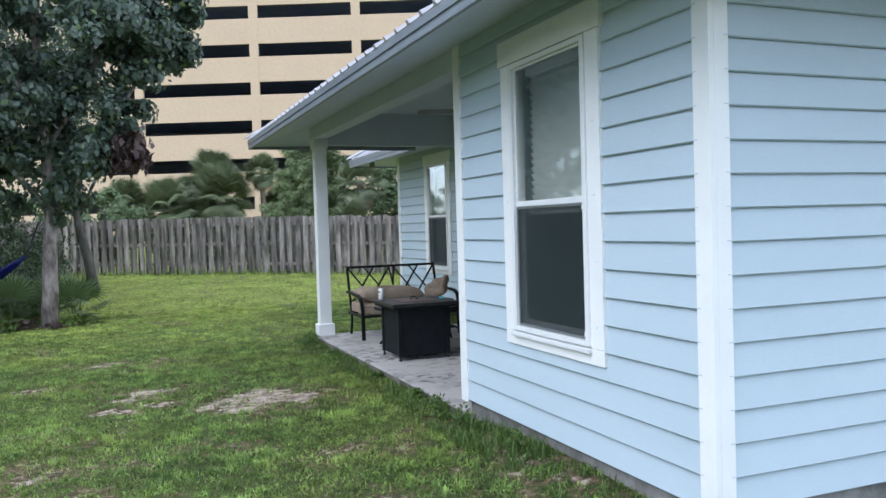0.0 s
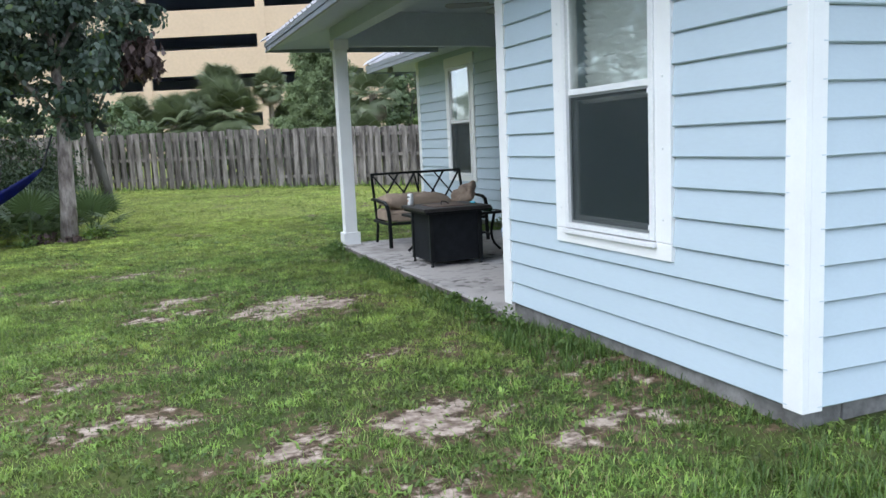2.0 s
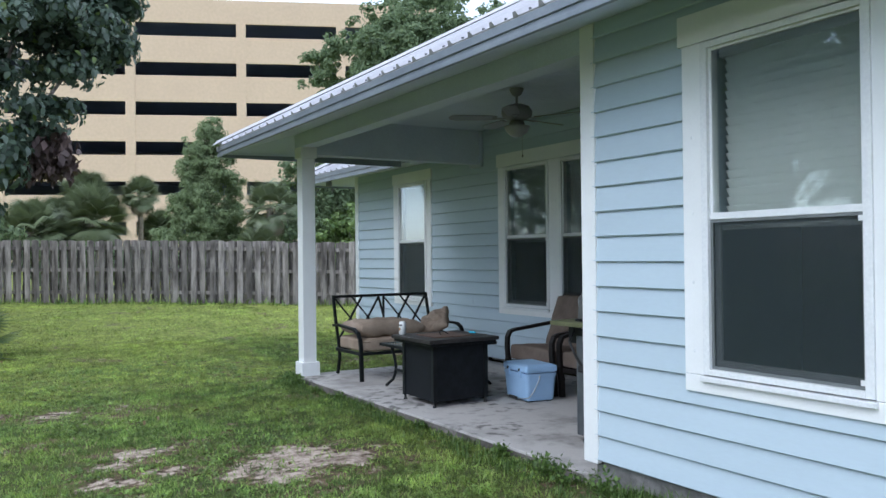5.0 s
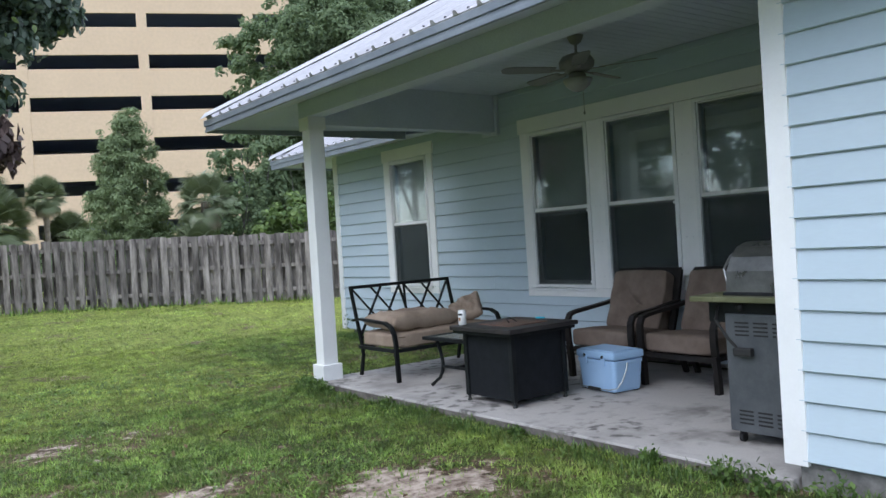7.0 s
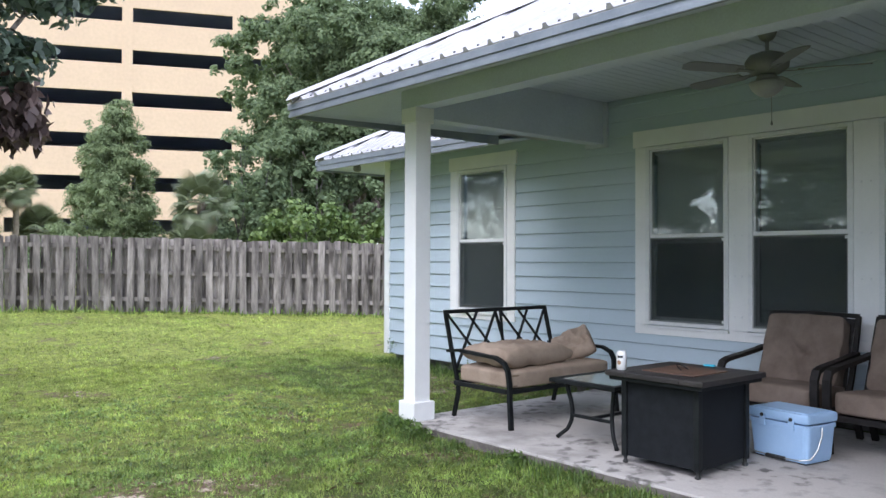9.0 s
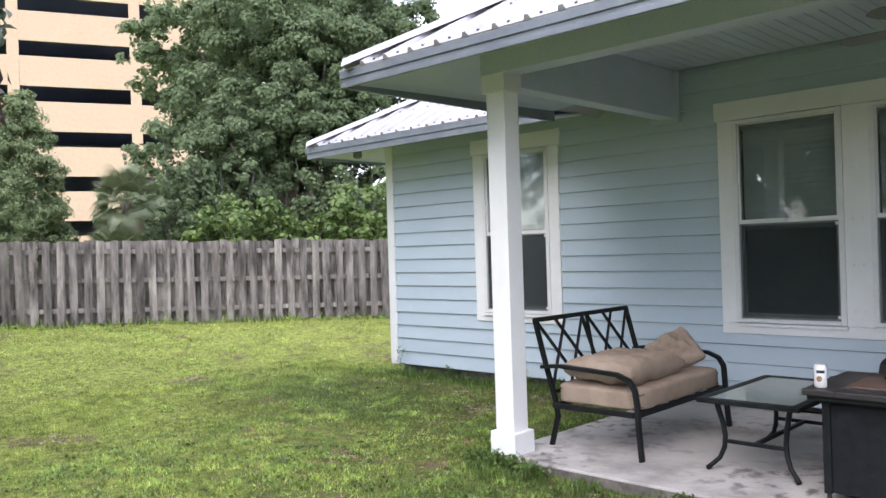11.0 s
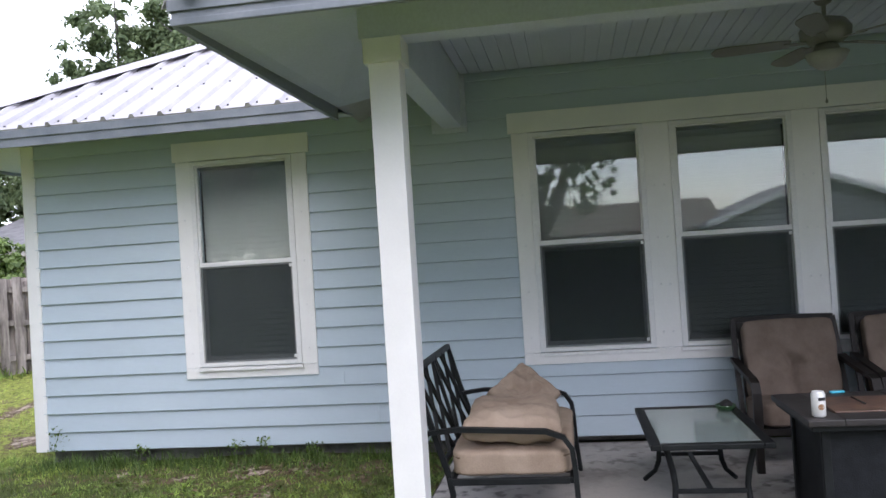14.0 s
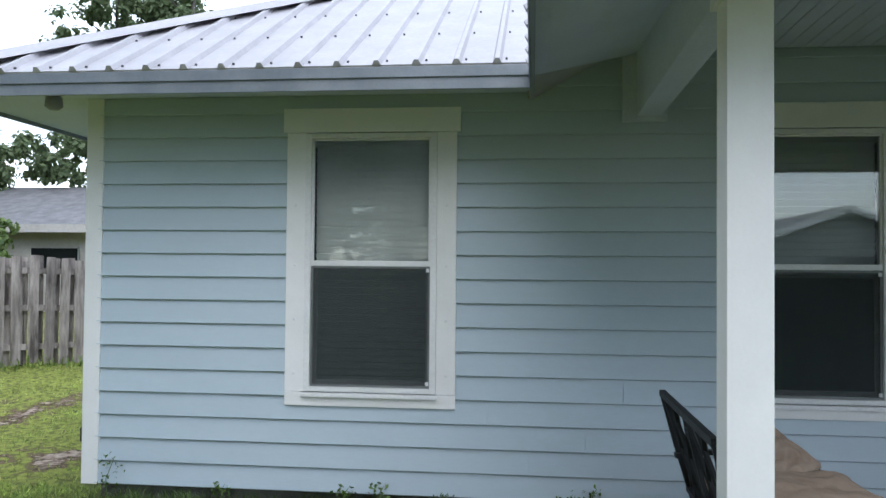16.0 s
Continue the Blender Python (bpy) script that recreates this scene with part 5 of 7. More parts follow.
# ---- gas grill behind the corner of the projecting room
def grill():
    x0, x1, y0, y1 = 3.79, 4.33, 5.74, 6.27
    g = tagged(empty("gas_grill", pose((x0 + x1) / 2, (y0 + y1) / 2, SLAB_Z)), "grey gas grill on casters with hood closed", "grill")
    made = []

    def put(nm, bm, mat, lab="", smooth=False, par=None):
        o = part(nm, bm, mat, par or g, lab, smooth)
        made.append(o)
        return o

    put("cabinet", boxes((x0, x1, y0, y1, SLAB_Z + 0.07, 0.86), bevel=0.008), GRILL_GREY)
    for z in (0.76, 0.24):
        for y in (6.16, 6.04, 5.92):
            for k in range(4):
                put("vent_slot", boxes((x0 - 0.003, x0 + 0.004, y - 0.045, y + 0.045, z - 0.03 + k * 0.024, z - 0.02 + k * 0.024), bevel=0.001), RUBBER)
    for x in (x0 + 0.05, x1 - 0.05):
        for y in (y0 + 0.05, y1 - 0.05):
            bm = bmesh.new()
            bmesh.ops.create_cone(bm, cap_ends=True, segments=16, radius1=0.03, radius2=0.03, depth=0.022, matrix=pose(x, y, SLAB_Z + 0.03, 90))
            box(bm, x - 0.012, x + 0.012, y - 0.015, y + 0.015, SLAB_Z + 0.045, SLAB_Z + 0.072)
            put("caster", bm, RUBBER)
    put("fire_box", boxes((x0 - 0.01, x1 + 0.01, y0, y1 + 0.0, 0.862, 0.985), bevel=0.01), BLACK_METAL)
    bm = bmesh.new()
    prof = [(x0 + 0.0, 0.987)] + [((x0 + x1) / 2 - 0.27 * math.cos(radians(a)), 0.987 + 0.29 * math.sin(radians(a)) ** 0.8) for a in range(20, 180, 20)] + [(x1, 0.987)]
    va = [bm.verts.new((q, y0 + 0.01, z)) for q, z in prof]
    vb = [bm.verts.new((q, y1 - 0.02, z)) for q, z in prof]
    for k in range(len(prof)):
        bm.faces.new((va[k], va[(k + 1) % len(prof)], vb[(k + 1) % len(prof)], vb[k]))
    bm.faces.new(va)
    bm.faces.new(vb[::-1])
    put("hood", bm, GRILL_STEEL)
    put("side_shelf", boxes((x0 - 0.10, x0 - 0.012, y0, y1 + 0.004, 0.935, 0.968), (x0 - 0.10, x1 - 0.02, y1 + 0.004, y1 + 0.17, 0.935, 0.968), bevel=0.006), SHELF_OLIVE, "olive side shelf")
    for xb_ in (x0 + 0.05, x1 - 0.10):
        put("shelf_bracket", boxes((xb_, xb_ + 0.025, y1 + 0.002, y1 + 0.14, 0.80, 0.932)), BLACK_METAL)
    hose = [(x0 + 0.06, y1 + 0.08, 0.90), (x0 - 0.02, y1 + 0.05, 0.82), (x0 - 0.03, y1 - 0.03, 0.72), (x0 - 0.03, y1 - 0.09, 0.66)]
    put("hose", tube(bmesh.new(), hose, 0.009, 8), RUBBER)
    put("regulator", boxes((x0 - 0.05, x0 - 0.006, y1 - 0.19, y1 - 0.07, 0.615, 0.665), bevel=0.012), RUBBER)
    bm = bmesh.new()
    bmesh.ops.create_uvsphere(bm, u_segments=12, v_segments=8, radius=0.022, matrix=Matrix.Translation((x0 - 0.025, y1 - 0.12, 0.90)))
    put("knob", bm, RUBBER)
    put("hood_handle", tube(bmesh.new(), [(x0 + 0.03, y1 - 0.015, 1.03), (x0 + 0.04, y1 + 0.012, 1.12), (x0 + 0.12, y1 + 0.012, 1.20), (x0 + 0.2, y1 - 0.015, 1.22)], 0.008, 8), WIRE)
    settle(g, *made)


grill()


# ---- ceiling fan
def fan():
    cx, cy = 4.66, 8.13
    f = tagged(empty("ceiling_fan", pose(cx, cy, CEIL_Z)), "white ceiling fan with frosted bowl light", "fan")
    made = []

    def put(nm, bm, mat, lab="", smooth=False):
        o = part(nm, bm, mat, f, lab, smooth)
        made.append(o)
        return o

    put("canopy", lathe(bmesh.new(), [(0.02, -0.075), (0.045, -0.06), (0.065, -0.02), (0.07, 0.0)], (cx, cy, CEIL_Z), 20), FAN_GREY, smooth=True)
    put("down_rod", lathe(bmesh.new(), [(0.012, -0.15), (0.012, -0.07)], (cx, cy, CEIL_Z), 12), FAN_GREY)
    put("motor", lathe(bmesh.new(), [(0.06, -0.31), (0.10, -0.30), (0.145, -0.265), (0.15, -0.22), (0.12, -0.175), (0.05, -0.15)], (cx, cy, CEIL_Z), 28), FAN_GREY, smooth=True)
    put("light_fitter", lathe(bmesh.new(), [(0.07, -0.365), (0.075, -0.34), (0.06, -0.31)], (cx, cy, CEIL_Z), 24), FAN_GREY, smooth=True)
    put("light_bowl", lathe(bmesh.new(), [(0.015, -0.47), (0.055, -0.458), (0.10, -0.42), (0.125, -0.372), (0.12, -0.364)], (cx, cy, CEIL_Z), 28), MILKY, "frosted glass bowl", True)
    for k in range(5):
        a = radians(11 + 72 * k)
        m = Matrix.Translation((cx, cy, CEIL_Z - 0.285)) @ Matrix.Rotation(a, 4, 'Z') @ Matrix.Rotation(radians(11), 4, 'X')
        bm = bmesh.new()
        out = [(0.20, -0.05), (0.30, -0.062), (0.58, -0.07), (0.64, -0.055), (0.665, 0.0), (0.64, 0.055), (0.58, 0.07), (0.30, 0.062), (0.20, 0.05)]
        va = [bm.verts.new(m @ Vector((q, w, -0.003))) for q, w in out]
        vb = [bm.verts.new(m @ Vector((q, w, 0.003))) for q, w in out]
        bm.faces.new(va[::-1])
        bm.faces.new(vb)
        for q in range(len(out)):
            bm.faces.new((va[q], va[(q + 1) % len(out)], vb[(q + 1) % len(out)], vb[q]))
        put("blade", bm, FAN_GREY)
        put("blade_iron", box(bmesh.new(), 0.11, 0.24, -0.018, 0.018, -0.010, -0.004, m=m), FAN_GREY)
    put("pull_chain", tube(bmesh.new(), [(cx + 0.06, cy, CEIL_Z - 0.36), (cx + 0.062, cy, CEIL_Z - 0.63)], 0.0022, 5), WIRE)
    put("chain_knob", lathe(bmesh.new(), [(0.004, -0.66), (0.009, -0.65), (0.004, -0.63)], (cx + 0.062, cy, CEIL_Z), 8), FAN_GREY)
    settle(f, *made)


fan()

# small black fixture of unknown kind on the side wall just past the far corner
ob_ = tagged(empty("outlet_box", pose(5.96, WALL_Y1 + 0.02, 0.46)), "small black outdoor outlet box on the siding", "outlet")
o1 = part("box", boxes((5.92, 6.0, WALL_Y1 + 0.012, WALL_Y1 + 0.085, 0.41, 0.505), bevel=0.008), BLACK_METAL, ob_)
o2 = part("cover_lip", boxes((5.912, 6.008, WALL_Y1 + 0.060, WALL_Y1 + 0.068, 0.402, 0.513), bevel=0.003), BLACK_METAL, ob_)
settle(ob_, o1, o2)

# flood light under the far corner soffit
fl = tagged(empty("flood_light", pose(5.34, 14.34, 2.70)), "small grey flood light under the eave corner", "light")
a1 = part("lamp_head", lathe(bmesh.new(), [(0.03, 0.0), (0.055, 0.02), (0.05, 0.08), (0.02, 0.10)], (5.34, 14.34, 2.615), 16), FAN_GREY, fl, smooth=True)
a2 = part("mount", boxes((5.30, 5.38, 14.30, 14.38, 2.708, 2.722), bevel=0.003), FASCIA, fl)
settle(fl, a1, a2)


# ================================================================ plants
BARK = surface("pale_bark", (0.125, 0.098, 0.088), (0.40, 0.345, 0.315), 9.0, 0.95, bump=1.0, fine=30, relief=0.02, stretch=(1, 1, 0.4))
BARK_DK = surface("dark_bark", (0.06, 0.055, 0.05), (0.13, 0.12, 0.105), 4.0, 0.95, bump=1.0, fine=14, relief=0.03, stretch=(1, 1, 0.4))
LEAF_BIG = leaf_mat("broad_leaf", (0.066, 0.100, 0.074), (0.15, 0.20, 0.145), 0.28, 0.42, tip=(0.14, 0.20, 0.05))
# leaf colour darkened to carry the shade under the trees
LEAF_SHADE = leaf_mat("shade_dark_leaf", (0.036, 0.058, 0.030), (0.095, 0.135, 0.062), 0.5, 0.25)
LEAF_DEAD = leaf_mat("dead_leaf", (0.055, 0.036, 0.036), (0.15, 0.10, 0.09), 0.7, 0.2)
LEAF_OAK = leaf_mat("oak_leaf", (0.104, 0.150, 0.076), (0.205, 0.268, 0.130), 0.7, 0.4)
LEAF_CEDAR = leaf_mat("cedar_leaf", (0.155, 0.205, 0.10), (0.27, 0.335, 0.165), 0.75, 0.35)
LEAF_PALM = leaf_mat("palm_leaf", (0.035, 0.055, 0.024), (0.26, 0.30, 0.165), 0.4, 0.15)
LEAF_PALMETTO = leaf_mat("palmetto_leaf", (0.055, 0.090, 0.035), (0.15, 0.215, 0.075), 0.36, 0.3)
LEAF_SHRUB = leaf_mat("shrub_leaf", (0.075, 0.13, 0.035), (0.20, 0.28, 0.080), 0.5, 0.3)
FROND_DEAD = leaf_mat("dead_frond", (0.17, 0.14, 0.105), (0.34, 0.29, 0.225), 0.8, 0.2)
PALM_BARK = surface("palm_boots", (0.12, 0.095, 0.075), (0.24, 0.20, 0.165), 6.0, 0.95, bump=1.0, fine=18, relief=0.03)

rng = np.random.default_rng(5)


def leaves(name, blobs, count, size, material, parent=None, aspect=0.55, hollow=0.55, gaps=0.0, freq=0.9, droop=0.35, label="", tuft=0.0, pointed=False):
    """A crown of single leaves scattered through uneven clumps; tuft: radius of the sprays that the leaves gather in, facing outwards."""
    b = np.array(blobs, float)
    vol = (b[:, 3] * b[:, 4] * b[:, 5]) ** (2 / 3)
    many = int(count * (1.6 if not tuft else 1.25))
    if tuft:
        # sprays first, set on the lumps, then leaves round each spray
        n0 = max(int(2.6 * vol.sum() / tuft ** 2), 12)
        pk = rng.choice(len(b), n0, p=vol / vol.sum())
        d0 = rng.normal(size=(n0, 3))
        d0 /= np.linalg.norm(d0, axis=1)[:, None]
        r0 = hollow + (1.05 - hollow) * rng.random(n0) ** 0.45
        lump0 = 1 + 0.16 * np.sin(d0[:, 0] * 5 + pk * 1.3) * np.cos(d0[:, 1] * 6 + pk)
        c0 = b[pk, :3] + d0 * b[pk, 3:6] * (r0 * lump0)[:, None]
        rad = tuft * (0.55 + 0.9 * rng.random(n0))
        pick = rng.choice(n0, many, p=rad ** 2 / (rad ** 2).sum())
        d = rng.normal(size=(many, 3))
        d /= np.linalg.norm(d, axis=1)[:, None]
        d = d + 0.55 * d0[pick] + (0, 0, 0.25)
        d /= np.linalg.norm(d, axis=1)[:, None]
        c = c0[pick] + d * (rad[pick] * (0.55 + 0.5 * rng.random(many)))[:, None] * (1, 1, 0.75)
    else:
        pick = rng.choice(len(b), many, p=vol / vol.sum())
        d = rng.normal(size=(len(pick), 3))
        d /= np.linalg.norm(d, axis=1)[:, None]
        r = hollow + (1.06 - hollow) * rng.random(len(pick)) ** 0.6
        lump = 1 + 0.20 * np.sin(d[:, 0] * 5 + pick * 1.3) * np.cos(d[:, 1] * 6 + pick) + 0.14 * np.sin(d[:, 2] * 9 + pick * 2.1)
        c = b[pick, :3] + d * b[pick, 3:6] * (r * lump)[:, None]
    if gaps:
        w = np.sin(c[:, 0] * freq * 2.1 + 1.3 * np.sin(c[:, 2] * freq * 1.7)) + np.sin(c[:, 1] * freq * 2.4 + np.sin(c[:, 0] * freq)) + np.sin(c[:, 2] * freq * 2.7 + c[:, 1] * freq)
        keep = w > -3 + 6 * gaps * rng.random(len(c)) ** 0.5
        c, d = c[keep], d[keep]
    c, d = c[:count], d[:count]
    n = len(c)
    t = rng.normal(size=(n, 3))
    t[:, 2] -= droop * 2
    if tuft:
        out = d + (0, 0, 0.35) + 0.42 * rng.normal(size=(n, 3))
        out /= np.linalg.norm(out, axis=1)[:, None]
        t -= out * (t * out).sum(1)[:, None]
        t /= np.linalg.norm(t, axis=1)[:, None]
        s = np.cross(t, out)
    else:
        t /= np.linalg.norm(t, axis=1)[:, None]
        up = rng.normal(size=(n, 3)) * 0.7 + (0, 0, 1)
        s = np.cross(t, up)
    s /= np.linalg.norm(s, axis=1)[:, None] + 1e-9
    nn = np.cross(s, t)
    L = size * (0.65 + 0.7 * rng.random(n))[:, None]
    if tuft:
        # broad shaded leaves deep inside the crown
        k = np.arange(n) % 9 == 0
        L[k] *= 2.3
        c[k] -= d[k] * tuft * 0.7
    base, tip = c - t * L * 0.5, c + t * L * 0.5
    a, e = c + s * L * aspect * 0.5 + nn * L * 0.10, c - s * L * aspect * 0.5 + nn * L * 0.10
    if pointed:
        bow = nn * L * 0.12
        w = s * L * aspect * 0.5
        q1, q2 = base + (tip - base) * 0.32 + bow, base + (tip - base) * 0.68 + bow * 0.6
        v = np.stack([base, q1 + w, q2 + w * 0.8, tip - nn * L * 0.08, q2 - w * 0.8, q1 - w], 1).reshape(-1, 3)
        f = np.arange(6 * n).reshape(-1, 6)
        return raw(name, v, f, material, parent, label)
    v = np.stack([base, a, tip, e], 1).reshape(-1, 3)
    f = np.arange(4 * n).reshape(-1, 4)
    return raw(name, v, f, material, parent, label)


def limb(bm, pts, r0, r1, sides=8):
    k = len(pts) - 1
    tube(bm, pts, [r0 + (r1 - r0) * i / k for i in range(k + 1)], sides)


def tree(name, label, base, trunk_pts, r0, r1, limbs_, blobs, count, size, bark, leaf, **kw):
    t = tagged(empty(name, pose(*base)), label, "tree")
    bm = bmesh.new()
    limb(bm, trunk_pts, r0, r1, 12)
    made = [part("trunk", bm, bark, t, smooth=True)]
    for pts, a, c in limbs_:
        bm = bmesh.new()
        limb(bm, pts, a, c, 7)
        made.append(part("branch", bm, bark, t, smooth=True))
    made.append(leaves("crown", blobs, count, size, leaf, t, **kw))
    settle(t, *made)
    return t


# the broad-leaved tree with the hammock
TX, TY = -0.12, 14.6
near_tree = tree("broadleaf_tree", "broad-leaved tree with pale trunk in the lawn", (TX, TY, 0.0),
                 [(TX - 0.04, TY, -0.1), (TX, TY, 0.5), (TX + 0.02, TY, 1.2), (TX + 0.05, TY, 1.9), (TX + 0.02, TY + 0.1, 3.0), (TX - 0.05, TY + 0.1, 4.6), (TX - 0.1, TY, 6.6)], 0.145, 0.04,
                 [([(TX + 0.03, TY, 1.75), (TX + 0.5, TY + 0.05, 2.5), (TX + 1.1, TY + 0.05, 3.5), (TX + 1.8, TY, 4.6)], 0.06, 0.015),
                  ([(TX, TY, 2.0), (TX - 0.7, TY - 0.2, 2.9), (TX - 1.6, TY - 0.3, 3.8)], 0.06, 0.015),
                  ([(TX, TY + 0.1, 2.9), (TX + 0.7, TY + 0.4, 4.1), (TX + 1.2, TY + 0.4, 5.6)], 0.05, 0.015),
                  ([(TX, TY + 0.1, 3.2), (TX - 0.6, TY - 0.3, 4.6), (TX - 0.9, TY - 0.4, 5.8)], 0.05, 0.015)],
                 [(TX - 0.25, TY, 3.0, 1.0, 1.0, 0.95), (TX + 0.25, TY, 2.45, 0.62, 0.7, 0.62), (TX - 1.0, TY - 0.2, 4.2, 1.5, 1.2, 1.2), (TX + 0.5, TY + 0.1, 4.7, 1.1, 1.1, 0.95),
                  (TX + 1.55, TY, 5.0, 0.85, 0.9, 0.75), (TX - 0.3, TY, 6.1, 1.8, 1.5, 1.1), (TX + 1.2, TY, 6.1, 1.1, 1.0, 0.8), (TX + 0.62, TY - 0.1, 3.45, 0.55, 0.6, 0.55), (TX + 1.75, TY, 4.35, 0.36, 0.4, 0.28),
                  (TX - 1.7, TY - 0.2, 5.4, 1.4, 1.2, 1.2),
                  (TX + 2.05, TY - 0.1, 4.9, 0.5, 0.5, 0.36), (TX + 1.4, TY - 0.1, 4.75, 0.7, 0.6, 0.42), (TX + 1.7, TY, 5.6, 0.7, 0.6, 0.5), (TX + 1.0, TY - 0.1, 3.9, 0.5, 0.5, 0.4), (TX + 1.25, TY - 0.1, 3.35, 0.36, 0.4, 0.34)],
                 36000, 0.118, BARK, LEAF_BIG, aspect=0.56, hollow=0.45, gaps=0.36, freq=2.2, droop=0.7, tuft=0.30, pointed=True)
dead = leaves("dead_leaf_spray", [(TX + 1.3, TY - 0.15, 3.0, 0.34, 0.30, 0.26), (TX + 1.15, TY - 0.1, 2.72, 0.30, 0.26, 0.22), (TX + 1.5, TY - 0.15, 2.75, 0.16, 0.2, 0.2)], 520, 0.17, LEAF_DEAD, near_tree, aspect=0.5, hollow=0.1, droop=0.9, label="withered purple-brown leaves")
settle(near_tree, dead)

thin = tree("slender_tree", "slender leaning tree near the fence", (0.35, 20.4, 0.2),
            [(0.40, 20.4, 0.1), (0.30, 20.4, 0.9), (0.10, 20.4, 1.8), (0.05, 20.4, 3.2), (-0.3, 20.4, 5.0)], 0.13, 0.05,
            [([(0.1, 20.4, 1.9), (0.6, 20.3, 3.0), (0.9, 20.3, 4.2)], 0.05, 0.015)],
            [(-0.4, 20.4, 4.6, 1.5, 1.3, 1.5), (0.2, 20.4, 3.4, 0.8, 0.8, 0.7), (-1.2, 20.4, 6.0, 1.8, 1.4, 1.3)], 6500, 0.15, BARK_DK, LEAF_BIG, hollow=0.3, gaps=0.4, freq=1.5)

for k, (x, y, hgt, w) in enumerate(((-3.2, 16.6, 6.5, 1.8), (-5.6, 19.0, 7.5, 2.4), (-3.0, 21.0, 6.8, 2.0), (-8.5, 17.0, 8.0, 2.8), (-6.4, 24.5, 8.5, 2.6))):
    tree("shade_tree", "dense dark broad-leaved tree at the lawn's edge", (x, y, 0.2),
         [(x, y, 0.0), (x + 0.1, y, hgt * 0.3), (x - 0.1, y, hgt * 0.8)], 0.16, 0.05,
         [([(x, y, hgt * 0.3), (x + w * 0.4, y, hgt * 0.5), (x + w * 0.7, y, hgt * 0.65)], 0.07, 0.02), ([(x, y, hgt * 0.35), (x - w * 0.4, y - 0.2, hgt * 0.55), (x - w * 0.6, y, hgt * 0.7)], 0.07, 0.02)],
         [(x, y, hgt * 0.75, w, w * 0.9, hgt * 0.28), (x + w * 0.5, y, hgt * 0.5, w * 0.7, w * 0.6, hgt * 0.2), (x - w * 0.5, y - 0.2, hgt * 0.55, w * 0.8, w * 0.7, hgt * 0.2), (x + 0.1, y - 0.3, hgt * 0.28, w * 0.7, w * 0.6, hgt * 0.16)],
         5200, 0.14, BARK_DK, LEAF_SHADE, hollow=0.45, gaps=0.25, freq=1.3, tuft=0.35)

# low shrubs at the lawn's edge under the trees
for k, (x, y, w, h) in enumerate(((-2.6, 15.8, 0.9, 0.9), (-3.9, 15.0, 1.1, 1.3), (-1.6, 18.0, 1.0, 1.5), (-0.9, 17.2, 0.7, 0.8), (-2.6, 18.2, 1.2, 1.9), (-1.3, 21.4, 1.2, 1.7), (-3.4, 23.6, 1.6, 2.2), (-4.6, 17.6, 1.4, 1.6), (-2.2, 20.2, 1.2, 1.2), (-6.0, 15.8, 1.3, 1.8), (-1.5, 23.6, 1.2, 0.9), (-5.0, 22.0, 1.6, 1.8))):
    z = float(ground_z(np.array(x), np.array(y)))
    s = tagged(empty("shrub", pose(x, y, z)), "dark leafy shrub beside the lawn", "shrub", group="shrubs at the lawn's edge")
    bm = bmesh.new()
    for q in range(5):
        limb(bm, [(x, y, z - 0.05), (x + 0.25 * math.cos(q * 1.3) * w, y + 0.25 * math.sin(q * 1.3) * w, z + h * 0.5), (x + 0.5 * math.cos(q * 1.3) * w, y + 0.5 * math.sin(q * 1.3) * w, z + h * 0.9)], 0.02, 0.006, 5)
    o1 = part("stem", bm, BARK_DK, s)
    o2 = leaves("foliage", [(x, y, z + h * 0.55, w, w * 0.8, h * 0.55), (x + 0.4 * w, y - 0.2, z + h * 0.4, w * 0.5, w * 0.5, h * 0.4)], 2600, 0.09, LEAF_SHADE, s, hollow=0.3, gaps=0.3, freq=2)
    settle(s, o1, o2)


# ---- fan palms
def frond_mesh(name, material, stem, blade, fold, n=19, droop=0.25):
    v, f = [], []
    w = 0.018
    v += [(0, -w, 0), (0, w, 0), (stem, 0, 0.02)]
    f.append((0, 1, 2))
    for k in range(n):
        a = radians(-108 + 216 * k / (n - 1))
        L = blade * (0.72 + 0.28 * math.cos(a * 0.75))
        d = Vector((math.cos(a), math.sin(a), 0))
        s = Vector((-math.sin(a), math.cos(a), 0))
        o = Vector((stem, 0, 0.02))
        up = fold * (0.5 - abs(math.sin(a))) * 0.3
        wd = 0.026 * blade / 0.6
        p1 = o + d * L * 0.5 + Vector((0, 0, up * L))
        p2 = o + d * L + Vector((0, 0, up * L - droop * L * 0.6))
        i = len(v)
        v += [tuple(p1 + s * wd), tuple(p1 - s * wd), tuple(p2)]
        f += [(2, i, i + 1), (i + 1, i, i + 2)]
    me = bpy.data.meshes.new(name)
    me.from_pydata(v, [], f)
    me.materials.append(material)
    return me


FRONDS = [frond_mesh("frond", LEAF_PALM, 0.72, 0.68, 0.5, n=27, droop=d) for d in (0.2, 0.45, 0.75)]
DEADF = frond_mesh("dead_frond", FROND_DEAD, 0.6, 0.6, 0.1, droop=0.9)
SMALL = [frond_mesh("frond", LEAF_PALMETTO, 0.50, 0.50, 0.4, n=19, droop=d) for d in (0.1, 0.3)]


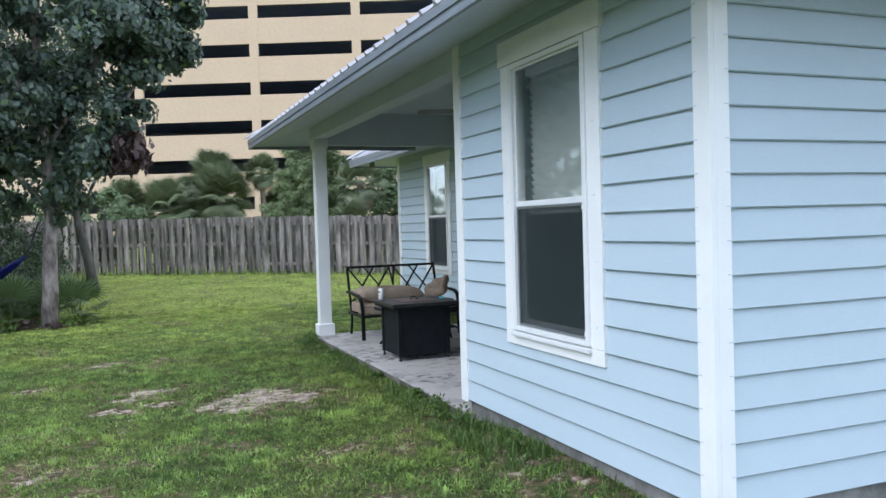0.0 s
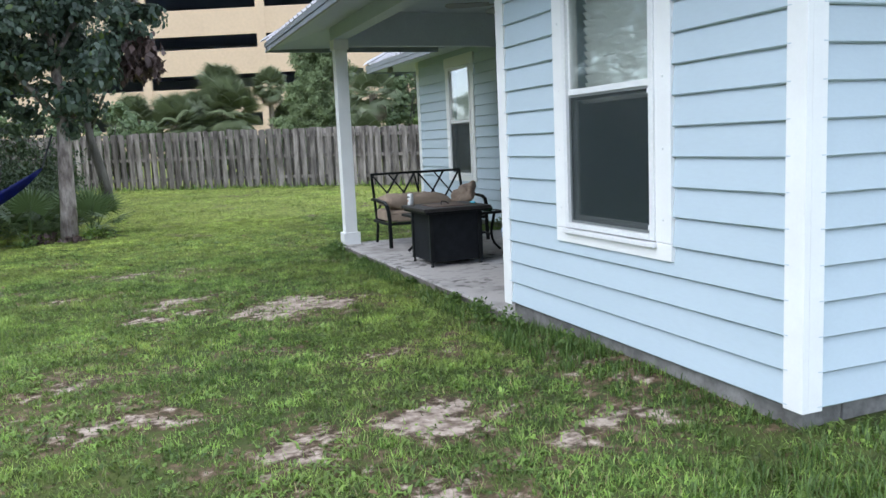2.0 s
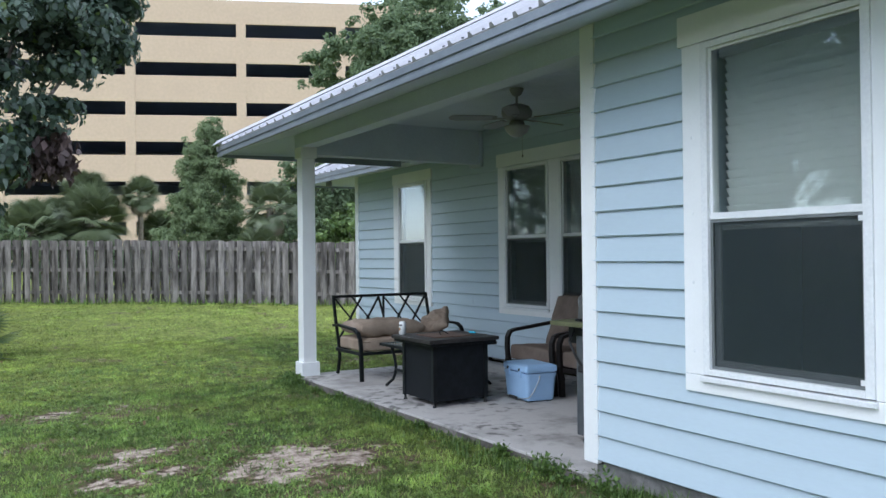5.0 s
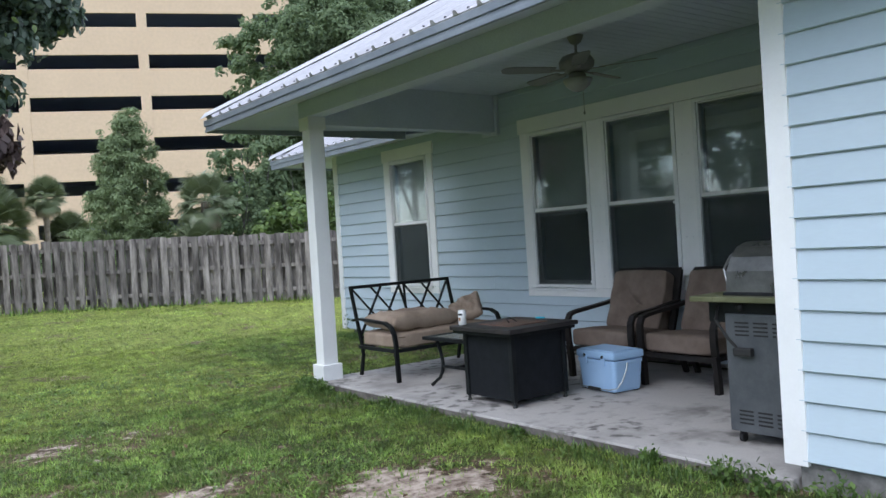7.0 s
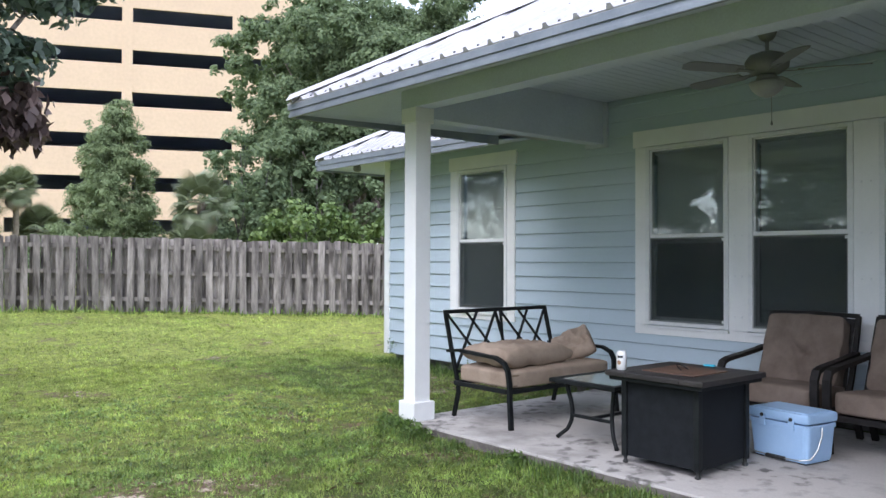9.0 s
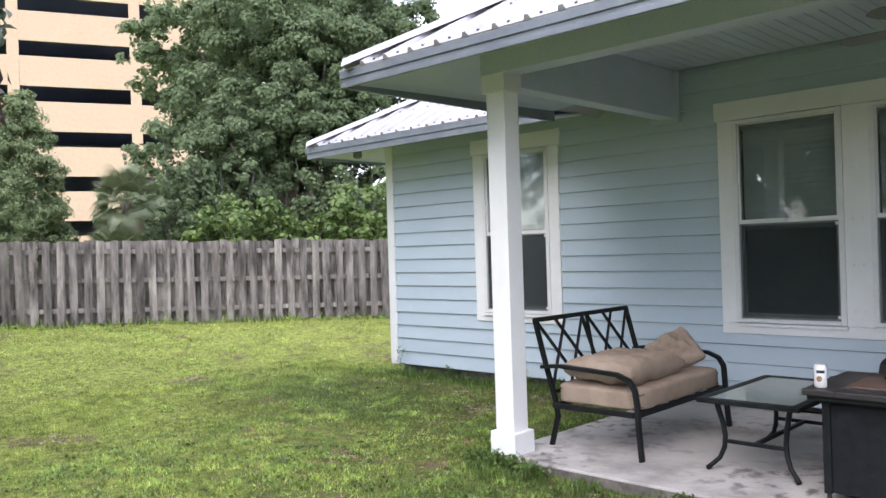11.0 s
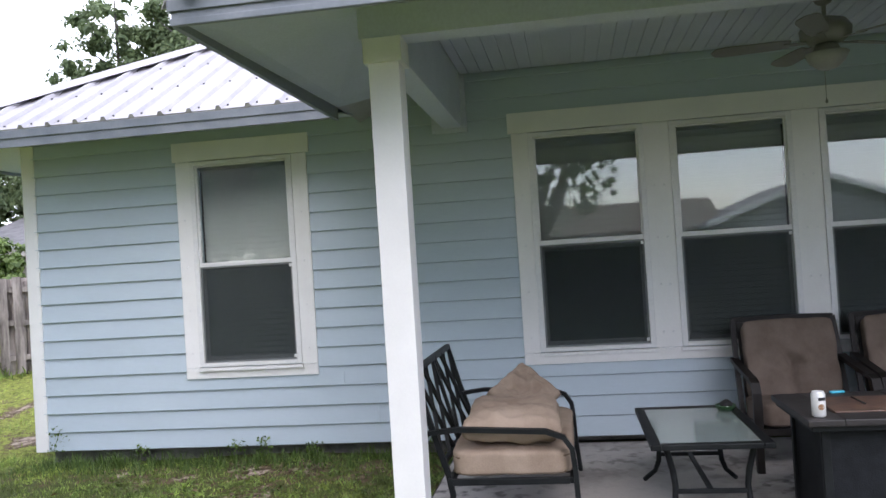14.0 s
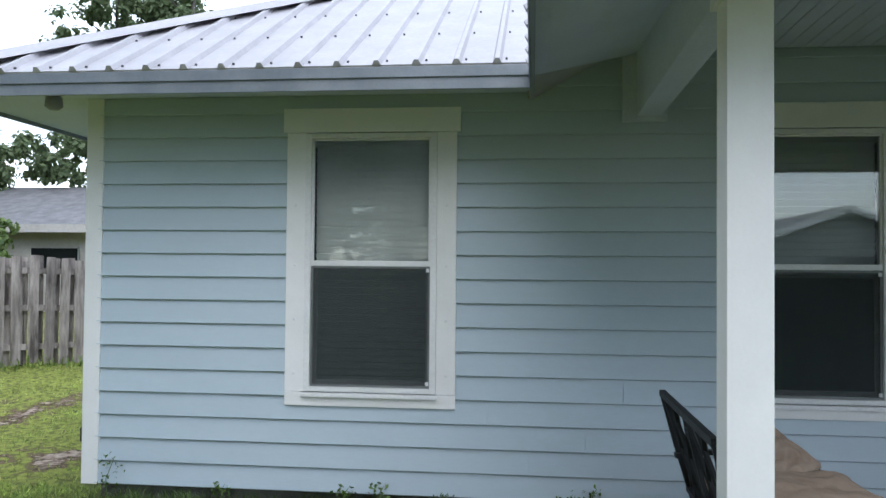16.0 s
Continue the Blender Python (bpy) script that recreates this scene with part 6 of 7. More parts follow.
def palm(x, y, z0, h, scale=1.0, n=26, skirt=10, name="cabbage_palm", label="cabbage palm with fan leaves behind the fence", seed=0):
    r = random.Random(seed)
    p_ = tagged(empty(name, pose(x, y, z0)), label, "palm")
    made = []
    if h > 0.3:
        bm = bmesh.new()
        limb(bm, [(x, y, z0 - 0.1), (x + 0.03, y, z0 + h * 0.5), (x, y, z0 + h)], 0.17 * scale, 0.15 * scale, 10)
        for k in range(int(h * 9)):
            a, zz = k * 2.4, z0 + 0.2 + k / 9
            if zz < z0 + h:
                q = Vector((x + 0.16 * scale * math.cos(a), y + 0.16 * scale * math.sin(a), zz))
                limb(bm, [q, q + Vector((0.07 * math.cos(a), 0.07 * math.sin(a), 0.14))], 0.03 * scale, 0.015, 5)
        made.append(part("trunk", bm, PALM_BARK, p_))
    top = Vector((x, y, z0 + h))
    for k in range(n):
        el = radians(82 - (135 if h > 0.3 else 110) * (k / n) + r.uniform(-9, 9))
        az = k * 2.39996 + r.uniform(-0.2, 0.2)
        o = new("frond", r.choice(FRONDS if h > 0.3 else SMALL))
        o.parent = p_
        made.append(o)
        o.matrix_basis = Matrix.Translation(top) @ Matrix.Rotation(az, 4, 'Z') @ Matrix.Rotation(-el, 4, 'Y') @ Matrix.Rotation(r.uniform(-0.4, 0.4), 4, 'X') @ Matrix.Scale(scale * r.uniform(0.85, 1.1), 4)
    for k in range(skirt):
        az = k * 2.1 + r.uniform(-0.3, 0.3)
        o = new("dead_frond", DEADF)
        o.parent = p_
        made.append(o)
        o.matrix_basis = Matrix.Translation(top - Vector((0, 0, 0.1))) @ Matrix.Rotation(az, 4, 'Z') @ Matrix.Rotation(radians(r.uniform(48, 80)), 4, 'Y') @ Matrix.Scale(scale * r.uniform(0.8, 1.1), 4)
    settle(p_, *made)
    return p_


for k, (x, y, h, sc) in enumerate(((8.4, 64.7, 3.7, 2.45), (8.2, 66.4, 5.7, 1.8), (4.4, 64.0, 2.9, 2.1), (6.3, 66.0, 3.6, 1.8), (11.7, 64.7, 5.7, 1.35), (9.25, 28.7, 2.7, 0.9), (8.7, 28.3, 1.3, 0.7), (1.6, 65.0, 3.2, 1.9), (13.4, 66.0, 3.0, 1.6))):
    palm(x, y, 0.45, h, sc * 0.88, 80 if y > 40 else 46, 40 if y > 40 else 44, seed=k)
for k, (x, y, n) in enumerate(((-0.75, 15.0, 14), (0.18, 15.0, 15), (-1.25, 15.4, 14), (0.25, 15.9, 12), (-1.9, 14.6, 14), (-2.9, 14.4, 13), (-0.6, 16.2, 12), (-0.15, 15.4, 12))):
    palm(x, y, 0.02, 0.12, 0.85, n, 0, "saw_palmetto", "low saw palmetto with stiff fan leaves", 30 + k)

# ---- cedar, oaks and shrubs behind the fence
def cedar_sprays(x, y):
    """Upswept sprays set round a cone, thinning to loose wisps at the top."""
    r = random.Random(8)
    out = [(x, y, 1.9, 1.55, 1.4, 1.1), (x, y, 3.2, 1.25, 1.1, 1.1), (x, y, 4.5, 0.85, 0.85, 1.1), (x + 0.1, y, 5.8, 0.45, 0.45, 0.9)]
    for k in range(95):
        f = (k / 95) ** 0.85
        z = 0.9 + 6.4 * f + r.uniform(-0.15, 0.15)
        rad = 2.2 * (1 - f) ** 0.75 * r.uniform(0.62, 1.0) + 0.08
        a = k * 2.39996
        s_ = (0.54 - 0.28 * f) * r.uniform(0.75, 1.2)
        out.append((x + 0.25 * f + rad * math.cos(a), y + rad * math.sin(a), z, s_, s_, s_ * r.uniform(1.2, 1.8)))
    return out


cx, cy = 9.35, 37.6
tree("cedar_tree", "cone-shaped pale green cedar behind the fence", (cx, cy, 0.5),
     [(cx, cy, 0.3), (cx, cy, 3.6), (cx + 0.15, cy, 7.0)], 0.10, 0.015,
     [([(cx, cy, 1.5 + 0.8 * k), (cx + (1.0 - 0.15 * k) * math.cos(k * 2.3), cy + (1.0 - 0.15 * k) * math.sin(k * 2.3), 2.0 + 0.85 * k)], 0.03, 0.008) for k in range(6)],
     cedar_sprays(cx, cy),
     52000, 0.13, BARK_DK, LEAF_CEDAR, aspect=0.36, hollow=0.1, gaps=0.22, freq=2.0, droop=-0.4, tuft=0.27)


def oak(x, y, h, w, count, seed, label="large live oak with dense green crown", tuft=0.45, size=0.135):
    r = random.Random(seed)
    limbs_, blobs = [], []
    for k in range(9):
        a = k * 0.7 + r.uniform(-0.2, 0.2)
        e = Vector((x + w * 0.62 * math.cos(a), y + w * 0.55 * math.sin(a), h * r.uniform(0.42, 0.82)))
        mid = Vector((x + w * 0.25 * math.cos(a + 0.3), y + w * 0.25 * math.sin(a + 0.3), h * 0.38))
        limbs_.append(([(x, y, h * 0.22), mid, (mid + e) / 2 + Vector((r.uniform(-0.4, 0.4), 0, 0.3)), e], 0.13, 0.03))
        blobs.append((e.x, e.y, e.z, w * r.uniform(0.30, 0.44), w * 0.34, h * r.uniform(0.12, 0.17)))
    for k in range(7):
        blobs.append((x + w * r.uniform(-0.5, 0.5), y + w * r.uniform(-0.5, 0.3), h * r.uniform(0.72, 0.93), w * r.uniform(0.28, 0.4), w * 0.32, h * r.uniform(0.09, 0.14)))
    return tree("oak_tree", label, (x, y, 0.4), [(x, y, 0.2), (x + 0.2, y, h * 0.15), (x, y, h * 0.3), (x - 0.2, y, h * 0.7)], 0.34, 0.08, limbs_, blobs, count, size, BARK, LEAF_OAK, aspect=0.7, hollow=0.6, gaps=0.22, freq=0.8, tuft=tuft)


oak(18.0, 33.4, 11.5, 4.8, 95000, 1, size=0.15)
oak(21.2, 34.6, 14.0, 5.0, 80000, 2, size=0.15)
oak(22.6, 42.0, 17.0, 6.0, 34000, 4, size=0.22)
for x_, y_, w_o, h_o in ((16.6, 35.5, 2.5, 6.5), (18.6, 36.5, 3.0, 7.0), (22.0, 35.8, 2.6, 7.5), (23.2, 33.4, 1.7, 5.6), (29.5, 34.0, 2.6, 7.0)):
    tree("shade_oak", "low dense oak in the shade of taller ones", (x_, y_, 0.4), [(x_, y_, 0.2), (x_ + 0.2, y_, 2.0), (x_, y_, h_o * 0.7)], 0.16, 0.05,
         [([(x_, y_, 1.5), (x_ + w_o * 0.4 * math.cos(a), y_ + w_o * 0.4 * math.sin(a), 2.6), (x_ + w_o * 0.7 * math.cos(a), y_ + w_o * 0.7 * math.sin(a), h_o * 0.6)], 0.06, 0.02) for a in (0.4, 2.5, 4.6)],
         [(x_, y_, h_o * 0.5, w_o, w_o * 0.7, h_o * 0.42), (x_ + w_o * 0.6, y_, h_o * 0.35, w_o * 0.7, w_o * 0.6, h_o * 0.3), (x_ - w_o * 0.6, y_, h_o * 0.35, w_o * 0.7, w_o * 0.6, h_o * 0.3)],
         20000, 0.2, BARK, LEAF_OAK, aspect=0.7, hollow=0.4, gaps=0.1, freq=0.8, tuft=0.45)
# crooked pale trunks under the oaks' edge
for x_, y_, k_ in ((15.8, 31.6, 1), (17.2, 30.6, -1), (18.7, 30.2, 1)):
    tree("leaning_oak", "crooked pale-barked oak reaching over the fence", (x_, y_, 0.4), [(x_, y_, 0.2), (x_ + 0.15 * k_, y_, 1.6), (x_ - 0.25 * k_, y_, 2.7), (x_ + 0.2 * k_, y_, 3.8), (x_ - 0.3 * k_, y_, 5.2)], 0.13, 0.05,
         [([(x_ - 0.25 * k_, y_, 2.7), (x_ - 0.9 * k_, y_ - 0.2, 3.4), (x_ - 1.0 * k_, y_ - 0.3, 4.4), (x_ - 1.6 * k_, y_ - 0.3, 5.4)], 0.07, 0.025), ([(x_ + 0.2 * k_, y_, 3.8), (x_ + 0.8 * k_, y_ - 0.1, 4.3), (x_ + 1.0 * k_, y_ - 0.2, 5.4)], 0.06, 0.02)],
         [(x_ - 0.4 * k_, y_, 6.0, 2.0, 1.5, 0.9), (x_ - 1.6 * k_, y_ - 0.3, 5.4, 1.2, 1.0, 0.7), (x_ + 1.1 * k_, y_, 5.6, 1.3, 1.1, 0.8), (x_, y_ - 0.2, 6.9, 1.6, 1.3, 0.8)],
         24000, 0.125, BARK, LEAF_OAK, aspect=0.7, hollow=0.5, gaps=0.2, freq=1.0, tuft=0.36)

for k, (x, y, w, h, n) in enumerate(((12.8, 28.2, 1.7, 2.8, 5200), (15.6, 25.6, 1.9, 3.0, 6000), (17.6, 25.0, 1.7, 2.8, 5200), (10.9, 30.6, 1.4, 3.2, 4200), (13.9, 31.0, 1.8, 4.6, 5200), (17.8, 29.0, 2.2, 4.6, 6000), (0.2, 31.6, 1.6, 2.4, 3600), (-2.6, 32.6, 1.8, 2.6, 3600), (8.6, 31.0, 1.2, 1.7, 2600), (3.6, 31.6, 1.5, 1.5, 3200), (6.2, 32.8, 1.6, 1.5, 3200), (12.2, 31.5, 1.6, 5.4, 5200))):
    z = 0.45
    s = tagged(empty("tall_shrub", pose(x, y, z)), "leafy green shrub behind the fence", "shrub", group="shrubs behind the fence")
    bm = bmesh.new()
    for q in range(5):
        limb(bm, [(x, y, z - 0.05), (x + 0.3 * math.cos(q * 1.3) * w, y + 0.3 * math.sin(q * 1.3) * w, z + h * 0.45), (x + 0.55 * math.cos(q * 1.3) * w, y + 0.55 * math.sin(q * 1.3) * w, z + h * 0.85)], 0.05, 0.012, 5)
    o1 = part("stem", bm, BARK_DK, s)
    o2 = leaves("foliage", [(x, y, z + h * 0.55, w, w * 0.8, h * 0.48), (x + 0.5 * w, y - 0.2, z + h * 0.4, w * 0.6, w * 0.5, h * 0.36), (x - 0.5 * w, y - 0.1, z + h * 0.45, w * 0.6, w * 0.5, h * 0.38)], n, 0.17, LEAF_SHRUB if k in (0, 1, 2, 8) else LEAF_OAK, s, aspect=0.65, hollow=0.5, gaps=0.2, freq=1.4, tuft=0.3)
    settle(s, o1, o2)

for k, (x, y, h, w) in enumerate(((28.4, 23.6, 13.4, 2.4), (28.2, 26.4, 12.4, 2.6), (30.0, 34.2, 10.4, 1.4))):
    r = random.Random(k)
    tree("pine_tree", "tall loose-crowned tree beyond the roof", (x, y, 0.3), [(x, y, 0), (x + 0.2, y, h * 0.5), (x, y, h)], 0.2, 0.03,
         [([(x, y, h * f), (x + w * math.cos(f * 19) * (1.2 - f), y + w * math.sin(f * 19) * (1.2 - f), h * (f + 0.06))], 0.05, 0.012) for f in (0.45, 0.55, 0.62, 0.7, 0.78, 0.86)],
         [(x + r.uniform(-1, 1) * w * (1.25 - f), y + r.uniform(-1, 1) * w * (1.25 - f), h * f, w * (1.15 - f) * 1.0 + 0.3, w * (1.15 - f) + 0.3, h * 0.06) for f in np.linspace(0.42, 0.99, 13)],
         14000, 0.22, BARK_DK, LEAF_OAK, hollow=0.3, gaps=0.35, freq=1.2, tuft=0.35)

# ---- trees and houses on the camera's own side of the yard, met only in the panes
for k, (x, y, h, w) in enumerate(((-9.0, 10.6, 7.6, 2.9), (-12.5, 12.6, 6.5, 2.6), (-12.0, 17.5, 7.5, 2.4), (-10.5, 14.8, 8.6, 3.0))):
    oak(x, y, h, w, 4200, 20 + k, "leafy oak across the yard", size=0.2)

ROOF_BROWN = surface("brown_shingle", (0.12, 0.095, 0.075), (0.20, 0.165, 0.135), 3.0, 0.95, bump=0.5, fine=20)
ROOF_GREY = surface("grey_shingle", (0.15, 0.15, 0.16), (0.24, 0.235, 0.245), 3.0, 0.9, bump=0.5, fine=20)
WALL_GREY = surface("grey_house_paint", (0.25, 0.255, 0.26), (0.32, 0.325, 0.33), 1.5, 0.8, bump=0.2)
WALL_BEIGE = surface("beige_block", (0.42, 0.40, 0.38), (0.50, 0.48, 0.46), 1.5, 0.85, bump=0.3, fine=12)
DARK_PANE, dnt, dp = node_mat("dark_pane")
dp.inputs["Base Color"].default_value = (0.015, 0.018, 0.02, 1)
dp.inputs["Roughness"].default_value = 0.08


def gable(bm, x0, x1, y0, y1, z0, zr, axis, thick=0.12):
    """Two roof planes with thickness; axis: the way the ridge runs."""
    if axis == 'x':
        m = (y0 + y1) / 2
        prof = [(y0, z0), (m, zr), (y1, z0), (y1, z0 + thick), (m, zr + thick), (y0, z0 + thick)]
        rings = [[bm.verts.new((x, a, z)) for a, z in prof] for x in (x0, x1)]
    else:
        m = (x0 + x1) / 2
        prof = [(x0, z0), (m, zr), (x1, z0), (x1, z0 + thick), (m, zr + thick), (x0, z0 + thick)]
        rings = [[bm.verts.new((a, y, z)) for a, z in prof] for y in (y0, y1)]
    for k in range(6):
        bm.faces.new((rings[0][k], rings[0][(k + 1) % 6], rings[1][(k + 1) % 6], rings[1][k]))
    bm.faces.new((rings[0][0], rings[0][1], rings[0][4], rings[0][5]))
    bm.faces.new((rings[0][1], rings[0][2], rings[0][3], rings[0][4]))
    bm.faces.new((rings[1][5], rings[1][4], rings[1][1], rings[1][0]))
    bm.faces.new((rings[1][4], rings[1][3], rings[1][2], rings[1][1]))
    return bm


def prism(bm, x, y0, y1, z0, zr, d):
    m = (y0 + y1) / 2
    a = [bm.verts.new((x, q, z)) for q, z in ((y0, z0), (y1, z0), (m, zr))]
    b = [bm.verts.new((x - d, q, z)) for q, z in ((y0, z0), (y1, z0), (m, zr))]
    bm.faces.new(a)
    bm.faces.new(b[::-1])
    for k in range(3):
        bm.faces.new((a[k], a[(k + 1) % 3], b[(k + 1) % 3], b[k]))
    return bm


hs = tagged(empty("neighbour_house", pose(-18, 2, 0)), "grey gabled house with white verges across the yard", "house")
hp = [part("wall", boxes((-24, -16, -1.9, 4.7, 0, 2.3), (-25, -18, 4.7, 14.0, 0, 2.15)), WALL_GREY, hs),
      part("gable_wall", prism(bmesh.new(), -16.0, -1.9, 4.7, 2.3, 3.5, 0.2), WALL_GREY, hs),
      part("roof", gable(bmesh.new(), -25, -15.6, -2.4, 5.2, 2.2, 3.62, 'x'), ROOF_GREY, hs),
      part("roof", gable(bmesh.new(), -26, -17.4, 4.1, 14.6, 2.1, 3.4, 'y'), ROOF_BROWN, hs),
      part("window", boxes((-16.02, -15.97, 0.3, 2.1, 1.0, 2.1)), DARK_PANE, hs)]
for s_, y0, y1 in ((0, -2.4, 1.4), (1, 5.2, 1.4)):
    hp.append(part("verge_board", tube(bmesh.new(), [(-15.57, y0, 2.22), (-15.57, y1, 3.64)], 0, flat=(0.04, 0.2)), TRIM, hs))
settle(hs, *hp)

sh = tagged(empty("low_house", pose(23, 24, 0)), "low pale block house with grey roof beyond the fence", "house")
sp_ = [part("wall", boxes((22.0, 30.0, 19.0, 28.2, 0, 2.62)), WALL_BEIGE, sh),
       part("roof", gable(bmesh.new(), 21.3, 30.7, 18.4, 28.8, 2.58, 4.1, 'y'), ROOF_GREY, sh),
       part("fascia_board", boxes((21.26, 21.30, 18.4, 28.8, 2.52, 2.74)), WALL_BEIGE, sh)]
for y0, y1 in ((24.0, 25.4), (20.6, 22.0)):
    w_ = part("window", boxes((21.96, 22.01, y0, y1, 1.45, 2.1)), DARK_PANE, sh)
    fr = part("window_frame", boxes((21.94, 21.99, y0 - 0.05, y0, 1.4, 2.15)), WALL_GREY, sh)
    part("window_frame", boxes((21.94, 21.99, y1, y1 + 0.05, 1.4, 2.15)), WALL_GREY, sh)
    part("window_frame", boxes((21.94, 21.99, (y0 + y1) / 2 - 0.025, (y0 + y1) / 2 + 0.025, 1.45, 2.1)), WALL_GREY, sh)
    sp_ += [w_, fr]
settle(sh, *sp_)

# power lines over the yard
lines = tagged(empty("power_line", pose(-12, 6, 5)), "thin black overhead wires across the yard", "wire")
pl = []
for z in (5.0, 5.5):
    pl.append(part("wire", tube(bmesh.new(), [(-13, -30 + 6 * k, z + 0.004 * (k - 6) ** 2) for k in range(13)], 0.012, 5), RUBBER, lines))
settle(lines, *pl)

# ---- hammock
HAMMOCK = surface("blue_nylon", (0.004, 0.008, 0.13), (0.010, 0.02, 0.22), 6.0, 0.45, bump=0.5, fine=30)
POUCH = surface("navy_nylon", (0.004, 0.007, 0.05), (0.008, 0.014, 0.08), 6.0, 0.6, bump=0.4, fine=30)
ham = tagged(empty("hammock", pose(-1.5, 13.8, 0.5)), "blue nylon hammock slung from the tree", "hammock")
ends = (Vector((-0.42, 14.38, 1.22)), Vector((-3.9, 13.1, 1.35)))
bm = bmesh.new()
nu, nv = 24, 8
grid = []
for i in range(nu + 1):
    t = i / nu
    c = ends[0].lerp(ends[1], t)
    sag = 0.86 * (1 - (2 * t - 1) ** 2) ** 0.9
    half = 0.03 + 0.36 * math.sin(math.pi * t) ** 0.6
    row = []
    for j in range(nv + 1):
        q = -1 + 2 * j / nv
        fold = 0.018 * math.sin(j * 2.6 + t * 3)
        row.append(bm.verts.new(c + Vector((0.30 * q * half, 0.95 * q * half, -sag + 0.20 * half / 0.39 * q * q + fold))))
    grid.append(row)
for i in range(nu):
    for j in range(nv):
        bm.faces.new((grid[i][j], grid[i + 1][j], grid[i + 1][j + 1], grid[i][j + 1]))
bmesh.ops.solidify(bm, geom=list(bm.faces), thickness=0.006)
h1 = part("cloth", bm, HAMMOCK, ham, smooth=True)
h2 = part("strap", tube(bmesh.new(), [ends[0], (TX - 0.12, TY - 0.06, 1.75)], 0.014, 6), RUBBER, ham)
h3 = part("strap", tube(bmesh.new(), [ends[1], (-6.0, 12.4, 2.1)], 0.014, 6), RUBBER, ham)
h4 = part("pouch", box(bmesh.new(), -1.66, -1.53, 13.64, 13.76, 0.24, 0.42, bevel=0.03), POUCH, ham, "small blue hanging stuff sack")
h5 = part("pouch_cord", tube(bmesh.new(), [(-1.59, 13.70, 0.42), (-1.59, 13.70, 0.56)], 0.008, 5), RUBBER, ham)
h6 = part("pouch_foot", tube(bmesh.new(), [(-1.62, 13.66, 0.17), (-1.60, 13.66, 0.05), (-1.52, 13.64, 0.02)], 0.018, 6), RUBBER, ham)
settle(ham, h1, h2, h3, h4, h5, h6)
tree("shade_tree", "dense dark broad-leaved tree at the lawn's edge", (-6.1, 12.3, 0.0), [(-6.1, 12.3, -0.1), (-6.05, 12.3, 2.2), (-6.2, 12.3, 5.5)], 0.16, 0.05, [([(-6.05, 12.3, 2.2), (-5.2, 12.6, 3.4), (-4.4, 12.8, 4.4)], 0.06, 0.02)],
     [(-6.1, 12.3, 4.6, 2.0, 1.8, 1.7), (-4.9, 12.9, 4.4, 1.2, 1.0, 0.8), (-6.3, 13.4, 2.5, 1.9, 2.1, 1.5)], 8500, 0.15, BARK_DK, LEAF_BIG, hollow=0.3, gaps=0.35, freq=1.5)

# stepping stone by the near corner
tagged(link("stepping_stone", box(bmesh.new(), -0.22, 0.22, -0.2, 0.2, 0.0, 0.05, bevel=0.012, m=pose(3.72, 2.40, 0.05, 0, 0, 12)), FOOTING), "grey concrete stepping stone in the grass", "paver")

# ================================================================ grass
def patchy(m, dry, freq):
    """Lets the hue of a lawn drift from place to place."""
    nt = m.node_tree
    ramp = nt.nodes["Color Ramp"]
    geo = nt.nodes["Geometry"]
    n1 = noise_node(nt, geo.outputs["Position"], freq, 4)
    n2 = noise_node(nt, geo.outputs["Position"], freq * 4.5, 3)
    col = mix_col(nt, ranged(nt, n1, 0.44, 0.64, 0, 0.45), ramp.outputs["Color"], dry)
    hs_ = nt.nodes.new("ShaderNodeHueSaturation")
    nt.links.new(col, hs_.inputs["Color"])
    n3 = noise_node(nt, geo.outputs["Position"], 6.5, 5, 0.65)
    tone = nt.nodes.new("ShaderNodeMath")
    tone.operation = 'MULTIPLY'
    nt.links.new(ranged(nt, n2, 0.36, 0.64, 0.62, 1.42), tone.inputs[0])
    nt.links.new(ranged(nt, n3, 0.36, 0.62, 0.55, 1.45), tone.inputs[1])
    nt.links.new(tone.outputs[0], hs_.inputs["Value"])
    for l in list(ramp.outputs["Color"].links):
        if l.to_node.type in ('BSDF_PRINCIPLED', 'BSDF_TRANSLUCENT'):
            k = l.to_socket
            nt.links.remove(l)
            nt.links.new(hs_.outputs["Color"], k)
    return m


BLADE = leaf_mat("grass_blade", (0.058, 0.115, 0.024), (0.30, 0.42, 0.095), 0.55, 0.38, tip=(0.34, 0.29, 0.15))
patchy(BLADE, (0.33, 0.36, 0.078), 0.45)
# drier blades, also brightened to carry the open light on the far lawn
BLADE_DRY_LIT = leaf_mat("dry_lit_grass_blade", (0.155, 0.225, 0.052), (0.39, 0.475, 0.108), 0.6, 0.3, tip=(0.38, 0.33, 0.15))
patchy(BLADE_DRY_LIT, (0.46, 0.51, 0.115), 0.35)
BROAD = leaf_mat("weed_leaf", (0.072, 0.120, 0.030), (0.20, 0.315, 0.060), 0.55, 0.35)
patchy(BROAD, (0.26, 0.32, 0.075), 0.6)


# lusher growth by walls and slab; the shade there is painted into the green
LUSH_SHADED = leaf_mat("shaded_grass_blade", (0.050, 0.098, 0.020), (0.165, 0.255, 0.058), 0.5, 0.35)


def open_lawn(x, y):
    house = ((x > BUMP_X + 0.02) & (y > BUMP_Y0 + 0.02) & (y < BUMP_Y1)) | ((x > 3.335) & (y >= BUMP_Y1) & (y < 10.71)) | ((x > WALL_X + 0.02) & (y < WALL_Y1))
    return ~house


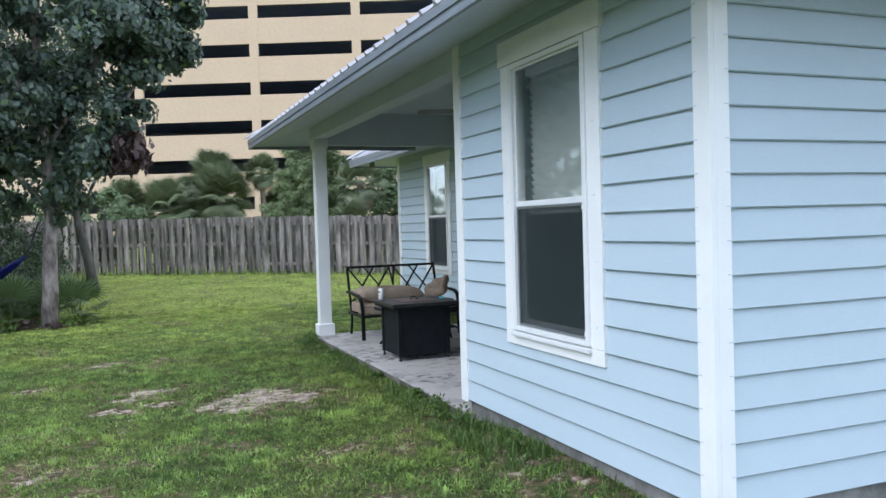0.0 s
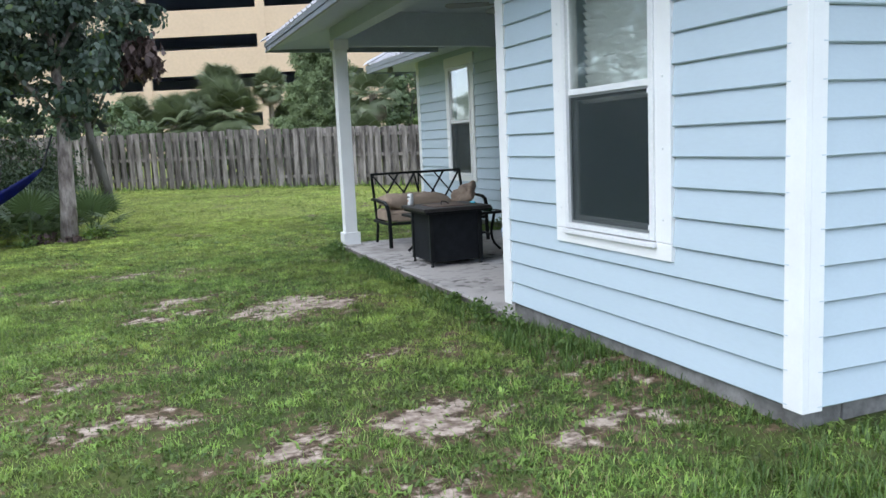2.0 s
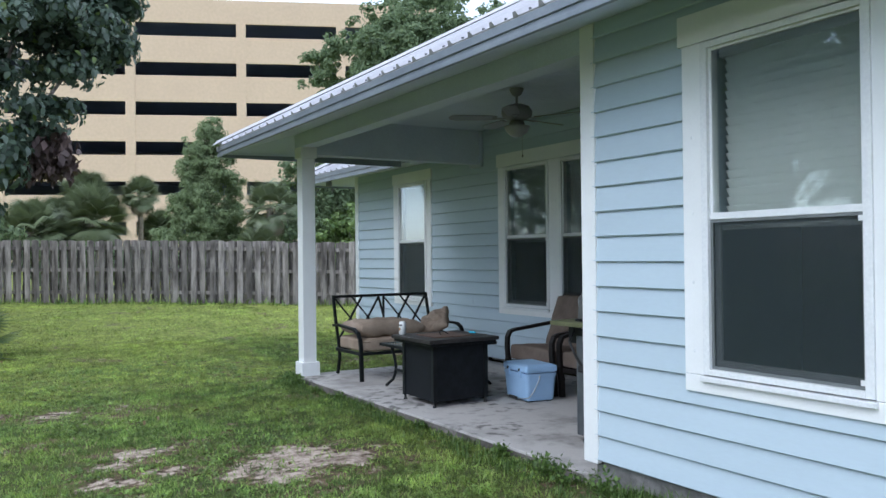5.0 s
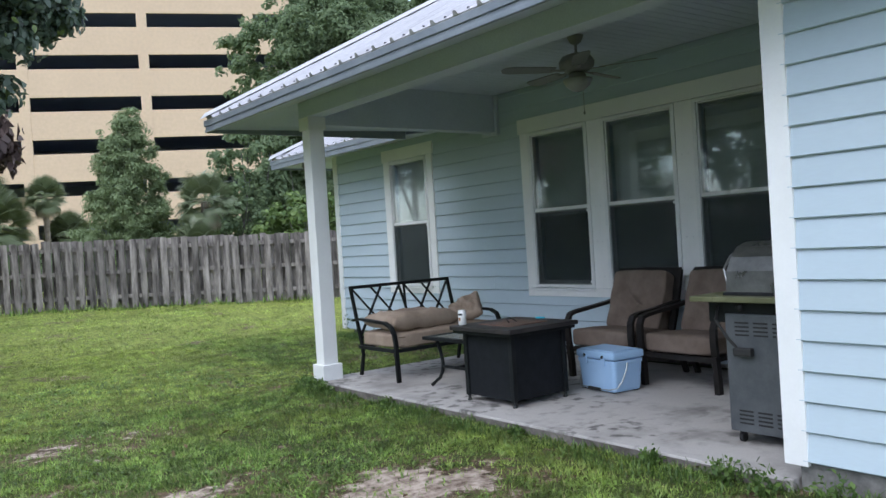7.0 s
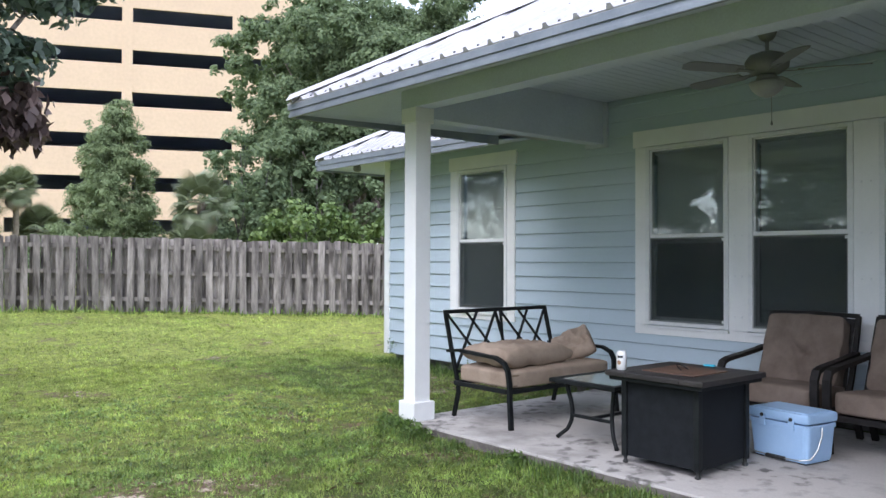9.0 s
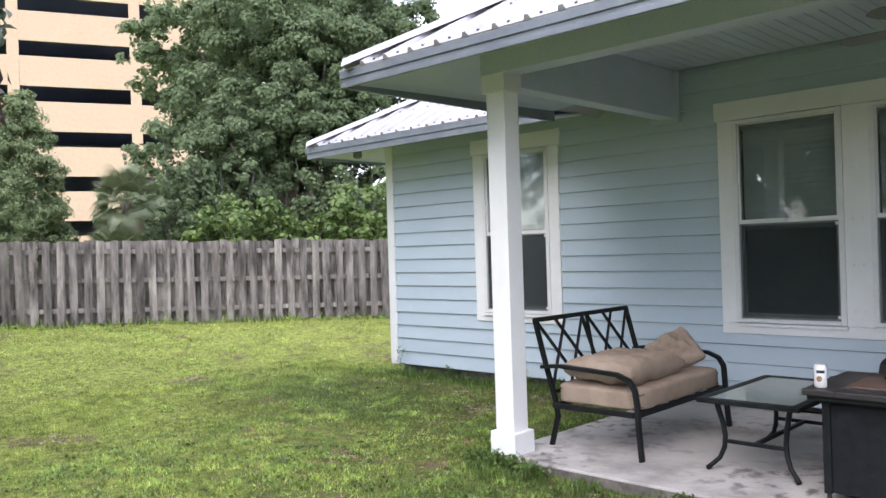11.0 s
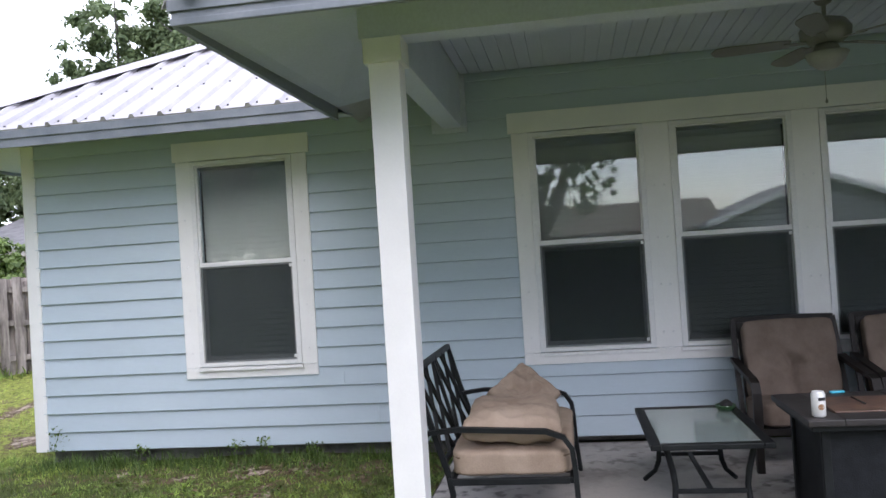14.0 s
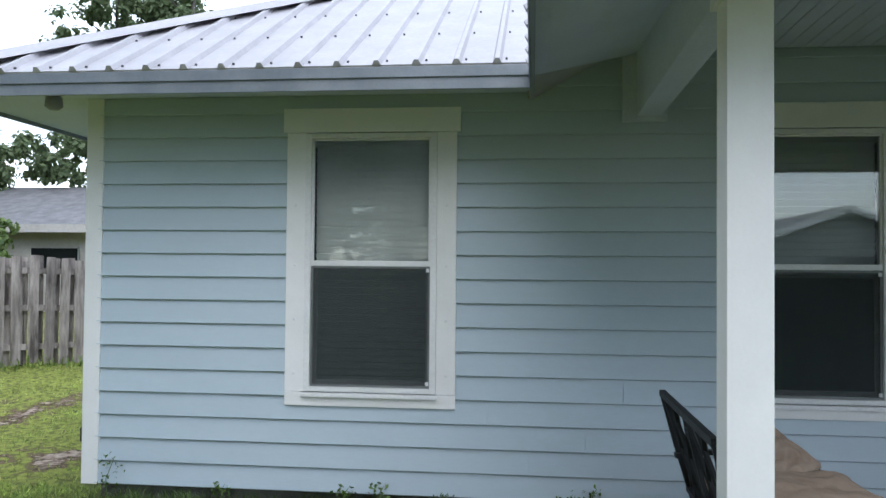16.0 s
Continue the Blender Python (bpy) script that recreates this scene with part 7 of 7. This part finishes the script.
def tufted(x, y):
    """How thickly the lawn grows: broad drifts broken into tufts a hand or two wide."""
    a = np.sin(x * 3.1 + 2 * np.sin(y * 1.9)) * np.cos(y * 2.7 + np.sin(x * 2.3))
    b = np.sin(x * 9.7 + 2.2 * np.sin(y * 6.1)) * np.cos(y * 8.9 + 1.7 * np.sin(x * 7.3))
    c = np.sin(x * 21.3 + 2.0 * np.sin(y * 17.1)) * np.cos(y * 23.9 + 1.5 * np.sin(x * 15.7))
    return np.clip(0.5 + 0.24 * a + 0.42 * b + 0.40 * c, 0, 1)


def blades(name, n, box_, length, width, material, label, lean=0.6, keep_bare=0.9):
    x = box_[0] + (box_[1] - box_[0]) * rng.random(n)
    y = box_[2] + (box_[3] - box_[2]) * rng.random(n)
    ok = open_lawn(x, y) & (rng.random(n) > keep_bare * np.clip(bareness(x, y) * 1.6, 0, 1))
    clump = tufted(x, y)
    ok &= rng.random(n) < 0.12 + 1.05 * clump
    x, y, clump = x[ok], y[ok], clump[ok]
    n = len(x)
    z = ground_z(x, y) - 0.004
    a = rng.random(n) * 2 * np.pi
    L = length * (0.45 + 0.8 * rng.random(n)) * (0.35 + 1.25 * clump)
    le = lean * (0.3 + rng.random(n))
    dx, dy = np.cos(a) * le, np.sin(a) * le
    w = width * (0.6 + 0.8 * rng.random(n))
    sx, sy = -np.sin(a) * w, np.cos(a) * w
    base = np.stack([x, y, z], 1)
    mid = base + np.stack([dx * L * 0.45, dy * L * 0.45, L * 0.62], 1)
    tip = base + np.stack([dx * L * 1.1, dy * L * 1.1, L * (1 - 0.35 * le)], 1)
    s = np.stack([sx, sy, np.zeros(n)], 1)
    v = np.stack([base - s * 0.7, base + s * 0.7, mid + s, mid - s, tip + s * 0.15, tip - s * 0.15], 1).reshape(-1, 3)
    i = np.arange(n)[:, None] * 6
    f = np.concatenate([i + np.array([[0, 1, 2, 3]]), i + np.array([[3, 2, 4, 5]])], 1).reshape(-1, 4)
    return tagged(raw(name, v, f, material), label, "grass", kind="stuff")


def turf(name, n, box_, length, width, material, label, lean=0.9):
    """Fine turf: one narrow pointed blade each, thick in the lush drifts and thin where the lawn is worn."""
    x = box_[0] + (box_[1] - box_[0]) * rng.random(n)
    y = box_[2] + (box_[3] - box_[2]) * rng.random(n)
    lush = np.clip(0.5 + 0.55 * drift(x, y, 5.0), 0, 1)
    knots = 0.5 + 0.5 * np.sin(x * 83 + 2.2 * np.sin(y * 57 + x * 9)) * np.cos(y * 79 + 2.0 * np.sin(x * 51 - y * 11)) + 0.25 * np.sin(x * 151 + y * 37) * np.sin(y * 143 - x * 29)
    fine = np.clip(0.4 * tufted(x, y) + 0.75 * knots - 0.1, 0, 1)
    ok = open_lawn(x, y) & (rng.random(n) > 0.93 * np.clip(bareness(x, y) * 2.3, 0, 1)) & (rng.random(n) < (0.05 + 1.25 * fine ** 1.6) * (0.6 + 0.55 * lush))
    x, y, lush, fine = x[ok], y[ok], lush[ok], fine[ok]
    n = len(x)
    a = rng.random(n) * 2 * np.pi
    L = length * (0.5 + 0.7 * rng.random(n)) * (0.30 + 0.5 * lush + 0.85 * fine)
    le = lean * (0.2 + rng.random(n))
    base = np.stack([x, y, ground_z(x, y) - 0.003], 1)
    tip = base + np.stack([np.cos(a) * le * L, np.sin(a) * le * L, L * (1 - 0.3 * le)], 1)
    b = a + 1.57 + 0.6 * rng.normal(size=n)
    w = np.stack([np.cos(b), np.sin(b), 0 * b], 1) * (width * (0.6 + 0.8 * rng.random(n)))[:, None]
    return tagged(raw(name, np.stack([base - w, base + w, tip], 1).reshape(-1, 3), np.arange(3 * n).reshape(-1, 3), material), label, "grass", kind="stuff")


turf("grass", 640000, (-1.6, 3.5, 1.2, 10.8), 0.042, 0.0032, BLADE, "short green lawn grass")
turf("grass", 245000, (-3.0, 3.8, 10.5, 16.0), 0.034, 0.0044, BLADE_DRY_LIT, "short green lawn grass")
# strip by the wall takes the darker blades in place of its shade
turf("grass", 85000, (3.8, 6.2, 10.5, 16.0), 0.042, 0.0038, BLADE, "short green lawn grass")
turf("grass", 230000, (-6.0, 6.2, 16.0, 25.0), 0.035, 0.0055, BLADE_DRY_LIT, "short green lawn grass")
turf("grass", 260000, (-6.0, -1.6, 1.0, 14.0), 0.046, 0.0042, BLADE, "short green lawn grass")
turf("grass", 200000, (-6.0, 7.0, -3.5, 1.2), 0.046, 0.0042, BLADE, "short green lawn grass")
turf("grass", 60000, (5.5, 13.0, 14.0, 21.5), 0.05, 0.0045, BLADE_DRY_LIT, "short green lawn grass")
blades("broad_weeds", 120000, (-1.6, 5.9, 1.2, 13.5), 0.024, 0.0075, BROAD, "low broad-leaved lawn weeds", lean=1.6)
# taller grass along the foot of the walls and the slab
for bx, n, h in (((5.62, 5.97, 10.72, 14.4), 5200, 0.085), ((2.98, 3.34, 4.2, 5.75), 4200, 0.075), ((3.0, 3.36, 2.9, 4.2), 1500, 0.05), ((3.02, 3.33, 5.6, 10.7), 5200, 0.055), ((3.3, 6.0, 10.72, 10.95), 1800, 0.05), ((5.45, 5.88, 10.72, 14.5), 4200, 0.05), ((2.6, 4.6, 1.9, 2.72), 4000, 0.06)):
    blades("tall_grass", n, bx, h, 0.0026, LUSH_SHADED, "longer grass along the footing", lean=0.5, keep_bare=0.4)
bxs = rng.random((1600, 2))
fx = F0.x + fd.x * (S0 + (S1 - S0) * bxs[:, 0]) + fn.x * (0.05 + 0.35 * bxs[:, 1])
fy = F0.y + fd.y * (S0 + (S1 - S0) * bxs[:, 0]) + fn.y * (0.05 + 0.35 * bxs[:, 1])
fz = ground_z(fx, fy)
cl = np.stack([fx, fy, fz], 1)
aa = rng.random(1600) * 6.28
hh = 0.03 + 0.17 * rng.random(1600) ** 2
w_ = np.stack([-np.sin(aa), np.cos(aa), 0 * aa], 1) * 0.012
tp_ = cl + np.stack([np.cos(aa) * hh * 0.5, np.sin(aa) * hh * 0.5, hh], 1)
md_ = cl + np.stack([np.cos(aa) * hh * 0.15, np.sin(aa) * hh * 0.15, hh * 0.6], 1)
tagged(raw("tall_grass", np.stack([cl - w_, cl + w_, md_ + w_, md_ - w_, tp_ + w_ * 0.2, tp_ - w_ * 0.2], 1).reshape(-1, 3),
           np.concatenate([np.arange(1600)[:, None] * 6 + np.array([[0, 1, 2, 3]]), np.arange(1600)[:, None] * 6 + np.array([[3, 2, 4, 5]])], 1).reshape(-1, 4), BROAD), "unmown weeds along the fence foot", "grass", kind="stuff")

# weed sprigs at the foot of the back wall
for k, (y, h) in enumerate(((14.18, 0.26), (12.55, 0.12), (12.32, 0.13), (11.1, 0.12), (13.4, 0.10), (11.9, 0.10), (10.95, 0.16))):
    wd = tagged(empty("weed_sprig", pose(5.78, y, 0.03)), "small green weed sprig against the siding", "weed", group="weeds at the wall foot")
    bm = bmesh.new()
    limb(bm, [(5.78, y, 0.02), (5.80, y + 0.02, 0.06 + h * 0.5), (5.82, y - 0.03, 0.08 + h)], 0.004, 0.002, 5)
    o1 = part("stem", bm, LUSH_SHADED, wd)
    o2 = leaves("leaf_spray", [(5.80, y, 0.08 + h * 0.6, 0.07, 0.09, h * 0.5)], 44, 0.030, LUSH_SHADED, wd, hollow=0.2)
    o2["kind"] = "stuff"
    settle(wd, o1, o2)

# leafy weeds and brown litter round the foot of the near tree
for k, (dx, dy, h, mt) in enumerate(((0.30, -0.15, 0.20, BROAD), (-0.30, -0.25, 0.15, LEAF_DEAD), (0.05, -0.35, 0.10, LEAF_DEAD), (0.48, 0.05, 0.13, BROAD), (-0.48, -0.1, 0.14, LEAF_DEAD), (-0.62, -0.3, 0.16, BROAD))):
    x, y = TX + dx, TY + dy
    z = float(ground_z(np.array(x), np.array(y)))
    live = mt is BROAD
    wd = tagged(empty("weed_sprig", pose(x, y, z)), "leafy green weed at the foot of the tree" if live else "dry reddish brown weed at the foot of the tree", "weed", group="weeds round the tree")
    bm = bmesh.new()
    limb(bm, [(x, y, z - 0.02), (x + 0.01, y + 0.01, z + h * 0.5), (x + 0.03, y - 0.02, z + h)], 0.005, 0.002, 5)
    o1 = part("stem", bm, mt, wd)
    o2 = leaves("leaf_spray", [(x, y, z + h * 0.55, 0.16, 0.13, h * 0.6)], 60, 0.075, mt, wd, hollow=0.2)
    o2["kind"] = "stuff"
    settle(wd, o1, o2)

# leafy weeds round the post foot and along the slab's edge
for k, (x, y, h, w) in enumerate(((3.25, 10.45, 0.12, 0.14), (3.27, 10.62, 0.10, 0.13), (3.33, 10.80, 0.09, 0.14), (3.22, 10.25, 0.10, 0.12), (3.55, 10.82, 0.08, 0.12), (3.24, 9.2, 0.09, 0.08), (3.25, 6.45, 0.10, 0.09), (3.24, 5.95, 0.14, 0.12), (3.18, 5.72, 0.16, 0.14), (3.26, 7.6, 0.07, 0.08), (3.20, 5.35, 0.16, 0.13), (3.22, 4.55, 0.12, 0.10))):
    z = float(ground_z(np.array(x), np.array(y)))
    wd = tagged(empty("weed_clump", pose(x, y, z)), "leafy dark green weed clump by the slab edge", "weed", group="weeds along the slab")
    bm = bmesh.new()
    for q in range(3):
        limb(bm, [(x, y, z - 0.02), (x + 0.03 * math.cos(q * 2.1 + k), y + 0.03 * math.sin(q * 2.1 + k), z + h * 0.5), (x + 0.07 * math.cos(q * 2.1 + k), y + 0.07 * math.sin(q * 2.1 + k), z + h)], 0.003, 0.0015, 5)
    o1 = part("stem", bm, LUSH_SHADED, wd)
    o2 = leaves("leaf_spray", [(x, y, z + h * 0.5, w * 0.7, w, h * 0.55)], 130, 0.035, LUSH_SHADED, wd, hollow=0.1)
    o2["kind"] = "stuff"
    settle(wd, o1, o2)

# fallen leaves
n = 70
lx, ly = -2 + 7.5 * rng.random(n), 3 + 15 * rng.random(n)
ok = open_lawn(lx, ly)
lx, ly = lx[ok], ly[ok]
n = len(lx)
lz = ground_z(lx, ly) + 0.03
la = rng.random(n) * 6.28
dd = np.stack([np.cos(la), np.sin(la), 0.3 * rng.normal(size=n)], 1) * (0.022 + 0.02 * rng.random(n))[:, None]
ss = np.stack([-np.sin(la), np.cos(la), 0.4 * rng.normal(size=n)], 1) * 0.013
cc = np.stack([lx, ly, lz], 1)
tagged(raw("fallen_leaves", np.stack([cc - dd, cc + ss + (0, 0, 0.01), cc + dd, cc - ss + (0, 0, 0.01)], 1).reshape(-1, 3), np.arange(4 * n).reshape(-1, 4), surface("dry_leaf", (0.12, 0.075, 0.035), (0.24, 0.16, 0.08), 20.0, 0.8, bump=0.3)), "dry brown leaves fallen on the lawn", "leaves", kind="stuff")


# pieces that belong to one part of their thing go one level deeper
def middle(ob):
    corners = [Vector(c) for c in ob.bound_box]
    return ob.matrix_parent_inverse @ ob.matrix_basis @ (sum(corners, Vector()) / 8)


def nest(thing, kind, hosts):
    kids = list(thing.children)
    able = [o for o in kids if o.name.split(".")[0] in hosts]
    for ob in [o for o in kids if o.name.split(".")[0] == kind]:
        if able:
            c = middle(ob)
            host = min(able, key=lambda o: (middle(o) - c).length)
            held = ob.matrix_parent_inverse.copy()
            ob.parent = host
            ob.matrix_parent_inverse = (host.matrix_parent_inverse @ host.matrix_basis).inverted() @ held


NESTS = {"ceiling_fan": {"light_bowl": ("light_fitter",), "chain_knob": ("pull_chain",), "blade_iron": ("blade",)},
         "cooler": {"lid_panel": ("lid",), "latch_button": ("latch",), "grip": ("bail_handle",)},
         "fire_pit_table": {"lid_handle": ("burner_lid",), "rim_skirt": ("rim",)},
         "garden_bench": {"piping": ("seat_cushion",), "seat_strap": ("seat_frame",)},
         "gas_grill": {"hood_handle": ("hood",), "shelf_bracket": ("side_shelf",), "vent_slot": ("hood", "cabinet", "fire_box"), "regulator": ("hose",)},
         "hammock": {"pouch_cord": ("pouch",), "pouch_foot": ("pouch",)},
         "coffee_table": {"glass_top": ("top_frame",)},
         "porch_chair": {"seat_sling": ("seat_frame",)},
         "drink_can": {"print_bar": ("can_body",), "print_disc": ("can_body",)},
         "low_house": {"window_frame": ("window",)},
         "window_1": {"pane": ("upper_sash", "lower_sash"), "insect_screen": ("screen_frame",), "screen_clip": ("screen_frame",)}}
NESTS["window_2"] = NESTS["window_3"] = NESTS["window_1"]
for thing in [o for o in bpy.data.objects if o.parent is None]:
    for kind, hosts in NESTS.get(thing.name.split(".")[0], {}).items():
        nest(thing, kind, hosts)
